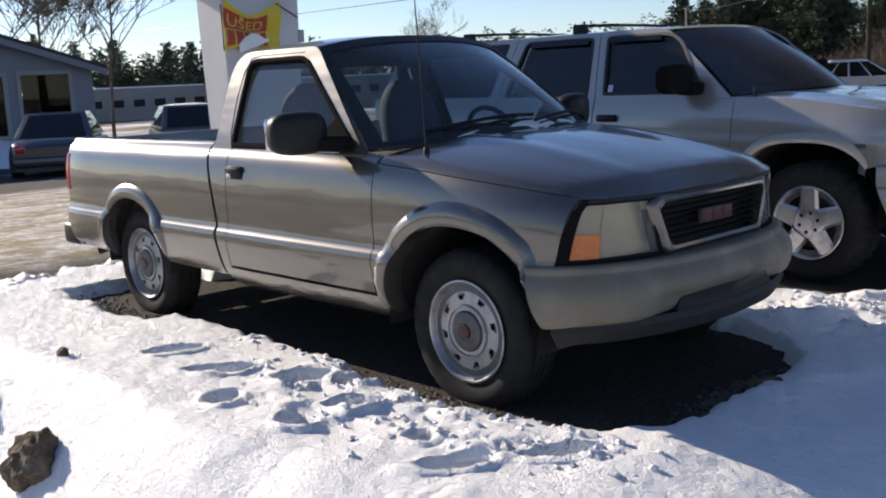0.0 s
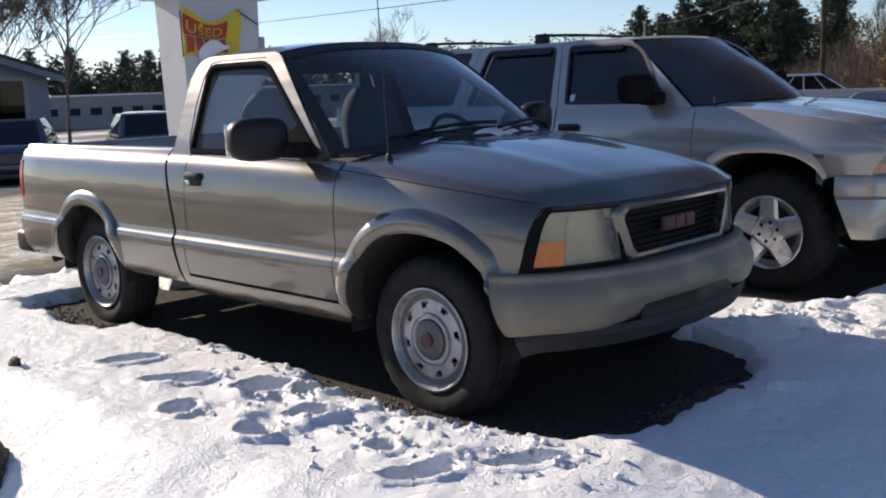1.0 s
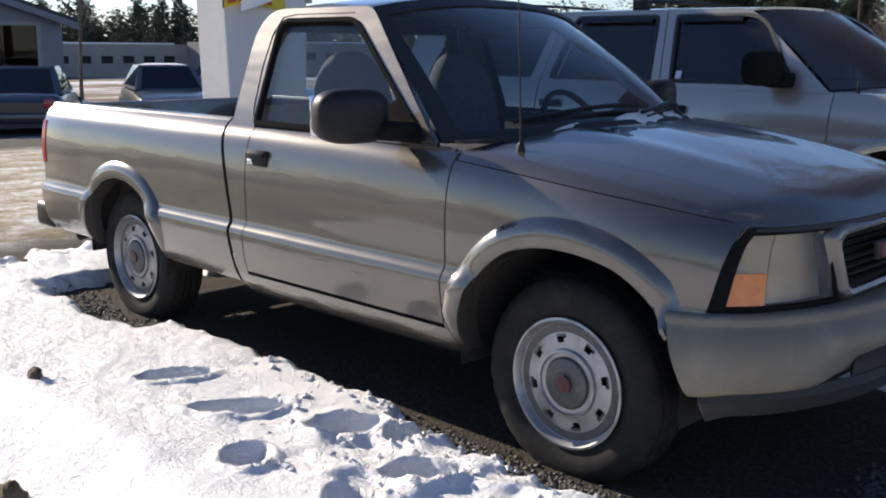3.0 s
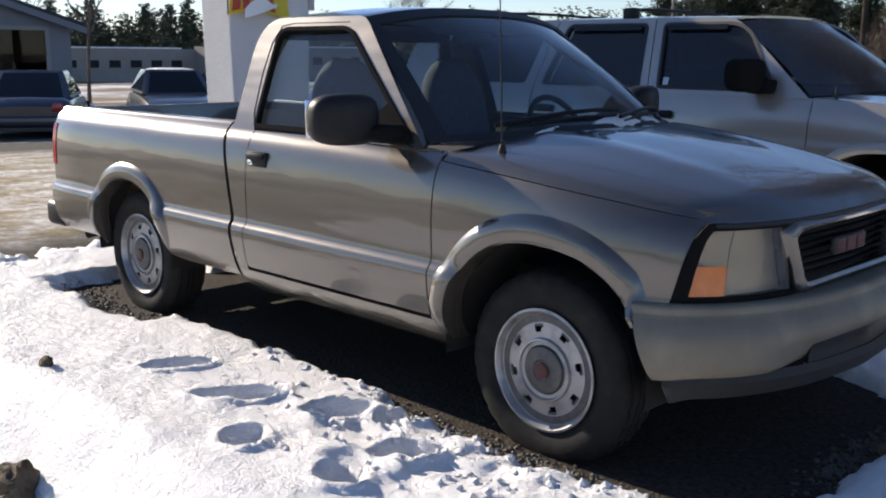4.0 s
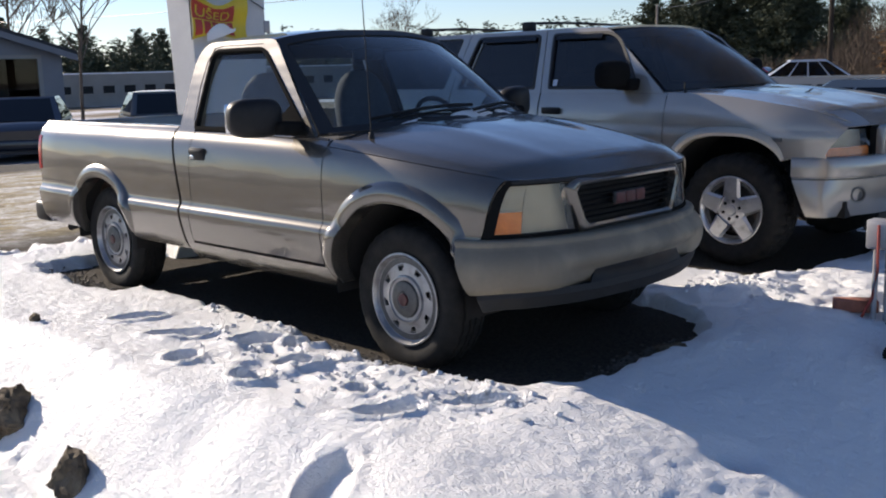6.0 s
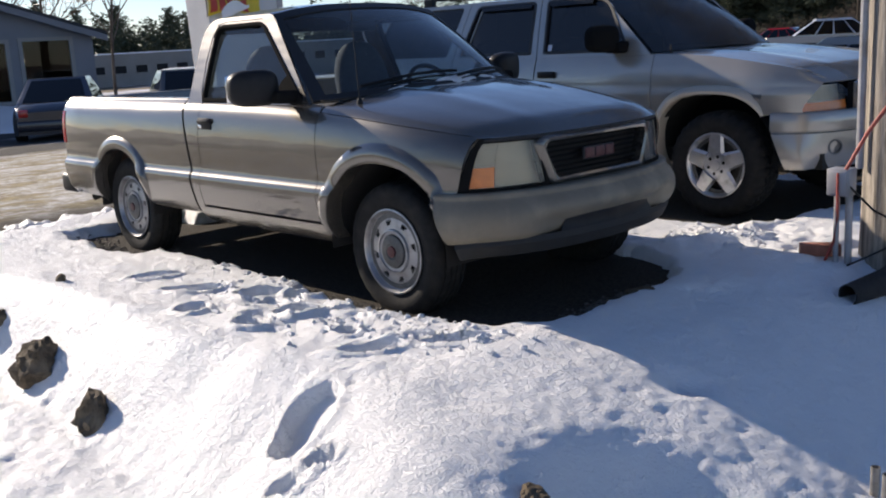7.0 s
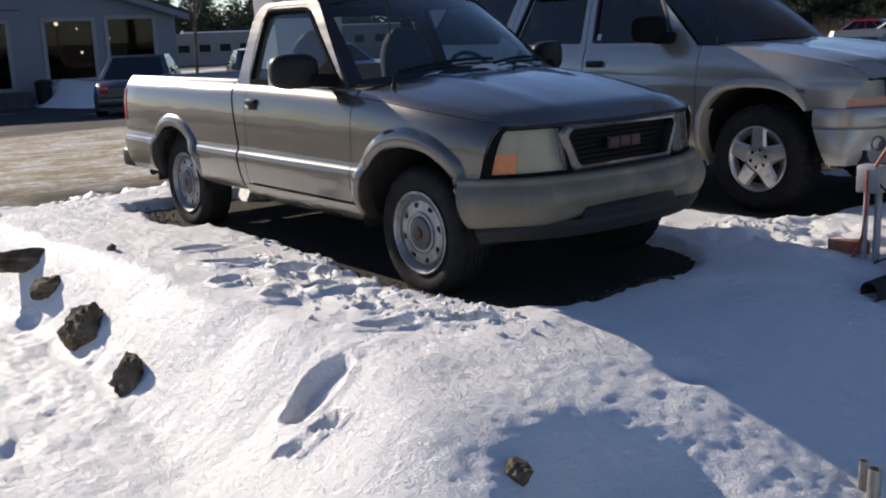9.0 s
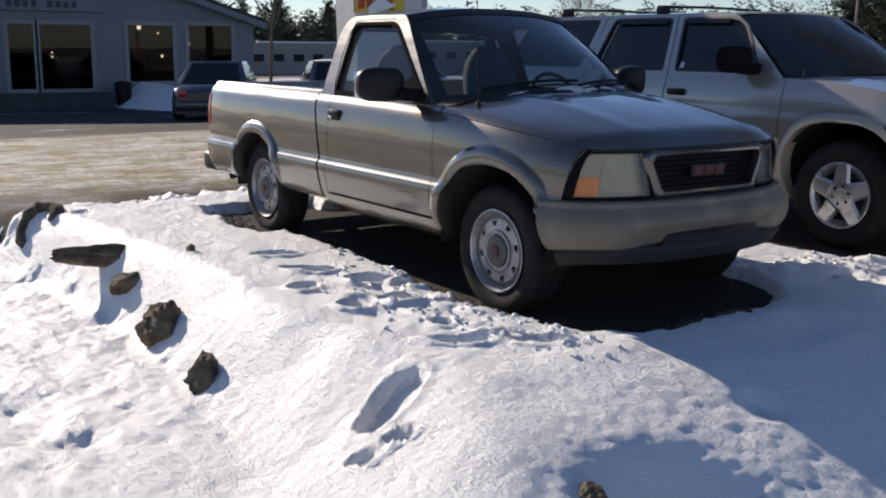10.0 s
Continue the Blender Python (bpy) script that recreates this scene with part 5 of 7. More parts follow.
sp("rear_bumper", rounded_box(-4.0, -3.80, -0.88, 0.88, 0.45, 0.66, 0.05), M_SUVPAINT)
sp("floor_pan", merge(box_geo(-3.8, 0.75, -0.75, 0.75, 0.40, 0.50), box_geo(-0.45, -0.40, -0.80, 0.80, 0.5, 1.10)), M_UNDER, smooth=False)
sp("dashboard", rounded_box(-0.80, -0.40, -0.78, 0.78, 0.9, 1.16, 0.04), M_DASH)
for sy in (-0.4, 0.4):
    se = sp("seat", rounded_box(-1.52, -1.36, sy - 0.25, sy + 0.25, 0.6, 1.30, 0.06), M_SEAT)
    sp("headrest", rounded_box(-1.53, -1.43, sy - 0.13, sy + 0.13, 1.31, 1.48, 0.04), M_SEAT, se)
sp("rear_bench", rounded_box(-2.42, -2.25, -0.65, 0.65, 0.6, 1.30, 0.06), M_SEAT)
sp("roof_lining", grid(frange(-0.95, 0.95, 0.2), frange(0.02, 0.98, 0.1), lambda u, v: (s_roof(u, v)[0], s_roof(u, v)[1], s_roof(u, v)[2] - 0.03)), M_SEAT)
sp("aerial", tube([(-0.33, -0.80, 1.13), (-0.335, -0.80, 1.18), (-0.338, -0.80, 1.225)], [0.016, 0.010, 0.004], 8), M_BLACK)
# roof rack: two cross bars on feet
for bx in (-1.86, -3.0):
    bar = sp("roof_bar", tube([(bx, y, 1.685 + 0.012 * (1 - (y / 0.6) ** 2)) for y in frange(-0.60, 0.60, 0.12)], 0.011, 8), M_BLACK, label="black roof rack cross bar")
    for sy in (-0.575, 0.575):
        sp("bar_foot", rounded_box(bx - 0.055, bx + 0.055, sy - 0.03, sy + 0.03, 1.622, 1.70, 0.016, 2), M_BLACK, bar)
for s_ in (1, -1):
    for k in range(5):
        g_ = rounded_box(-0.93 + 0.055 * k, -0.89 + 0.055 * k, -0.912, -0.896, 0.78, 0.80, 0.003, 2)
        sp("door_badge", g_ if s_ > 0 else mirrored(g_), M_HUBDARK)


# ---- rocks and small things on the bank ----
def ground_at(x, y):
    return float(snow_height(np.array([float(x)]), np.array([float(y)]))[0])


def bare_at(x, y):
    return float(base_height(np.array([float(x)]), np.array([float(y)]))[0])


M_ROCK = material("field_stone", (0.115, 0.086, 0.055), 0.9, 0, 0.55, 14, 0.014, 40, 0, 0.3, (0.17, 0.14, 0.10), (0.5, 0.7), 9)


def rock_geo(at, size, turn, seed):
    rng = random.Random(seed)
    bm = bmesh.new()
    bmesh.ops.create_icosphere(bm, subdivisions=4, radius=1.0)
    planes = []
    for _ in range(9):
        nrm = Vector((rng.uniform(-1, 1), rng.uniform(-1, 1), rng.uniform(-0.6, 1))).normalized()
        planes.append((nrm, rng.uniform(0.55, 0.85)))
    for v in bm.verts:
        p = v.co.copy()
        for nrm, d in planes:
            h = p.dot(nrm) - d
            if h > 0:
                p -= nrm * h * 0.97
        q = p * 3.1 + Vector((seed, seed * 2.3, 0))
        p += p.normalized() * (0.16 * noise.noise(q) + 0.09 * noise.noise(q * 2.7) + 0.05 * noise.noise(q * 6.5))
        v.co = p
    g = bm_geo(bm)
    return moved(g, Matrix.Translation(at) @ Matrix.Rotation(radians(turn), 4, "Z") @ Matrix.Diagonal((*size, 1)))


def rock(x, y, size, turn, seed, lift=0.0, label="rough brown field stone half buried in the snow", name="rock"):
    at = (x, y, ground_at(x, y) + lift)
    ob = part(name, moved(rock_geo((0, 0, 0), size, turn, seed), Matrix.Translation(at)), M_ROCK, None, base=at, sharp=30)
    return tagged(ob, label, "rock", "stones along the bank")


rock(-1.33, -2.03, (0.17, 0.12, 0.15), 30, 3, 0.02, "flat brown field stone poking out of the snow bank")
rock(-0.55, -2.12, (0.15, 0.12, 0.13), -20, 7, -0.01, "blocky brown field stone with snow at its foot")
rock(-2.17, -1.97, (0.15, 0.10, 0.09), 40, 12, 0.0)
rock(-2.56, -1.92, (0.42, 0.085, 0.08), 56, 22, -0.01, "long dark stone lying along the snow bank")
rock(-1.88, -1.66, (0.05, 0.03, 0.035), 10, 31, 0.005, "small dark stone on the snow")
rock(1.93, -1.52, (0.07, 0.04, 0.035), 30, 41, 0.02, "small dark clod on the shaded snow")
rock(1.76, -1.75, (0.06, 0.05, 0.05), 0, 47, 0.01, "small dark clod on the shaded snow")
rock(0.90, 0.06, (0.09, 0.06, 0.035), 20, 51, -0.015, "low dirt clod at the edge of the bare patch")
arc = [(-3.85 + 0.17 * math.cos(radians(a)), -2.08 + 0.13 * math.sin(radians(a)), ground_at(-3.85 + 0.17 * math.cos(radians(a)), -2.08 + 0.13 * math.sin(radians(a))) - 0.005) for a in range(20, 300, 14)]
stump = part("root", tube(arc, [0.03 + 0.035 * math.sin(math.pi * i / (len(arc) - 1)) + 0.008 * math.sin(i * 2.7) for i in range(len(arc))], 10), M_ROCK, None, base=(-3.85, -2.08, ground_at(-3.85, -2.08)))
tagged(stump, "dark curved root lying in the snow", "root")

M_PIPE = material("galvanised_pipe", (0.33, 0.31, 0.28), 0.45, 0.7, 0.25, 30, 0, 1, 0, 0.5, (0.12, 0.09, 0.06), (0.5, 0.75), 12)
for px_, py_, r_, h_ in ((2.37, -0.71, 0.016, 0.10), (2.44, -0.77, 0.022, 0.135)):
    gz = ground_at(px_, py_)
    pp = part("pipe_stub", lathe([(r_ * 0.82, h_ - 0.05), (r_ * 0.82, h_), (r_, h_), (r_, -0.08)], 20, (px_, py_, gz), "z"), M_PIPE, None, base=(px_, py_, gz))
    tagged(pp, "cut galvanised pipe stub standing in the snow", "pipe", "pipe stubs")

# ---- utility pole with its meter box ----
PX, PY = 1.60, 1.335
pz = bare_at(PX, PY)
pole = thing("utility_pole", (PX, PY, pz), "weathered grey wooden utility pole with cracks", "utility pole")
rng = random.Random(5)


def pole_pt(i, z):
    a = 2 * math.pi * i / 64
    r = 0.185 - 0.008 * z + 0.004 * math.sin(9 * a + 0.5 * z) + 0.003 * math.sin(23 * a - 0.3 * z) + (0.02 * math.exp(-z * 5))
    return (PX + r * math.cos(a), PY + r * math.sin(a), pz - 0.1 + z)


part("shaft", grid(range(64), frange(0, 8.6, 0.2), pole_pt, close_u=True), M_WOODPOLE, pole)
M_BOX = material("grey_box_paint", (0.32, 0.32, 0.34), 0.5, 0.3, 0.1, 12, 0, 1, 0, 0.5, (0.2, 0.18, 0.16), (0.5, 0.8), 8)
M_CABLE_RED = material("red_cable", (0.35, 0.06, 0.04), 0.6, 0, 0.2, 20)


def on_pole(name, geo, mat, parent, label=""):
    """Fittings on the pole's near side."""
    return part(name, moved(geo, Matrix.Translation((0.135, -0.135, 0))), mat, parent, label)


mb = on_pole("meter_box", rounded_box(1.225, 1.345, 1.13, 1.22, 0.46, 0.60, 0.008, 2), M_BOX, pole, "small grey electrical box")
on_pole("box_cover", rounded_box(1.235, 1.335, 1.12, 1.132, 0.47, 0.59, 0.005, 2), M_BOX, mb)
on_pole("conduit", tube([(1.262, 1.18, 0.47), (1.26, 1.18, 0.02)], 0.014, 12), M_BOX, pole, "grey conduit")
on_pole("conduit", tube([(1.315, 1.20, 0.47), (1.318, 1.20, 0.02)], 0.018, 12), M_BOX, pole, "grey conduit")
on_pole("riser", tube([(1.31, 1.32, 0.58), (1.315, 1.325, 2.5), (1.33, 1.34, 6.0)], 0.02, 10), M_BOX, pole, "pale grey cable riser")
on_pole("red_cable", tube([(1.29, 1.12, 0.58), (1.295, 1.108, 0.50), (1.29, 1.13, 0.36), (1.262, 1.15, 0.22), (1.20, 1.17, 0.09), (1.16, 1.2, 0.07)], 0.007, 8), M_CABLE_RED, pole)
on_pole("red_cable", tube([(1.33, 1.12, 0.60), (1.40, 1.20, 0.78), (1.50, 1.26, 0.95), (1.60, 1.32, 1.06)], 0.010, 8), M_CABLE_RED, pole)
on_pole("black_cable", tube([(1.335, 1.14, 0.52), (1.42, 1.25, 0.38), (1.50, 1.27, 0.34), (1.58, 1.31, 0.33)], 0.006, 8), M_BLACK, pole)
on_pole("black_cable", tube([(1.33, 1.16, 0.10), (1.40, 1.25, 0.14), (1.50, 1.28, 0.20)], 0.005, 8), M_BLACK, pole)
M_BRICK = material("red_brick", (0.30, 0.115, 0.075), 0.85, 0, 0.3, 25, 0.003, 90)
bk = part("brick", moved(rounded_box(-0.10, 0.10, -0.045, 0.045, -0.03, 0.03, 0.004, 2), Matrix.Translation((1.29, 1.09, ground_at(1.29, 1.09) + 0.02)) @ Matrix.Rotation(radians(35), 4, "Z")), M_BRICK, None, base=(1.29, 1.09, ground_at(1.29, 1.09)))
tagged(bk, "single red brick lying on snow beside the pole", "brick")
hose = part("drain_pipe", merge(tube([(1.72, 1.28, ground_at(1.7, 1.1) + 0.06), (1.70, 0.96, ground_at(1.7, 0.96) + 0.05), (1.64, 0.66, ground_at(1.64, 0.66) + 0.03)], [0.075, 0.065, 0.05], 16, False)), M_RUBBER, None, base=(1.7, 0.95, ground_at(1.7, 0.95)), thick=0.006)
tagged(hose, "black plastic drain pipe half buried beside the pole", "pipe")

# loose crumbs of snow and small stones, past counting
def crumbs(name, count, seed, spots, size, mat, label, category, sink=0.3):
    """Small lumps strewn over soft patches: x, y, reach in x and y."""
    rg = random.Random(seed)
    V, F, picks = [], [], []
    for _ in range(count):
        cx, cy, rx, ry = rg.choice(spots)
        picks.append((cx + rx * rg.gauss(0, 0.55), cy + ry * rg.gauss(0, 0.55), size * rg.uniform(0.35, 1.0) ** 1.6))
    P = np.array(picks)
    tops = np.maximum(snow_height(P[:, 0], P[:, 1]), base_height(P[:, 0], P[:, 1]))
    bare = bare_patch(P[:, 0], P[:, 1])
    for (x, y, r), top, free in zip(picks, tops, bare):
        if mat is not M_SNOW and free < 0.35:
            continue
        z = float(top) + r * (0.5 - sink)
        k = len(V)
        rot = Matrix.Rotation(rg.uniform(0, 6.3), 3, "Z") @ Matrix.Rotation(rg.uniform(-0.6, 0.6), 3, "X")
        for d in ((1, 0, 0), (-1, 0, 0), (0, 1, 0), (0, -1, 0), (0, 0, 1), (0, 0, -1), (0.65, 0.6, 0.4), (-0.6, 0.65, 0.35), (0.55, -0.6, 0.45), (-0.65, -0.55, 0.4)):
            q = rot @ (Vector(d) * r * rg.uniform(0.75, 1.15))
            V.append((x + q.x, y + q.y, z + q.z * 0.8))
        a = k
        F += [(a + 0, a + 2, a + 6), (a + 2, a + 4, a + 6), (a + 4, a + 0, a + 6), (a + 2, a + 1, a + 7), (a + 1, a + 4, a + 7), (a + 4, a + 2, a + 7), (a + 3, a + 0, a + 8), (a + 0, a + 4, a + 8), (a + 4, a + 3, a + 8),
              (a + 1, a + 3, a + 9), (a + 3, a + 4, a + 9), (a + 4, a + 1, a + 9), (a + 2, a + 0, a + 5), (a + 1, a + 2, a + 5), (a + 3, a + 1, a + 5), (a + 0, a + 3, a + 5)]
    ob = part(name, (V, F), mat, None, smooth=mat is M_SNOW)
    return tagged(ob, label, category, kind="stuff")


crumbs("snow_crumbs", 380, 8, [(-0.5, -1.15, 0.45, 0.25), (0.1, -1.2, 0.45, 0.22), (0.7, -1.1, 0.35, 0.15), (0.75, 1.2, 0.3, 0.25), (0.2, -0.93, 0.6, 0.05), (-0.9, -0.88, 0.6, 0.05), (0.55, 1.35, 0.3, 0.3)], 0.022, M_SNOW, "loose crumbs of trodden snow beside the pickup", "snow")
M_PEBBLE = material("wet_pebbles", (0.10, 0.088, 0.072), 0.7, 0, 0.6, 40, 0, 1, 0, 0.4)
crumbs("gravel", 4200, 9, [(-2.2, -0.86, 0.5, 0.08), (-1.3, -0.84, 0.5, 0.07), (-0.5, -0.85, 0.4, 0.06), (0.2, -0.86, 0.3, 0.06), (-3.3, -0.95, 0.35, 0.20), (-2.9, -1.0, 0.3, 0.12), (0.8, 0.0, 0.08, 0.35)], 0.013, M_PEBBLE, "dark wet pebbles along the edge of the bare ground", "gravel")

# snow left on the pickup's cowl
for k, (sx, sy, rx, ry) in enumerate(((-0.265, 0.02, 0.035, 0.15), (-0.30, -0.40, 0.012, 0.07), (-0.285, 0.27, 0.018, 0.07))):
    def clump(u, v, sx=sx, sy=sy, rx=rx, ry=ry, k=k):
        a, r = 2 * math.pi * u / 24, v
        w = 1 + 0.55 * noise.noise(Vector((math.cos(a) * 2.6 + k * 5, math.sin(a) * 2.6, 0)))
        x, y = sx + rx * r * w * math.cos(a), sy + ry * r * w * math.sin(a)
        uu = y / 0.735
        zb = 1.106 - 0.022 * uu * uu + 0.62 * max(0.0, -0.225 - 0.25 * uu * uu - x)
        return (x, y, zb + 0.014 * math.sqrt(max(0, 1 - r * r)) + 0.004 * noise.noise(Vector((x * 30, y * 30, k))))
    sn = part("snow_remnant", grid(range(24), [0.05, 0.3, 0.55, 0.75, 0.9, 1.0], clump, close_u=True), M_SNOW, None, base=(sx, sy, 1.09))
    tagged(sn, "thin remnant of snow on the windshield cowl", "snow", "snow on the cowl")

# ---- sign pylon with the torn banner ----
TX = -5.2
tz = bare_at(TX, 1.85)
M_STUCCO = material("pale_stucco", (0.60, 0.60, 0.60), 0.8, 0, 0.06, 3, 0.003, 40, 0, 0.3, (0.45, 0.44, 0.42), (0.5, 0.8), 1.5)
M_CREAM = material("cream_sign_face", (0.62, 0.58, 0.40), 0.5, 0, 0.05, 3)
pylon = thing("sign_pylon", (TX - 0.2, 1.86, tz), "pale grey stucco sign pylon with a flared top box", "sign")


def pylon_pt(i, z):
    k = z / 2.25
    y0, y1, x0, x1 = 1.51 - 0.075 * k, 2.25 + 0.05 * k, TX - 0.42, TX
    return ((x1, y0, tz + z), (x1, y1, tz + z), (x0, y1, tz + z), (x0, y0, tz + z))[i]


part("column", grid(range(4), frange(0, 2.25, 0.25), pylon_pt, close_u=True), M_STUCCO, pylon, smooth=False, bevel=0.012)
part("ledge", rounded_box(TX - 0.50, TX + 0.06, 1.30, 2.40, tz + 2.18, tz + 2.27, 0.015, 2), M_STUCCO, pylon)
hd = part("sign_box", rounded_box(TX - 0.48, TX + 0.05, 1.26, 2.44, tz + 2.27, tz + 3.2, 0.03, 2), M_CREAM, pylon, "cream plastic sign box")
part("vent", rounded_box(TX + 0.045, TX + 0.056, 1.62, 1.78, tz + 2.34, tz + 2.37, 0.004, 2), M_BLACK, hd)
part("bracket", rounded_box(TX - 0.06, TX + 0.01, 2.27, 2.34, tz + 1.72, tz + 1.84, 0.006, 2), M_BOX, pylon)
part("tie_rope", tube([(TX + 0.03, 1.42, tz + 2.06), (TX + 0.02, 1.43, tz + 1.65)], 0.006, 6), M_BLACK, pylon)
part("tie_rope", tube([(TX + 0.03, 2.02, tz + 2.08), (TX + 0.02, 2.27, tz + 1.95)], 0.006, 6), M_BLACK, pylon)
M_YELLOW = material("yellow_vinyl", (0.68, 0.50, 0.03), 0.45, 0, 0.08, 6)
M_REDINK = material("red_print", (0.48, 0.05, 0.03), 0.5, 0, 0.1, 8)
M_WHITEVINYL = material("white_vinyl", (0.8, 0.8, 0.8), 0.5, 0, 0.04, 6)


def banner_pt(u, v):
    """u across, v from the bottom up; the cloth sags and bellies."""
    y = 1.425 + 0.62 * u + 0.02 * v
    top = 2.10 - 0.16 * math.sin(math.pi * u) ** 1.2 * (1 - 0.4 * u)
    bot = 1.655 + 0.03 * math.sin(5 * u) + 0.03 * u
    z = bot + (top - bot) * v
    x = TX + 0.035 + 0.03 * math.sin(4 * u + 2.2 * v) * (0.3 + 0.7 * math.sin(math.pi * u)) + 0.02 * math.sin(7 * v + 3 * u)
    return (x, y, z + tz)


banner = part("banner", grid(frange(0, 1, 0.04), frange(0, 1, 0.05), banner_pt), M_YELLOW, None, base=(TX, 1.72, tz + 1.6), thick=0.003)
tagged(banner, "torn yellow vinyl banner with red lettering tied to the pylon", "banner")
BASES[banner.name] = Vector((TX, 1.72, tz + 1.6))


def print_on(u0, u1, v0, v1, mat, name, out=0.006):
    g = grid(frange(u0, u1, (u1 - u0) / 4), frange(v0, v1, (v1 - v0) / 3), lambda u, v: (banner_pt(u, v)[0] + out, banner_pt(u, v)[1], banner_pt(u, v)[2]))
    return part(name, g, mat, banner)


def text_on(word, u0, v0, size_u, size_v, mat):
    """A word in the built-in font, bent onto the cloth."""
    cu = bpy.data.curves.new("lettering", "FONT")
    cu.body = word
    tmp = bpy.data.objects.new("lettering", cu)
    scene.collection.objects.link(tmp)
    dg = bpy.context.evaluated_depsgraph_get()
    me = bpy.data.meshes.new_from_object(tmp.evaluated_get(dg))
    bpy.data.objects.remove(tmp)
    xs = [v.co.x for v in me.vertices]
    ys = [v.co.y for v in me.vertices]
    w, h = max(xs) - min(xs), max(ys) - min(ys)
    verts = []
    for v in me.vertices:
        u, k = u0 + size_u * (v.co.x - min(xs)) / w, v0 + size_v * (v.co.y - min(ys)) / h
        p = banner_pt(u, k)
        verts.append((p[0] + 0.011, p[1], p[2]))
    faces = [tuple(p.vertices) for p in me.polygons]
    bpy.data.meshes.remove(me)
    return part("lettering", (verts, faces), mat, banner, "red printed word", smooth=False)


print_on(0.0, 0.76, 0.45, 0.86, M_REDINK, "print_patch", 0.005)
text_on("USED", 0.05, 0.50, 0.62, 0.26, M_YELLOW)
for k in range(5):
    print_on(0.03 + 0.15 * k, 0.15 + 0.15 * k, 0.06, 0.42, M_REDINK, "print_bar")
flap = grid(frange(0, 1, 0.1), frange(0, 1, 0.2), lambda u, v: (TX + 0.075 + 0.03 * math.sin(3 * u), 1.56 + 0.32 * u, tz + 1.63 + 0.10 * u + (0.03 + 0.10 * math.sin(math.pi * min(1, u + 0.15))) * v))
part("torn_flap", flap, M_WHITEVINYL, banner, "white torn flap of the banner", thick=0.003)

# ---- the store ----
BX, BZ = -29.0, bare_at(-28.5, 5.0) - 0.05
store = thing("store_building", (BX - 6, 3.0, BZ), "low pale grey store with large dark shop windows and a gable", "building")
APEX_Y, APEX_Z, EAVE_R, EAVE_Z = 3.0, 4.72, 11.17, 2.20
gable = lambda y: APEX_Z - 0.309 * abs(y - APEX_Y)
# openings: y0, y1, z0, z1
OPEN = [(3.05, 3.90, -0.08, 2.0), (3.98, 5.64, -0.08, 2.0), (6.72, 8.33, 0.12, 2.03), (8.75, 10.41, 0.12, 2.06), (0.2, 2.4, -0.08, 2.0), (-3.4, -1.2, 0.1, 2.0)]


def wall_front():
    ys = sorted({-5.17, 11.17, 3.0} | {v for o in OPEN for v in o[:2]} | set(frange(-5.0, 11.0, 1.0)))
    geos = []
    for a, b in zip(ys, ys[1:]):
        m = (a + b) / 2
        spans = sorted((o[2], o[3]) for o in OPEN if o[0] < m < o[1])
        z = BZ
        for z0, z1 in spans:
            geos.append(box_geo(BX - 0.2, BX, a, b, z, z0))
            z = z1
        t0, t1 = gable(a), gable(b)
        v = [(BX - 0.2, a, z), (BX - 0.2, b, z), (BX - 0.2, b, t1), (BX - 0.2, a, t0), (BX, a, z), (BX, b, z), (BX, b, t1), (BX, a, t0)]
        geos.append((v, [(0, 1, 2, 3), (7, 6, 5, 4), (0, 4, 5, 1), (3, 2, 6, 7), (0, 3, 7, 4), (1, 5, 6, 2)]))
    return merge(*geos)


part("front_wall", wall_front(), M_WHITEWALL, store, smooth=False)
part("side_wall", box_geo(BX - 12, BX - 0.2, EAVE_R - 0.2, EAVE_R, BZ, EAVE_Z), M_WHITEWALL, store, smooth=False)
part("side_wall", box_geo(BX - 12, BX - 0.2, -5.17, -4.97, BZ, EAVE_Z), M_WHITEWALL, store, smooth=False)
part("rear_wall", box_geo(BX - 12.2, BX - 12, -5.17, EAVE_R, BZ, EAVE_Z + 0.4), M_WHITEWALL, store, smooth=False)
# Room surfaces are coloured near-black to stand in for the unlit inside.
M_INSIDE = material("interior_shade", (0.05, 0.042, 0.036), 0.9, 0, 0.4, 1.2)
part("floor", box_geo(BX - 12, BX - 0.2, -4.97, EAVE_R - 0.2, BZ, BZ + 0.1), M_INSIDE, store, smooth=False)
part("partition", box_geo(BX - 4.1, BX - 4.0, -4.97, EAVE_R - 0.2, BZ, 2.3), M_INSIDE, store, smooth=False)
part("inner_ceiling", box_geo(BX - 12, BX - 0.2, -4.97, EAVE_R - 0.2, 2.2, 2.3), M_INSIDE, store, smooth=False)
M_SHINGLE = material("dark_shingles", (0.05, 0.048, 0.047), 0.9, 0, 0.3, 6, 0.01, 12)
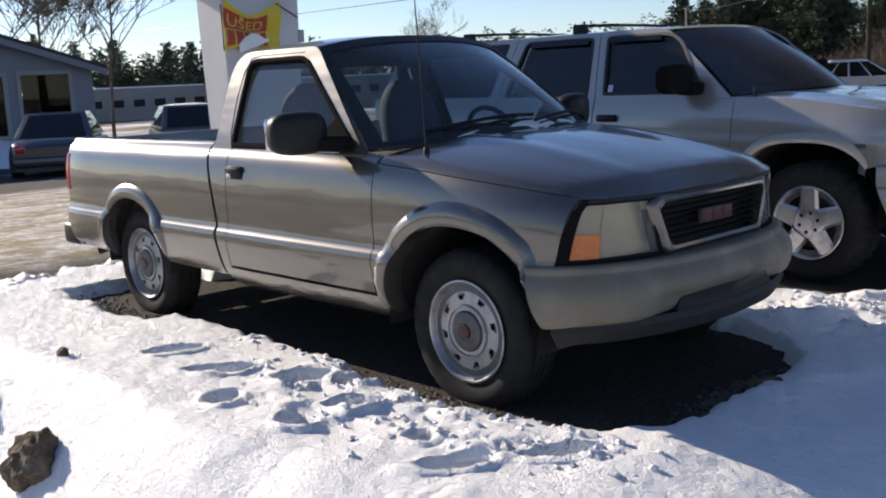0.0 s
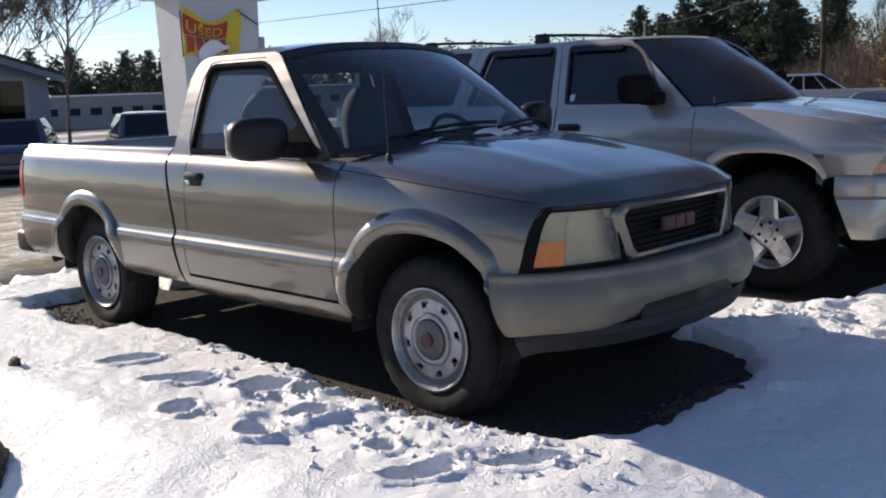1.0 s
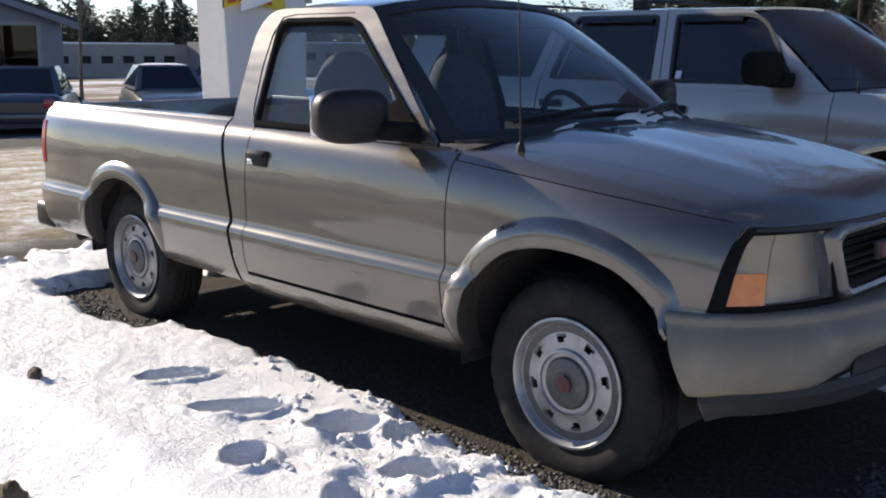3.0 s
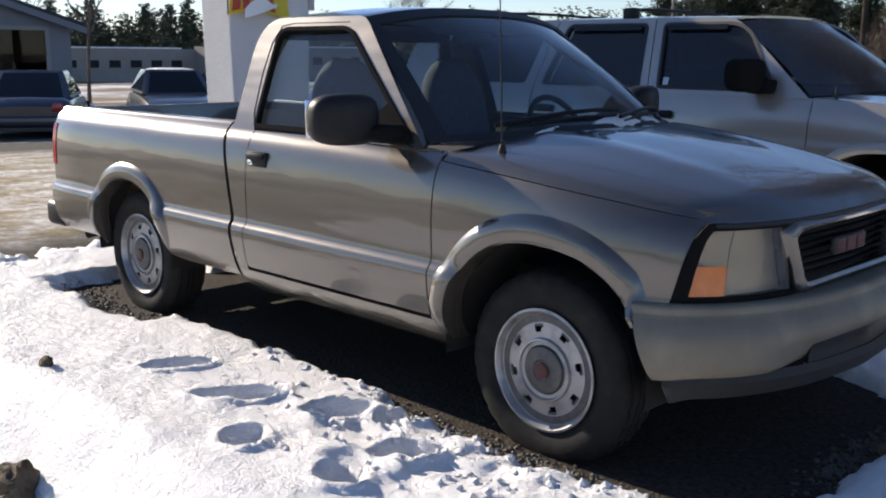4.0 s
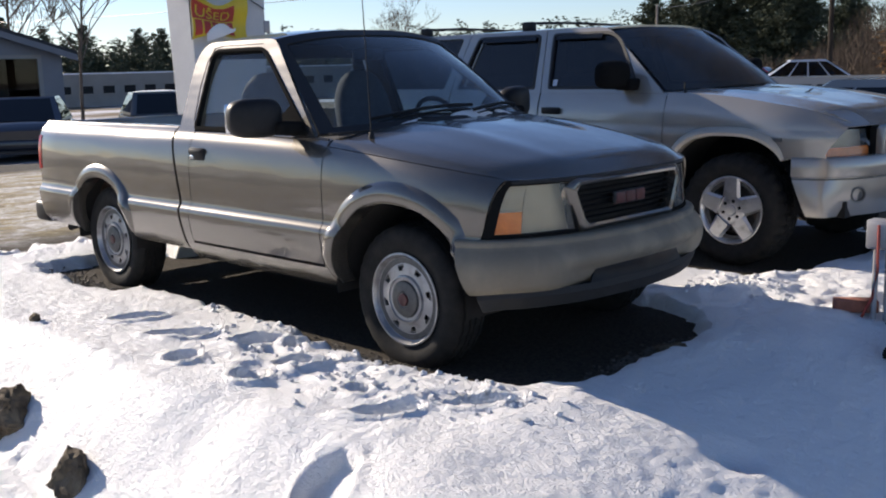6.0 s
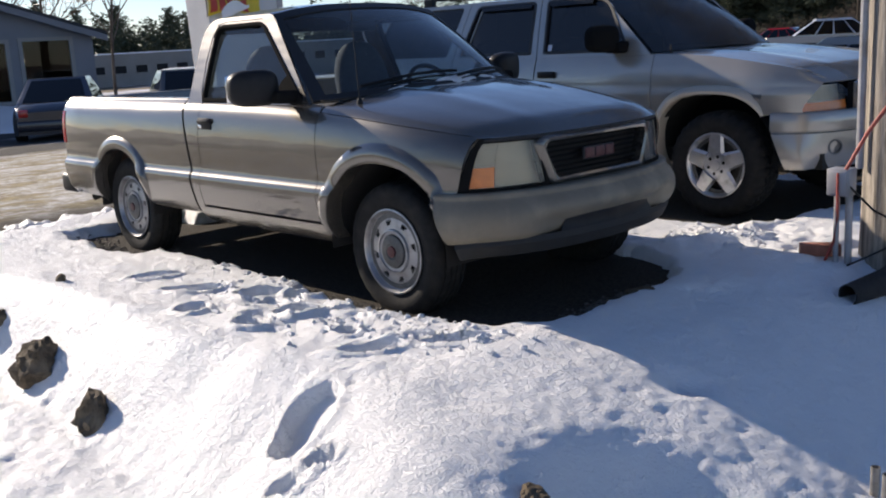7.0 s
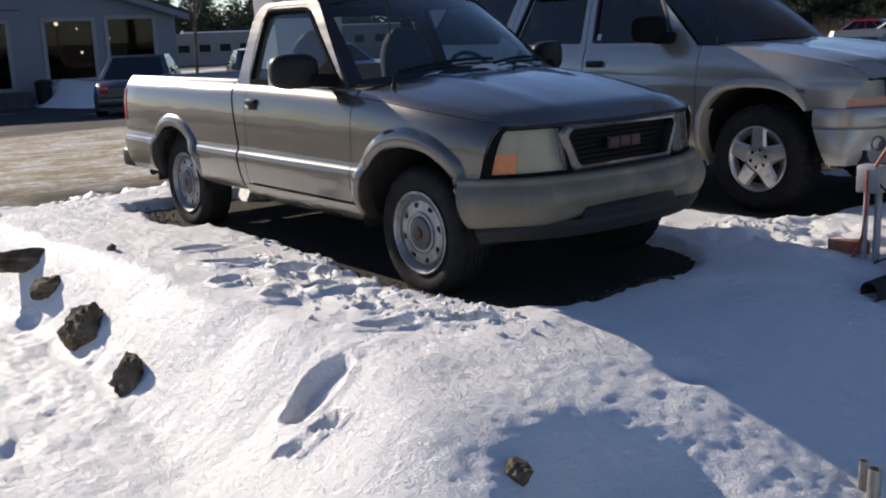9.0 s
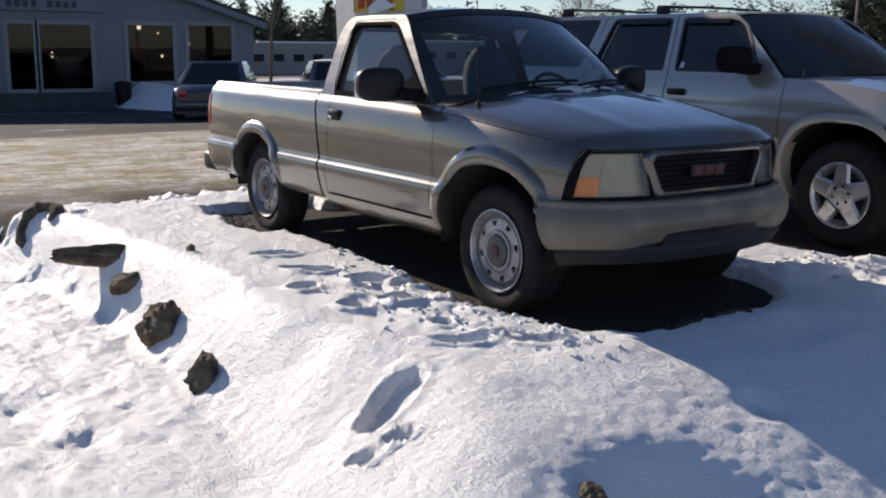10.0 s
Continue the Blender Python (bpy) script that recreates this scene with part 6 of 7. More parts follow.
for sgn in (1, -1):
    e_y = APEX_Y + sgn * 8.55
    v = [(BX + 0.35, APEX_Y, APEX_Z + 0.02), (BX + 0.35, e_y, gable(e_y) + 0.02), (BX - 12.5, e_y, gable(e_y) + 0.02), (BX - 12.5, APEX_Y, APEX_Z + 0.02)]
    v += [(x, y, z + 0.14) for x, y, z in v]
    part("roof_slope", (v, [(0, 1, 2, 3), (7, 6, 5, 4), (0, 4, 5, 1), (1, 5, 6, 2), (2, 6, 7, 3), (3, 7, 4, 0)]), M_SHINGLE, store, "dark shingled roof slope", smooth=False)
    part("bargeboard", ([(BX + 0.352, APEX_Y, APEX_Z - 0.16), (BX + 0.352, e_y, gable(e_y) - 0.16), (BX + 0.352, e_y, gable(e_y) + 0.04), (BX + 0.352, APEX_Y, APEX_Z + 0.04),
                         (BX + 0.38, APEX_Y, APEX_Z - 0.16), (BX + 0.38, e_y, gable(e_y) - 0.16), (BX + 0.38, e_y, gable(e_y) + 0.04), (BX + 0.38, APEX_Y, APEX_Z + 0.04)],
                        [(0, 1, 2, 3), (7, 6, 5, 4), (0, 4, 5, 1), (1, 5, 6, 2), (2, 6, 7, 3), (3, 7, 4, 0)]), M_WHITEWALL, store, smooth=False)
M_FRAME = material("white_frame", (0.27, 0.255, 0.235), 0.5, 0, 0.05, 4)
M_SHOPGLASS = glass_material("shop_glass", (0.30, 0.29, 0.27), 0.0, 0.0, 0.022)
for k, (y0, y1, z0, z1) in enumerate(OPEN):
    wd = part("door" if k == 0 else "window", merge(box_geo(BX - 0.05, BX + 0.03, y0 - 0.07, y0 + 0.06, z0 - 0.05, z1 + 0.07), box_geo(BX - 0.05, BX + 0.03, y1 - 0.06, y1 + 0.07, z0 - 0.05, z1 + 0.07),
                                         box_geo(BX - 0.05, BX + 0.03, y0 + 0.06, y1 - 0.06, z1 - 0.05, z1 + 0.07), box_geo(BX - 0.05, BX + 0.05, y0 + 0.06, y1 - 0.06, z0 - 0.07, z0 + 0.05)), M_FRAME, store, smooth=False)
    g = part("pane", box_geo(BX - 0.03, BX - 0.02, y0 + 0.06, y1 - 0.06, z0 + 0.05, z1 - 0.05), M_SHOPGLASS, wd, smooth=False)
    g.visible_shadow = False
# fascia with the unreadable lettering
part("fascia", box_geo(BX, BX + 0.12, -5.0, 6.04, 2.36, 3.05), M_WHITEWALL, store, smooth=False)
for k in range(14):
    yk = 1.9 + 0.24 * k
    if k in (4, 9):
        continue
    part("sign_bar", box_geo(BX + 0.12, BX + 0.14, yk, yk + 0.15, 2.46, 2.66), M_DASH, store, smooth=False)
M_SKIRT = material("dark_foundation", (0.07, 0.065, 0.065), 0.9, 0, 0.3, 3)
part("foundation", box_geo(BX, BX + 0.9, -5.1, 5.9, BZ, -0.14), M_SKIRT, store, smooth=False)
M_LAMP = bpy.data.materials.new("lamp_glow")
M_LAMP.use_nodes = True
M_LAMP.node_tree.nodes["Principled BSDF"].inputs["Emission Color"].default_value = (1.0, 0.88, 0.7, 1)
M_LAMP.node_tree.nodes["Principled BSDF"].inputs["Emission Strength"].default_value = 9.0
for yk, zk, rk in ((7.45, 1.92, 0.07), (8.1, 1.75, 0.03), (8.2, 0.98, 0.045), (9.15, 1.42, 0.05), (8.95, 1.12, 0.03), (4.6, 0.95, 0.03), (4.6, 1.08, 0.025)):
    lamp = thing("hanging_lamp", (BX - 0.9, yk, zk), "small lit lamp hanging inside the shop window", "lamp", "shop lamps")
    part("bulb", lathe([(0.0, -rk), (rk * 0.7, -rk * 0.7), (rk, 0), (rk * 0.7, rk * 0.7), (0.0, rk)], 12, (BX - 0.9, yk, zk), "z"), M_LAMP, lamp)
    part("cord", tube([(BX - 0.9, yk, zk + rk), (BX - 0.9, yk, 2.2)], 0.008, 6), M_BLACK, lamp)
M_COUNTER = material("pale_counter", (0.42, 0.41, 0.40), 0.7, 0, 0.1, 3)
cn = part("display_counter", rounded_box(BX - 1.4, BX - 0.8, 4.75, 5.5, BZ + 0.1, 0.95, 0.02, 2), M_COUNTER, None, base=(BX - 1.1, 5.1, BZ))
tagged(cn, "pale display counter inside the shop", "counter")
bd = part("leaning_board", moved(box_geo(-0.03, 0.03, -0.035, 0.035, 0, 2.15), Matrix.Translation((BX - 0.6, 7.75, BZ + 0.1)) @ Matrix.Rotation(radians(12), 4, "X")), M_FRAME, None, base=(BX - 0.6, 7.75, BZ + 0.1))
tagged(bd, "pale board leaning inside the shop window", "board")
bn = part("trash_bin", lathe([(0.0, 0.0), (0.22, 0.0), (0.26, 0.6), (0.28, 0.62), (0.28, 0.68), (0.2, 0.74), (0.0, 0.76)], 20, (BX + 0.6, 6.35, BZ + 0.15), "z"), M_BLACK, None, base=(BX + 0.6, 6.35, BZ + 0.1))
tagged(bn, "black plastic trash bin against the store wall", "bin")


def drift(u, v):
    y = 6.0 + 5.6 * u
    x = BX + 0.02 + (5.5 + 0.8 * math.sin(5 * u)) * v
    e = (1 - v) ** 1.5 * (0.75 + 0.1 * math.sin(9 * u)) + 0.10 * math.sin(math.pi * min(1, max(0, v))) 
    side = min(1.0, 5 * u, 5 * (1 - u) + 0.2)
    return (x, y, bare_at(x, y) - 0.03 + e * side + 0.03 * noise.noise(Vector((x * 1.5, y * 1.5, 0))) * side)


sd = part("snow_drift", grid(frange(0, 1, 0.03), frange(0, 1, 0.04), drift), M_SNOW, None, base=(BX + 2, 8.5, BZ))
tagged(sd, "shaded snow piled against the store front", "snow", kind="structure")


# ---- parked cars farther off ----
M_CARGLASS = glass_material("car_glass", (0.10, 0.11, 0.12))
M_WHITELENS = material("white_lens", (0.6, 0.6, 0.6), 0.2, 0.2, 0.1, 10)


def parked_car(at, turn, length, width, height, paint, label, wagon=False, roof_snow=False):
    """A plain saloon or estate: body, cabin, panes, wheels, lamps. It looks along its own +x."""
    gz = bare_at(at[0], at[1])
    car = thing("parked_car", (at[0], at[1], gz), label, "car", "cars parked farther off")
    M = Matrix.Translation((at[0], at[1], gz)) @ Matrix.Rotation(radians(turn), 4, "Z")
    L, W, H = length / 2, width / 2, height
    hood = smooth_table([(-L, H * 0.50), (-L + 0.1, H * 0.60), (-L * 0.55, H * 0.63), (0, H * 0.62), (L * 0.45, H * 0.60), (L * 0.85, H * 0.50), (L, H * 0.38)])
    wide = smooth_table([(-L, W * 0.80), (-L + 0.25, W * 0.95), (0, W), (L - 0.35, W * 0.94), (L, W * 0.72)])
    ring = [(1.0, 0.18), (1.0, 0.32), (1.02, 0.55), (0.98, 0.80), (0.93, 0.93), (0.80, 1.0), (0.4, 1.02), (0, 1.03)]

    def body_pt(i, x):
        k = i if i < 8 else 14 - i
        sgn = -1 if i < 8 else 1
        f, zf = ring[k]
        z0, z1 = H * 0.14, hood(x)
        return (x, sgn * f * wide(x), z0 + (z1 - z0) * (zf - 0.18) / 0.85 if zf > 0.18 else z0)
    xs = frange(-L, L, length / 24)
    bg = grid(range(15), xs, body_pt)
    bg = bg[0], bg[1] + [tuple(range(14, -1, -1)), tuple(range(len(bg[0]) - 15, len(bg[0])))]
    body = part("body", moved(bg, M), paint, car)
    r0, r1 = (-L + 0.12, L * 0.05) if wagon else (-L * 0.42, L * 0.02)
    b0, b1 = (-L + 0.02, L * 0.42) if wagon else (-L * 0.80, L * 0.40)

    def cab_pt(i, k):
        a0, a1 = b0 + (r0 - b0) * k, b1 + (r1 - b1) * k
        f = (0.0, 0.03, 0.28, 0.5, 0.75, 0.97, 1.0, 1.0, 0.97, 0.75, 0.5, 0.28, 0.03, 0.0)[i]
        w = W * (0.90 - 0.22 * k) * (0.90 if i in (0, 6, 7, 13) else 1)
        return (a0 + (a1 - a0) * f, (-1 if i < 7 else 1) * w, H * 0.60 + (H * 0.39) * k)
    ks = [0, 0.5, 0.9, 1.0]
    cg = grid(range(14), ks, cab_pt, close_u=True)
    top = [k for k in range(14 * 3, 14 * 4)]
    part("cabin", moved((cg[0], cg[1] + [tuple(top[::-1])]), M), paint, car)

    def strip(pick, k0=0.12, k1=0.88, out=0.006):
        v = []
        for k in (k0, k1):
            for i in pick:
                p = Vector(cab_pt(i, k))
                p.y += math.copysign(out, p.y)
                v.append(tuple(p))
        n = len(pick)
        return v, [(j, j + 1, n + j + 1, n + j) for j in range(n - 1)]
    for pick in ((1, 2), (2, 3), (3, 4), (4, 5), (12, 11), (11, 10), (10, 9), (9, 8)):
        if not wagon and pick in ((1, 2), (12, 11)):
            pass
        v, f = strip(pick)
        v = [v[0], v[1], v[2], v[3]]
        m0, m1 = (Vector(v[0]) * 0.95 + Vector(v[1]) * 0.05), (Vector(v[1]) * 0.95 + Vector(v[0]) * 0.05)
        m2, m3 = (Vector(v[2]) * 0.95 + Vector(v[3]) * 0.05), (Vector(v[3]) * 0.95 + Vector(v[2]) * 0.05)
        part("side_window", moved(([tuple(m0), tuple(m1), tuple(m2), tuple(m3)], [(0, 1, 3, 2)]), M), M_CARGLASS, car, thick=0.006)
    for e, sx in ((6, 0.012), (0, -0.012)):
        pts = []
        for k in (0.08, 0.92):
            for i in ((6, 7) if e == 6 else (0, 13)):
                p = Vector(cab_pt(i, k))
                pts.append((p.x + sx, p.y * 0.93, p.z))
        part("windscreen" if e == 6 else "rear_window", moved((pts, [(0, 1, 3, 2)]), M), M_CARGLASS, car, thick=0.006)
    for wx in (-L * 0.62, L * 0.62):
        for sg in (-1, 1):
            c = M @ Vector((wx, sg * (W - 0.08), 0.31))
            rot = Matrix.Translation(c) @ Matrix.Rotation(radians(turn), 4, "Z")
            wl = part("wheel", moved(lathe([(0.19, -0.1 * sg), (0.30, -0.1 * sg), (0.315, -0.06 * sg), (0.315, 0.07 * sg), (0.29, 0.1 * sg), (0.20, 0.1 * sg)], 28), rot), M_TYRE, car)
            part("rim", moved(lathe([(0.20, 0.1 * sg), (0.19, 0.085 * sg), (0.10, 0.08 * sg), (0.0, 0.095 * sg)], 24), rot), M_RIM, wl)
    for sg in (-1, 1):
        part("headlamp", moved(rounded_box(L - 0.10, L - 0.01, sg * W * 0.62 - 0.14, sg * W * 0.62 + 0.14, H * 0.36, H * 0.45, 0.02, 2), M), M_WHITELENS, car)
        part("tail_lamp", moved(rounded_box(-L - 0.01, -L + 0.06, sg * W * 0.66 - 0.10, sg * W * 0.66 + 0.10, H * 0.42, H * 0.54, 0.02, 2), M), M_TAIL, car)
    part("bumper", moved(rounded_box(L - 0.12, L + 0.06, -W * 0.75, W * 0.75, H * 0.17, H * 0.30, 0.04), M), paint, car)
    part("rear_bumper", moved(rounded_box(-L - 0.06, -L + 0.12, -W * 0.82, W * 0.82, H * 0.2, H * 0.36, 0.04), M), paint, car)
    if roof_snow:
        def sn(u, v):
            x, y = r0 + 0.05 + (r1 - r0 - 0.1) * u, W * 0.60 * (2 * v - 1)
            return (x, y, H * 0.99 + 0.035 * (1 - (2 * v - 1) ** 4) * (1 - (2 * u - 1) ** 4) + 0.004)
        rs = part("roof_snow", moved(grid(frange(0, 1, 0.1), frange(0, 1, 0.1), sn), M), M_SNOW, car, "thin layer of snow on the roof")
    return car


M_DARKBLUE = material("dark_blue_paint", (0.018, 0.020, 0.032), 0.3, 0.2, 0.1, 3, 0, 1, 0.8)
M_DARKGREEN = material("dark_green_paint", (0.02, 0.024, 0.022), 0.3, 0.2, 0.1, 3, 0, 1, 0.8)
M_CHAMPAGNE = material("champagne_paint", (0.30, 0.29, 0.26), 0.35, 0.5, 0.05, 3, 0, 1, 0.7)
M_BLUEGREY = material("blue_grey_paint", (0.07, 0.10, 0.14), 0.3, 0.4, 0.05, 3, 0, 1, 0.8)
M_WHITECAR = material("white_car_paint", (0.68, 0.70, 0.74), 0.35, 0, 0.03, 3, 0, 1, 0.6)
parked_car((-19.6, 6.0), 150, 4.6, 1.8, 1.36, M_DARKBLUE, "dark blue saloon car parked in the shade of the store")
parked_car((-19.0, 8.9), -22, 4.3, 1.75, 1.34, M_DARKGREEN, "dark green saloon car with a thin layer of roof snow", False, True)
parked_car((-21.5, 12.8), 10, 4.5, 1.8, 1.45, M_WHITECAR, "white saloon car parked behind the lot")
parked_car((-0.3, 8.1), 8, 4.7, 1.85, 1.58, M_CHAMPAGNE, "champagne estate car beyond the sport utility vehicle", True)
parked_car((0.4, 5.5), 4, 4.6, 1.8, 1.38, M_BLUEGREY, "blue-grey saloon car parked beyond the sport utility vehicle")
parked_car((-10.5, 27.0), 30, 4.5, 1.8, 1.45, M_WHITECAR, "white saloon car far across the field")
parked_car((-19.0, 40.0), 10, 4.4, 1.8, 1.40, M_TAIL, "red car far across the field")


# ---- distance: low building, woods, trees, poles and wires ----
M_BLOCK = material("beige_block_wall", (0.30, 0.275, 0.245), 0.85, 0, 0.08, 0.6)
FBX = -115.0
fz = bare_at(FBX, 60)
far_b = thing("warehouse", (FBX - 6, 68, fz), "long low beige warehouse with a row of small windows", "building")
part("wall", box_geo(FBX - 12, FBX, 42, 100, fz, fz + 3.95), M_BLOCK, far_b, smooth=False)
part("bay", box_geo(FBX, FBX + 5, 68, 100, fz, fz + 4.3), M_BLOCK, far_b, smooth=False)
part("parapet_snow", merge(box_geo(FBX - 0.5, FBX + 0.15, 51, 66, fz + 3.95, fz + 4.12), box_geo(FBX + 4.4, FBX + 5.15, 70, 96, fz + 4.3, fz + 4.48)), M_SNOW, far_b, smooth=False)
for k in range(8):
    y0 = 44.6 + 2.85 * k
    w = part("window", box_geo(FBX - 0.1, FBX + 0.05, y0, y0 + 1.5, fz + 1.6, fz + 2.5), M_BLACK, far_b, smooth=False)
    part("sill", box_geo(FBX, FBX + 0.15, y0 - 0.1, y0 + 1.6, fz + 1.5, fz + 1.6), M_BLOCK, w, smooth=False)
for k in range(7):
    y0 = 70 + 3.4 * k
    part("window", box_geo(FBX + 4.9, FBX + 5.05, y0, y0 + 1.6, fz + 2.0, fz + 3.0), M_BLACK, far_b, smooth=False)
part("window", box_geo(FBX - 0.1, FBX + 0.05, 45, 47, fz + 0.2, fz + 1.0), M_BLACK, far_b, smooth=False)

def bark_material(name, light, dark):
    """Bark furrowed along the trunk."""
    m = material(name, light, 0.95, 0, 0.3, 6, 0, 1, 0, 0.15)
    n, l, b = nodes_of(m)
    tc, mp, nz, ramp, bp = n.new("ShaderNodeTexCoord"), n.new("ShaderNodeMapping"), n.new("ShaderNodeTexNoise"), n.new("ShaderNodeValToRGB"), n.new("ShaderNodeBump")
    mp.inputs["Scale"].default_value = (9, 9, 1.4)
    nz.inputs["Scale"].default_value, nz.inputs["Detail"].default_value, nz.inputs["Roughness"].default_value = 1.0, 8, 0.75
    l.new(tc.outputs["Object"], mp.inputs["Vector"])
    l.new(mp.outputs["Vector"], nz.inputs["Vector"])
    e = ramp.color_ramp.elements
    e[0].position, e[0].color = 0.40, (*dark, 1)
    e[1].position, e[1].color = 0.62, (*light, 1)
    l.new(nz.outputs["Fac"], ramp.inputs["Fac"])
    l.new(ramp.outputs["Color"], b.inputs["Base Color"])
    bp.inputs["Distance"].default_value = 0.05
    l.new(nz.outputs["Fac"], bp.inputs["Height"])
    l.new(bp.outputs["Normal"], b.inputs["Normal"])
    return m


M_BARK = bark_material("grey_bark", (0.22, 0.185, 0.155), (0.09, 0.075, 0.062))
M_OAKBARK = bark_material("oak_bark", (0.10, 0.082, 0.066), (0.022, 0.018, 0.015))
M_DARKBARK = bark_material("dark_bark", (0.07, 0.056, 0.045), (0.02, 0.016, 0.013))
M_NEEDLE = material("pine_needles", (0.080, 0.093, 0.060), 0.85, 0, 0.45, 0.8, 0, 1, 0, 0.2)
M_BRUSH = material("bare_brush", (0.092, 0.072, 0.056), 0.95, 0, 0.4, 0.7, 0, 1, 0, 0.1)
M_OAKLEAF = material("dry_oak_leaves", (0.26, 0.16, 0.075), 0.8, 0, 0.5, 3, 0, 1, 0, 0.2)


def needle_clump(rng, c, size, V, F):
    """A ragged spray of a few crossing blades."""
    for _ in range(3):
        d = Vector((rng.uniform(-1, 1), rng.uniform(-1, 1), rng.uniform(-0.35, 0.45))).normalized()
        e = d.cross(Vector((rng.uniform(-1, 1), rng.uniform(-1, 1), rng.uniform(-1, 1)))).normalized()
        k = len(V)
        V += [tuple(c - d * size * 0.6), tuple(c + e * size * 0.24), tuple(c + d * size), tuple(c - e * size * 0.24)]
        F.append((k, k + 1, k + 2, k + 3))


def pine_geo(rng, h, spread, bare=0.25, dense=1.0):
    """Whorls of drooping boughs, each a fan of ragged needle sprays."""
    V, F = [], []
    z = h * bare
    while z < h * 0.99:
        f = (z - h * bare) / (h * (1 - bare))
        reach = spread * (1 - f) ** 0.5 * (0.6 + 0.65 * rng.random()) + 0.25
        for i in range(max(4, int(12 * dense * (1 - 0.4 * f)))):
            a = rng.uniform(0, 2 * math.pi)
            rr = reach * rng.uniform(0.45, 1.2)
            m = max(2, int(rr / 0.26))
            lift = rng.uniform(-0.1, 0.35)
            for j in range(m):
                t = (j + 1) / m
                w = 0.22 * rr * math.sin(math.pi * min(1, 0.25 + 0.7 * t))
                for _ in range(3):
                    o = rng.uniform(-w, w)
                    c = Vector((rr * t * math.cos(a) - o * math.sin(a), rr * t * math.sin(a) + o * math.cos(a), z + lift * rr * t * t - 0.1 * rr + rng.uniform(-0.45, 0.35)))
                    needle_clump(rng, c, rng.uniform(0.22, 0.46), V, F)
        z += h * 0.042 * rng.uniform(0.7, 1.3)
    return V, F


def branch(rng, p, d, length, r, depth, V, F, twig_r=0.006):
    """A limb that bends and forks."""
    pts, rs = [p], [r]
    q, dd = p.copy(), d.copy()
    steps = 4 if depth > 1 else 3
    for i in range(steps):
        dd = (dd + Vector((rng.uniform(-1, 1), rng.uniform(-1, 1), rng.uniform(-0.5, 0.9))) * 0.16).normalized()
        q = q + dd * length / steps
        pts.append(q.copy())
        rs.append(max(twig_r, r * (1 - 0.55 * (i + 1) / steps)))
    g = tube(pts, rs, 6 if depth > 2 else 4 if depth > 1 else 3, False)
    k = len(V)
    V += g[0]
    F += [tuple(i + k for i in f) for f in g[1]]
    if depth == 0:
        return
    n = rng.randint(3, 5) if depth > 2 else rng.randint(4, 6)
    for i in range(n):
        t = rng.uniform(0.35, 1.0) if i else 1.0
        j = min(steps - 1, int(t * steps))
        at = pts[j].lerp(pts[j + 1], t * steps - j)
        side = Vector((rng.uniform(-1, 1), rng.uniform(-1, 1), rng.uniform(-0.2, 0.8))).normalized()
        nd = (dd * 0.75 + side * 0.75).normalized()
        branch(rng, at, nd, length * rng.uniform(0.5, 0.75), max(twig_r, rs[j + 1] * 0.72), depth - 1, V, F, twig_r)


def bare_tree(at, h, seed, label, lean=(0, 0), trunk_r=0.22, depth=5, bark=None, leaves=None, twig=0.0011, stem=0.5):
    gz = bare_at(at[0], at[1]) - 0.1
    rng_ = random.Random(seed)
    tree = thing("tree", (at[0], at[1], gz), label, "tree")
    base = Vector((at[0], at[1], gz))
    pts = [base + Vector((lean[0] * t * t, lean[1] * t * t, h * stem * t)) + Vector((rng_.uniform(-1, 1), rng_.uniform(-1, 1), 0)) * 0.08 * t for t in (0, 0.2, 0.4, 0.6, 0.8, 1.0)]
    part("trunk", tube(pts, [trunk_r * (1.25, 1.0, 0.9, 0.8, 0.7, 0.6)[i] for i in range(6)], 12, False), bark or M_BARK, tree)
    V, F = [], []
    for i in range(9):
        t = 0.45 + 0.55 * i / 8
        j = min(4, int(t * 5))
        p = pts[j].lerp(pts[j + 1], t * 5 - j)
        a = i * 2.4 + rng_.uniform(-0.4, 0.4)
        d = Vector((math.cos(a), math.sin(a), (0.75 + 0.5 * t) * (1.0 if stem > 0.45 else 0.8))).normalized()
        branch(rng_, p, d, h * rng_.uniform(0.26, 0.38), trunk_r * (0.48 if stem > 0.45 else 0.28), depth - 1, V, F, h * twig)
    branch(rng_, pts[-1], Vector((0.05, 0.05, 1)).normalized(), h * 0.36, trunk_r * 0.55, depth, V, F, h * twig)
    part("crown", (V, F), M_BARK if leaves and h > 8 else bark or M_BARK, tree, "bare branching crown")
    if leaves:
        LV, LF = [], []
        tips = [Vector(v) for v in V[::7]]
        for _ in range(leaves):
            c = rng_.choice(tips)
            if c.z > gz + h * (0.52 if h > 8 else 0.95):
                continue
            c = c + Vector((rng_.uniform(-1, 1), rng_.uniform(-1, 1), rng_.uniform(-1, 0.6))) * 0.35
            needle_clump(rng_, c, rng_.uniform(0.05, 0.11), LV, LF)
        part("leaves", (LV, LF), M_OAKLEAF, tree, "dry brown leaves still hanging")
    return tree


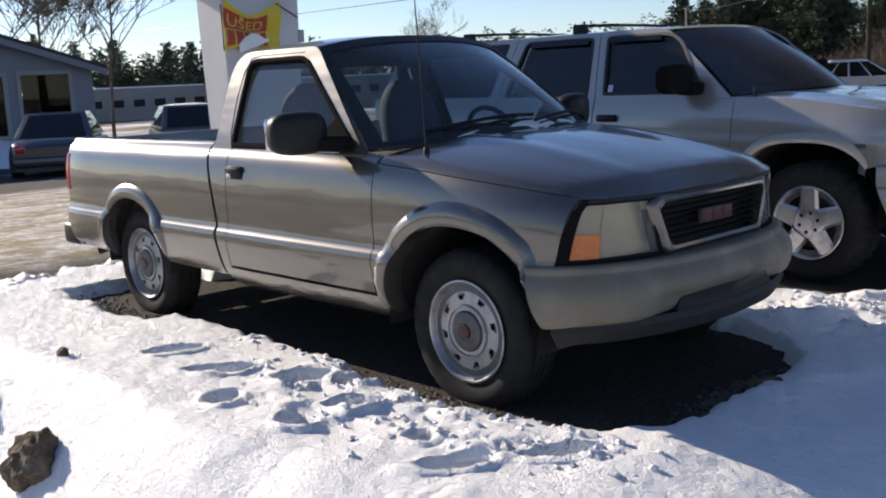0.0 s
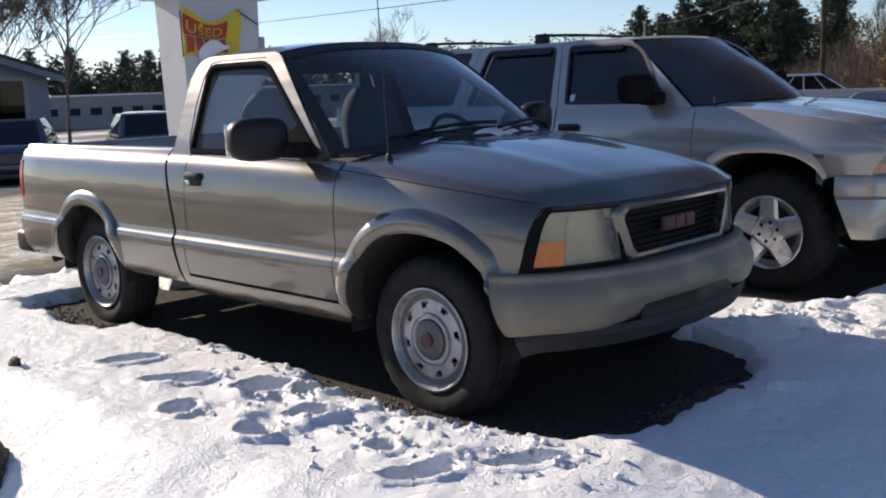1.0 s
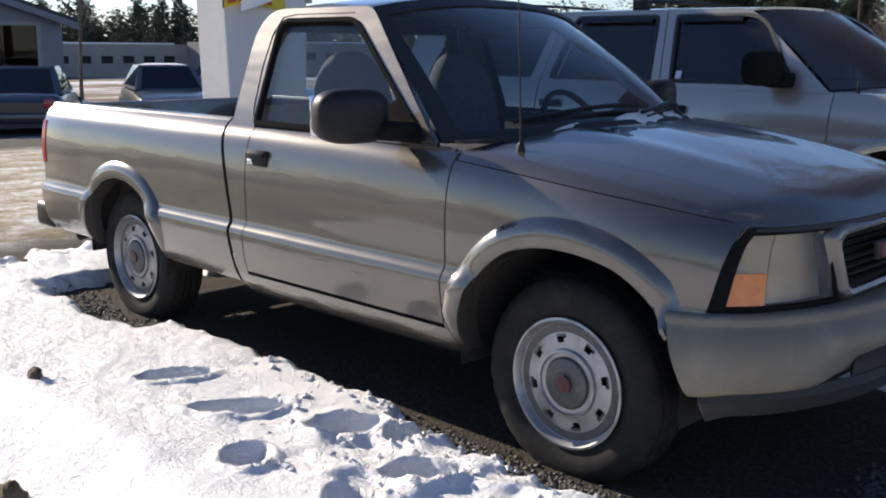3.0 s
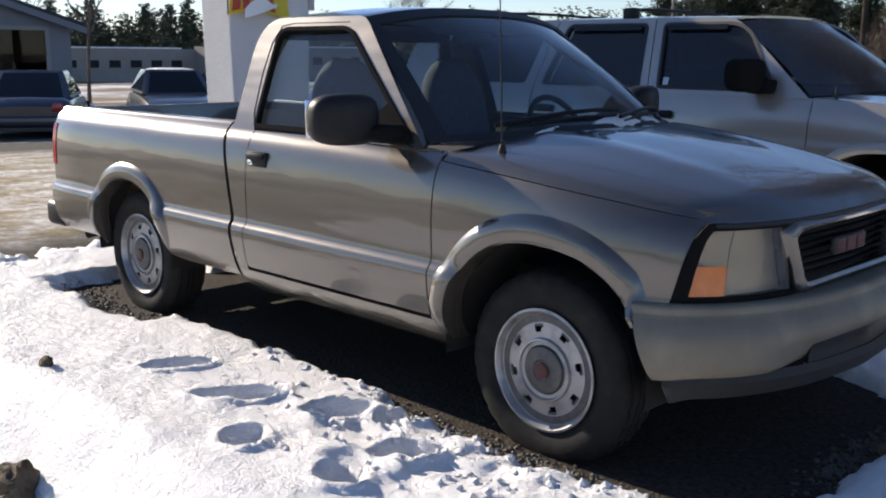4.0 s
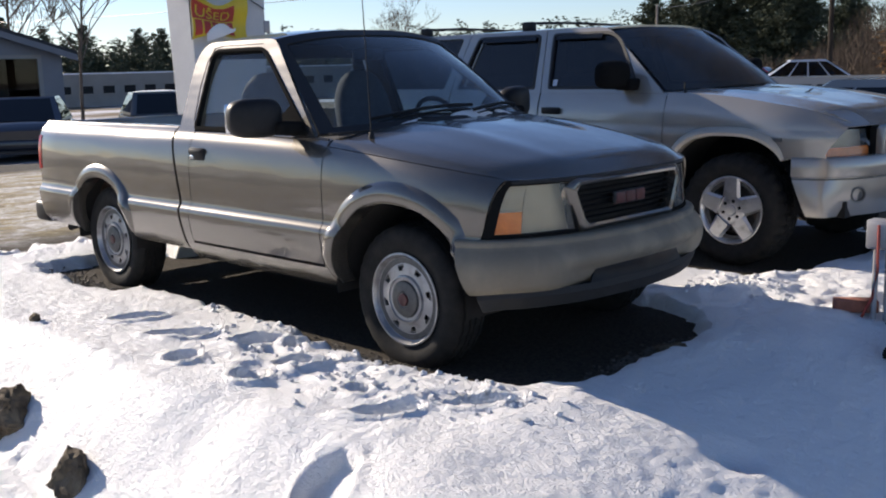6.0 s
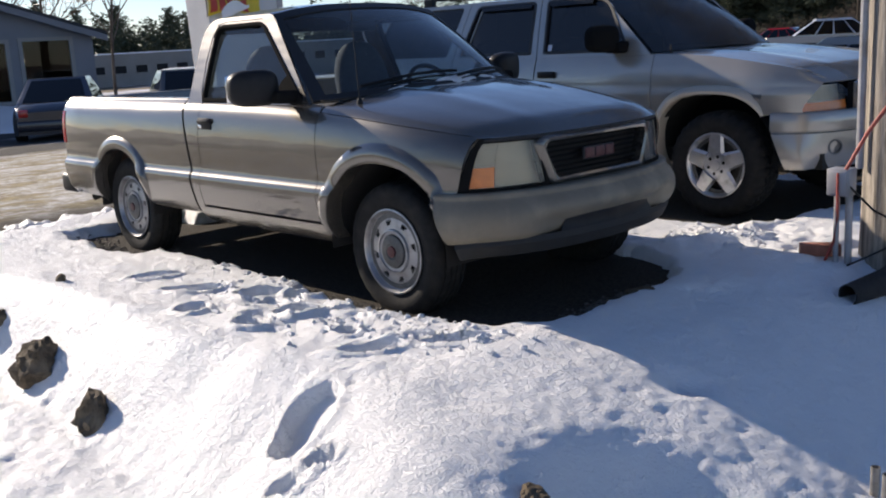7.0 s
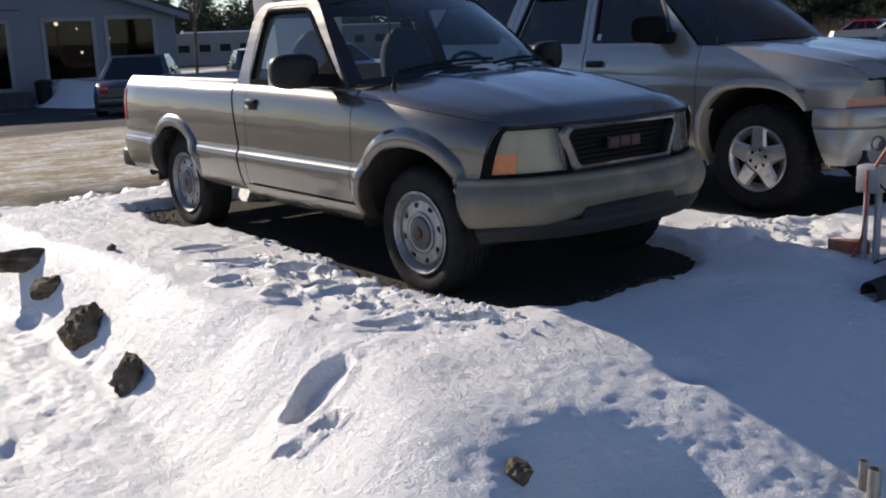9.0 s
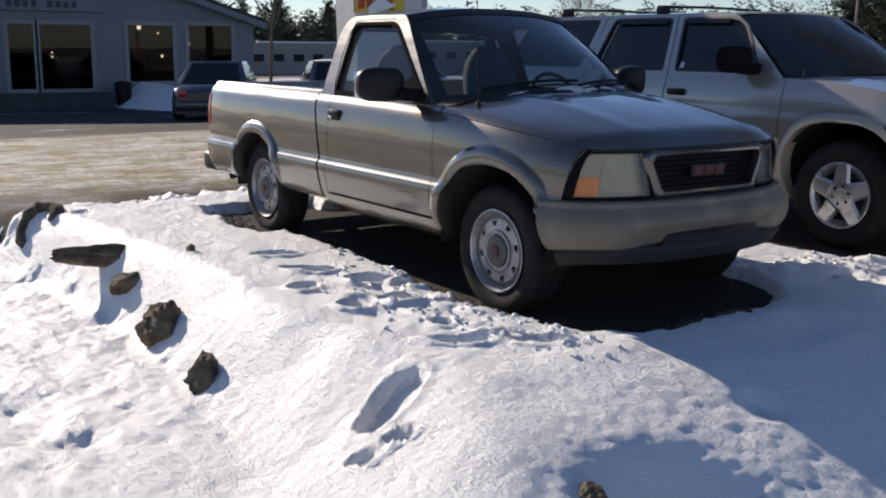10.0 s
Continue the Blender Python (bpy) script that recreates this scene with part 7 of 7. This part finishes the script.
bare_tree((-45.0, 19.4), 12.5, 11, "tall bare deciduous tree behind the store", (0.4, 0.3), 0.085)
bare_tree((-50.0, 18.2), 13.5, 23, "tall bare deciduous tree behind the store", (-0.3, 0.2), 0.09)
bare_tree((-43.0, 13.6), 13.0, 37, "tall bare deciduous tree leaning behind the store roof", (0.5, -1.2), 0.085)
bare_tree((-62.0, 57.0), 8.0, 41, "small bare tree behind the lot", (0.2, 0.1), 0.12, 4)
bare_tree((-3.55, 18.2), 12.5, 53, "large oak with bare limbs and some dry brown leaves", (0.5, 0.0), 0.36, 5, M_OAKBARK, 2600, 0.0007, 0.50)
bare_tree((-2.2, 20.5), 10.5, 59, "dark-trunked oak with some dry brown leaves", (0.4, 0.2), 0.26, 5, M_OAKBARK, 3000, 0.0007, 0.5)
bare_tree((-6.0, 22.5), 2.6, 61, "young oak with dry orange-brown leaves", (0.1, 0.1), 0.09, 4, M_DARKBARK, 1500, 0.001)
bare_tree((-2.6, 23.5), 3.6, 67, "young oak with dry orange-brown leaves", (0.1, 0.1), 0.10, 4, M_DARKBARK, 1500, 0.001)


def pine(at, h, spread, seed, bare=0.25, dense=1.0):
    gz = bare_at(at[0], at[1]) - 0.1
    rng_ = random.Random(seed)
    tree = thing("pine_tree", (at[0], at[1], gz), "dark green pine tree on the far side of the lot", "tree", "pines in the distance")
    part("trunk", tube([(at[0], at[1], gz), (at[0] + 0.1, at[1], gz + h * 0.5), (at[0], at[1] + 0.1, gz + h * 0.97)], [h * 0.018, h * 0.012, h * 0.003], 7, False), M_DARKBARK, tree)
    g = pine_geo(rng_, h, spread, bare, dense)
    part("crown", moved(g, Matrix.Translation((at[0], at[1], gz))), M_NEEDLE, tree)


# pines by bearing in degrees from the lot's corner, distance, rise of the top in degrees, spread
for k, (deg, dist, rise, sp_) in enumerate(((120.3, 135, 4.35, 2.6), (119.3, 138, 4.45, 2.6), (118.2, 136, 4.85, 2.8), (117.1, 132, 4.6, 2.8), (115.7, 130, 4.85, 3.0), (114.9, 134, 4.2, 2.2),
                                            (112.6, 140, 4.5, 2.6), (122.8, 150, 3.9, 2.4), (121.5, 140, 3.5, 2.4), (149.0, 165, 2.9, 2.2), (150.0, 165, 2.6, 2.0), (151.2, 170, 2.6, 1.9), (154.0, 182, 2.85, 2.2), (156.0, 180, 2.7, 2.0), (157.9, 150, 3.1, 2.2), (160.3, 150, 2.9, 2.2))):
    at = (2.8 + dist * math.cos(radians(deg)), -3.5 + dist * math.sin(radians(deg)))
    pine(at, 1.5 + dist * math.tan(radians(rise)) - bare_at(*at), sp_ * (1.55 if k < 9 else 1.1), 100 + k, 0.12, 1.7 if k < 9 else 1.0)

# continuous woods behind: evergreens and leafless crowns, past counting
rng = random.Random(77)


def blades(V, F, c, spread, length, width, n, rise=1.0):
    """Fine upright twigs round a point."""
    for _ in range(n):
        d = Vector((rng.uniform(-0.7, 0.7), rng.uniform(-0.7, 0.7), rise)).normalized() * length * rng.uniform(0.5, 1.2)
        o = c + Vector((rng.uniform(-1, 1), rng.uniform(-1, 1), rng.uniform(-1, 1))) * spread
        s1 = Vector((rng.uniform(-1, 1), rng.uniform(-1, 1), 0)).normalized() * width
        i0 = len(V)
        V += [tuple(o - s1), tuple(o + s1), tuple(o + d)]
        F.append((i0, i0 + 1, i0 + 2))


V, F, BV, BF = [], [], [], []
for k in range(760):
    a = radians(rng.uniform(76, 172))
    dist = rng.uniform(150, 200)
    x, y = 2.8 + dist * math.cos(a), -3.5 + dist * math.sin(a)
    gz = bare_at(x, y)
    deg = math.degrees(a)
    h = np.interp(deg, [78, 100, 108, 113, 116, 123, 126, 135, 150, 160, 172], [11.0, 12.5, 13.0, 13.5, 14.5, 14.0, 11.0, 10.2, 10.2, 10.2, 10.4]) * rng.uniform(0.75, 1.1)
    ever = rng.random() < np.interp(deg, [78, 104, 111, 113], [0.1, 0.2, 0.3, 1.0])
    for j in range(150):
        f = rng.random() ** (1.5 if ever else 0.9)
        w = (h * 0.26) * (1 - 0.65 * f) if ever else h * 0.30 * math.sin(math.pi * min(1, 0.9 * f + 0.2))
        c = Vector((x + rng.uniform(-w, w), y + rng.uniform(-w, w), gz + h * (0.02 + 0.94 * f)))
        if ever:
            needle_clump(rng, c, h * (0.085 if deg > 126 else 0.048) * (1.2 - 0.75 * f), V, F)
        else:
            blades(BV, BF, c - Vector((0, 0, h * 0.12)), h * 0.05, h * 0.20, 0.045, 3)
woods = part("evergreen_woods", (V, F), M_NEEDLE, None)
tagged(woods, "dark evergreen woods along the horizon", "woods", kind="stuff")
brushw = part("leafless_woods", (BV, BF), M_BRUSH, None)
tagged(brushw, "brown leafless woods along the horizon", "woods", kind="stuff")
# brown brush nearer on the far side of the field
V, F = [], []
for k in range(3600):
    a = radians(rng.uniform(80, 122))
    dist = rng.uniform(80, 125)
    x, y = 2.8 + dist * math.cos(a), -3.5 + dist * math.sin(a)
    gz = bare_at(x, y)
    top = np.interp(math.degrees(a), [84, 100, 108, 111.5, 113, 116, 122], [9.5, 9.0, 8.0, 6.5, 4.0, 2.0, 1.5]) * rng.uniform(0.5, 1.0)
    c = Vector((x, y, gz + top * rng.uniform(0.0, 0.8)))
    blades(V, F, c, 1.0, top * 0.20, 0.02, 32)
thicket = part("thicket", (V, F), M_BRUSH, None)
tagged(thicket, "brown leafless thicket across the field", "bushes", kind="stuff")

# flood-light pole
lx, ly = -14.96, 37.8
lz = bare_at(lx, ly)
lh = 6.75 - lz
lp = thing("floodlight_pole", (lx, ly, lz), "tall wooden pole with two floodlights", "street lamp")
part("shaft", tube([(lx, ly, lz), (lx, ly, lz + lh)], [0.115, 0.085], 12), M_DARKBARK, lp)
arm = part("crossarm", box_geo(lx - 1.0, lx + 0.6, ly - 0.04, ly + 0.04, lz + lh - 0.40, lz + lh - 0.32), M_WOODPOLE, lp, smooth=False)
for sx in (-0.92, 0.49):
    fl = part("floodlight", moved(rounded_box(-0.29, 0.29, -0.16, 0.16, -0.27, 0.27, 0.03, 2), Matrix.Translation((lx + sx, ly - 0.1, lz + lh)) @ Matrix.Rotation(radians(18 if sx < 0 else -12), 4, "Y")), M_BOX, lp, "grey floodlight housing")
    part("glass_face", moved(box_geo(-0.25, 0.25, -0.175, -0.162, -0.23, 0.23), Matrix.Translation((lx + sx, ly - 0.1, lz + lh)) @ Matrix.Rotation(radians(18 if sx < 0 else -12), 4, "Y")), M_WHITELENS, fl, smooth=False)

# overhead wires on their poles, out of sight at both ends
def wire(a, b, sag, label, r=0.025):
    a, b = Vector(a), Vector(b)
    pts = [a.lerp(b, t) - Vector((0, 0, sag * 4 * t * (1 - t))) for t in frange(0, 1, 0.04)]
    ob = part("overhead_wire", tube(pts, r, 6), M_BLACK, None, base=tuple(a))
    return tagged(ob, label, "wire", "overhead wires")


for wx in (-165.0, 70.0):
    wz = bare_at(wx, 40)
    q = thing("utility_pole", (wx, 40, wz), "distant wooden utility pole carrying overhead wires", "utility pole")
    part("shaft", tube([(wx, 40, wz), (wx, 40, 13.6)], [0.2, 0.14], 10), M_WOODPOLE, q)
    part("crossarm", box_geo(wx - 0.06, wx + 0.06, 38.9, 41.1, 12.9, 13.05), M_WOODPOLE, q, smooth=False)
wire((-165, 40, 10.5), (70, 40, 10.5), 4.2, "thin black overhead wire")
wire((-165, 40.1, 13.2), (70, 40.1, 13.2), 4.3, "thin black overhead wire")
wire((lx, ly, lz + lh - 1.3), (-60, 95, 7.5), 0.6, "thin black wire to the floodlight pole")
wire((lx, ly, lz + lh - 1.3), (5, 75, 6.0), 0.8, "thin black wire to the floodlight pole")
mast_z = bare_at(-64, 118)
mast = part("radio_mast", tube([(-64.5, 120, mast_z), (-64.5, 120, 15.5)], [0.12, 0.05], 6), M_BOX, None, base=(-64.5, 120, mast_z))
tagged(mast, "thin grey radio mast beyond the pines", "mast")
for wx, wy in ((-60, 95), (5, 75)):
    wz = bare_at(wx, wy)
    q = thing("utility_pole", (wx, wy, wz), "distant wooden utility pole", "utility pole")
    part("shaft", tube([(wx, wy, wz), (wx, wy, 7.8)], [0.16, 0.12], 8), M_WOODPOLE, q)
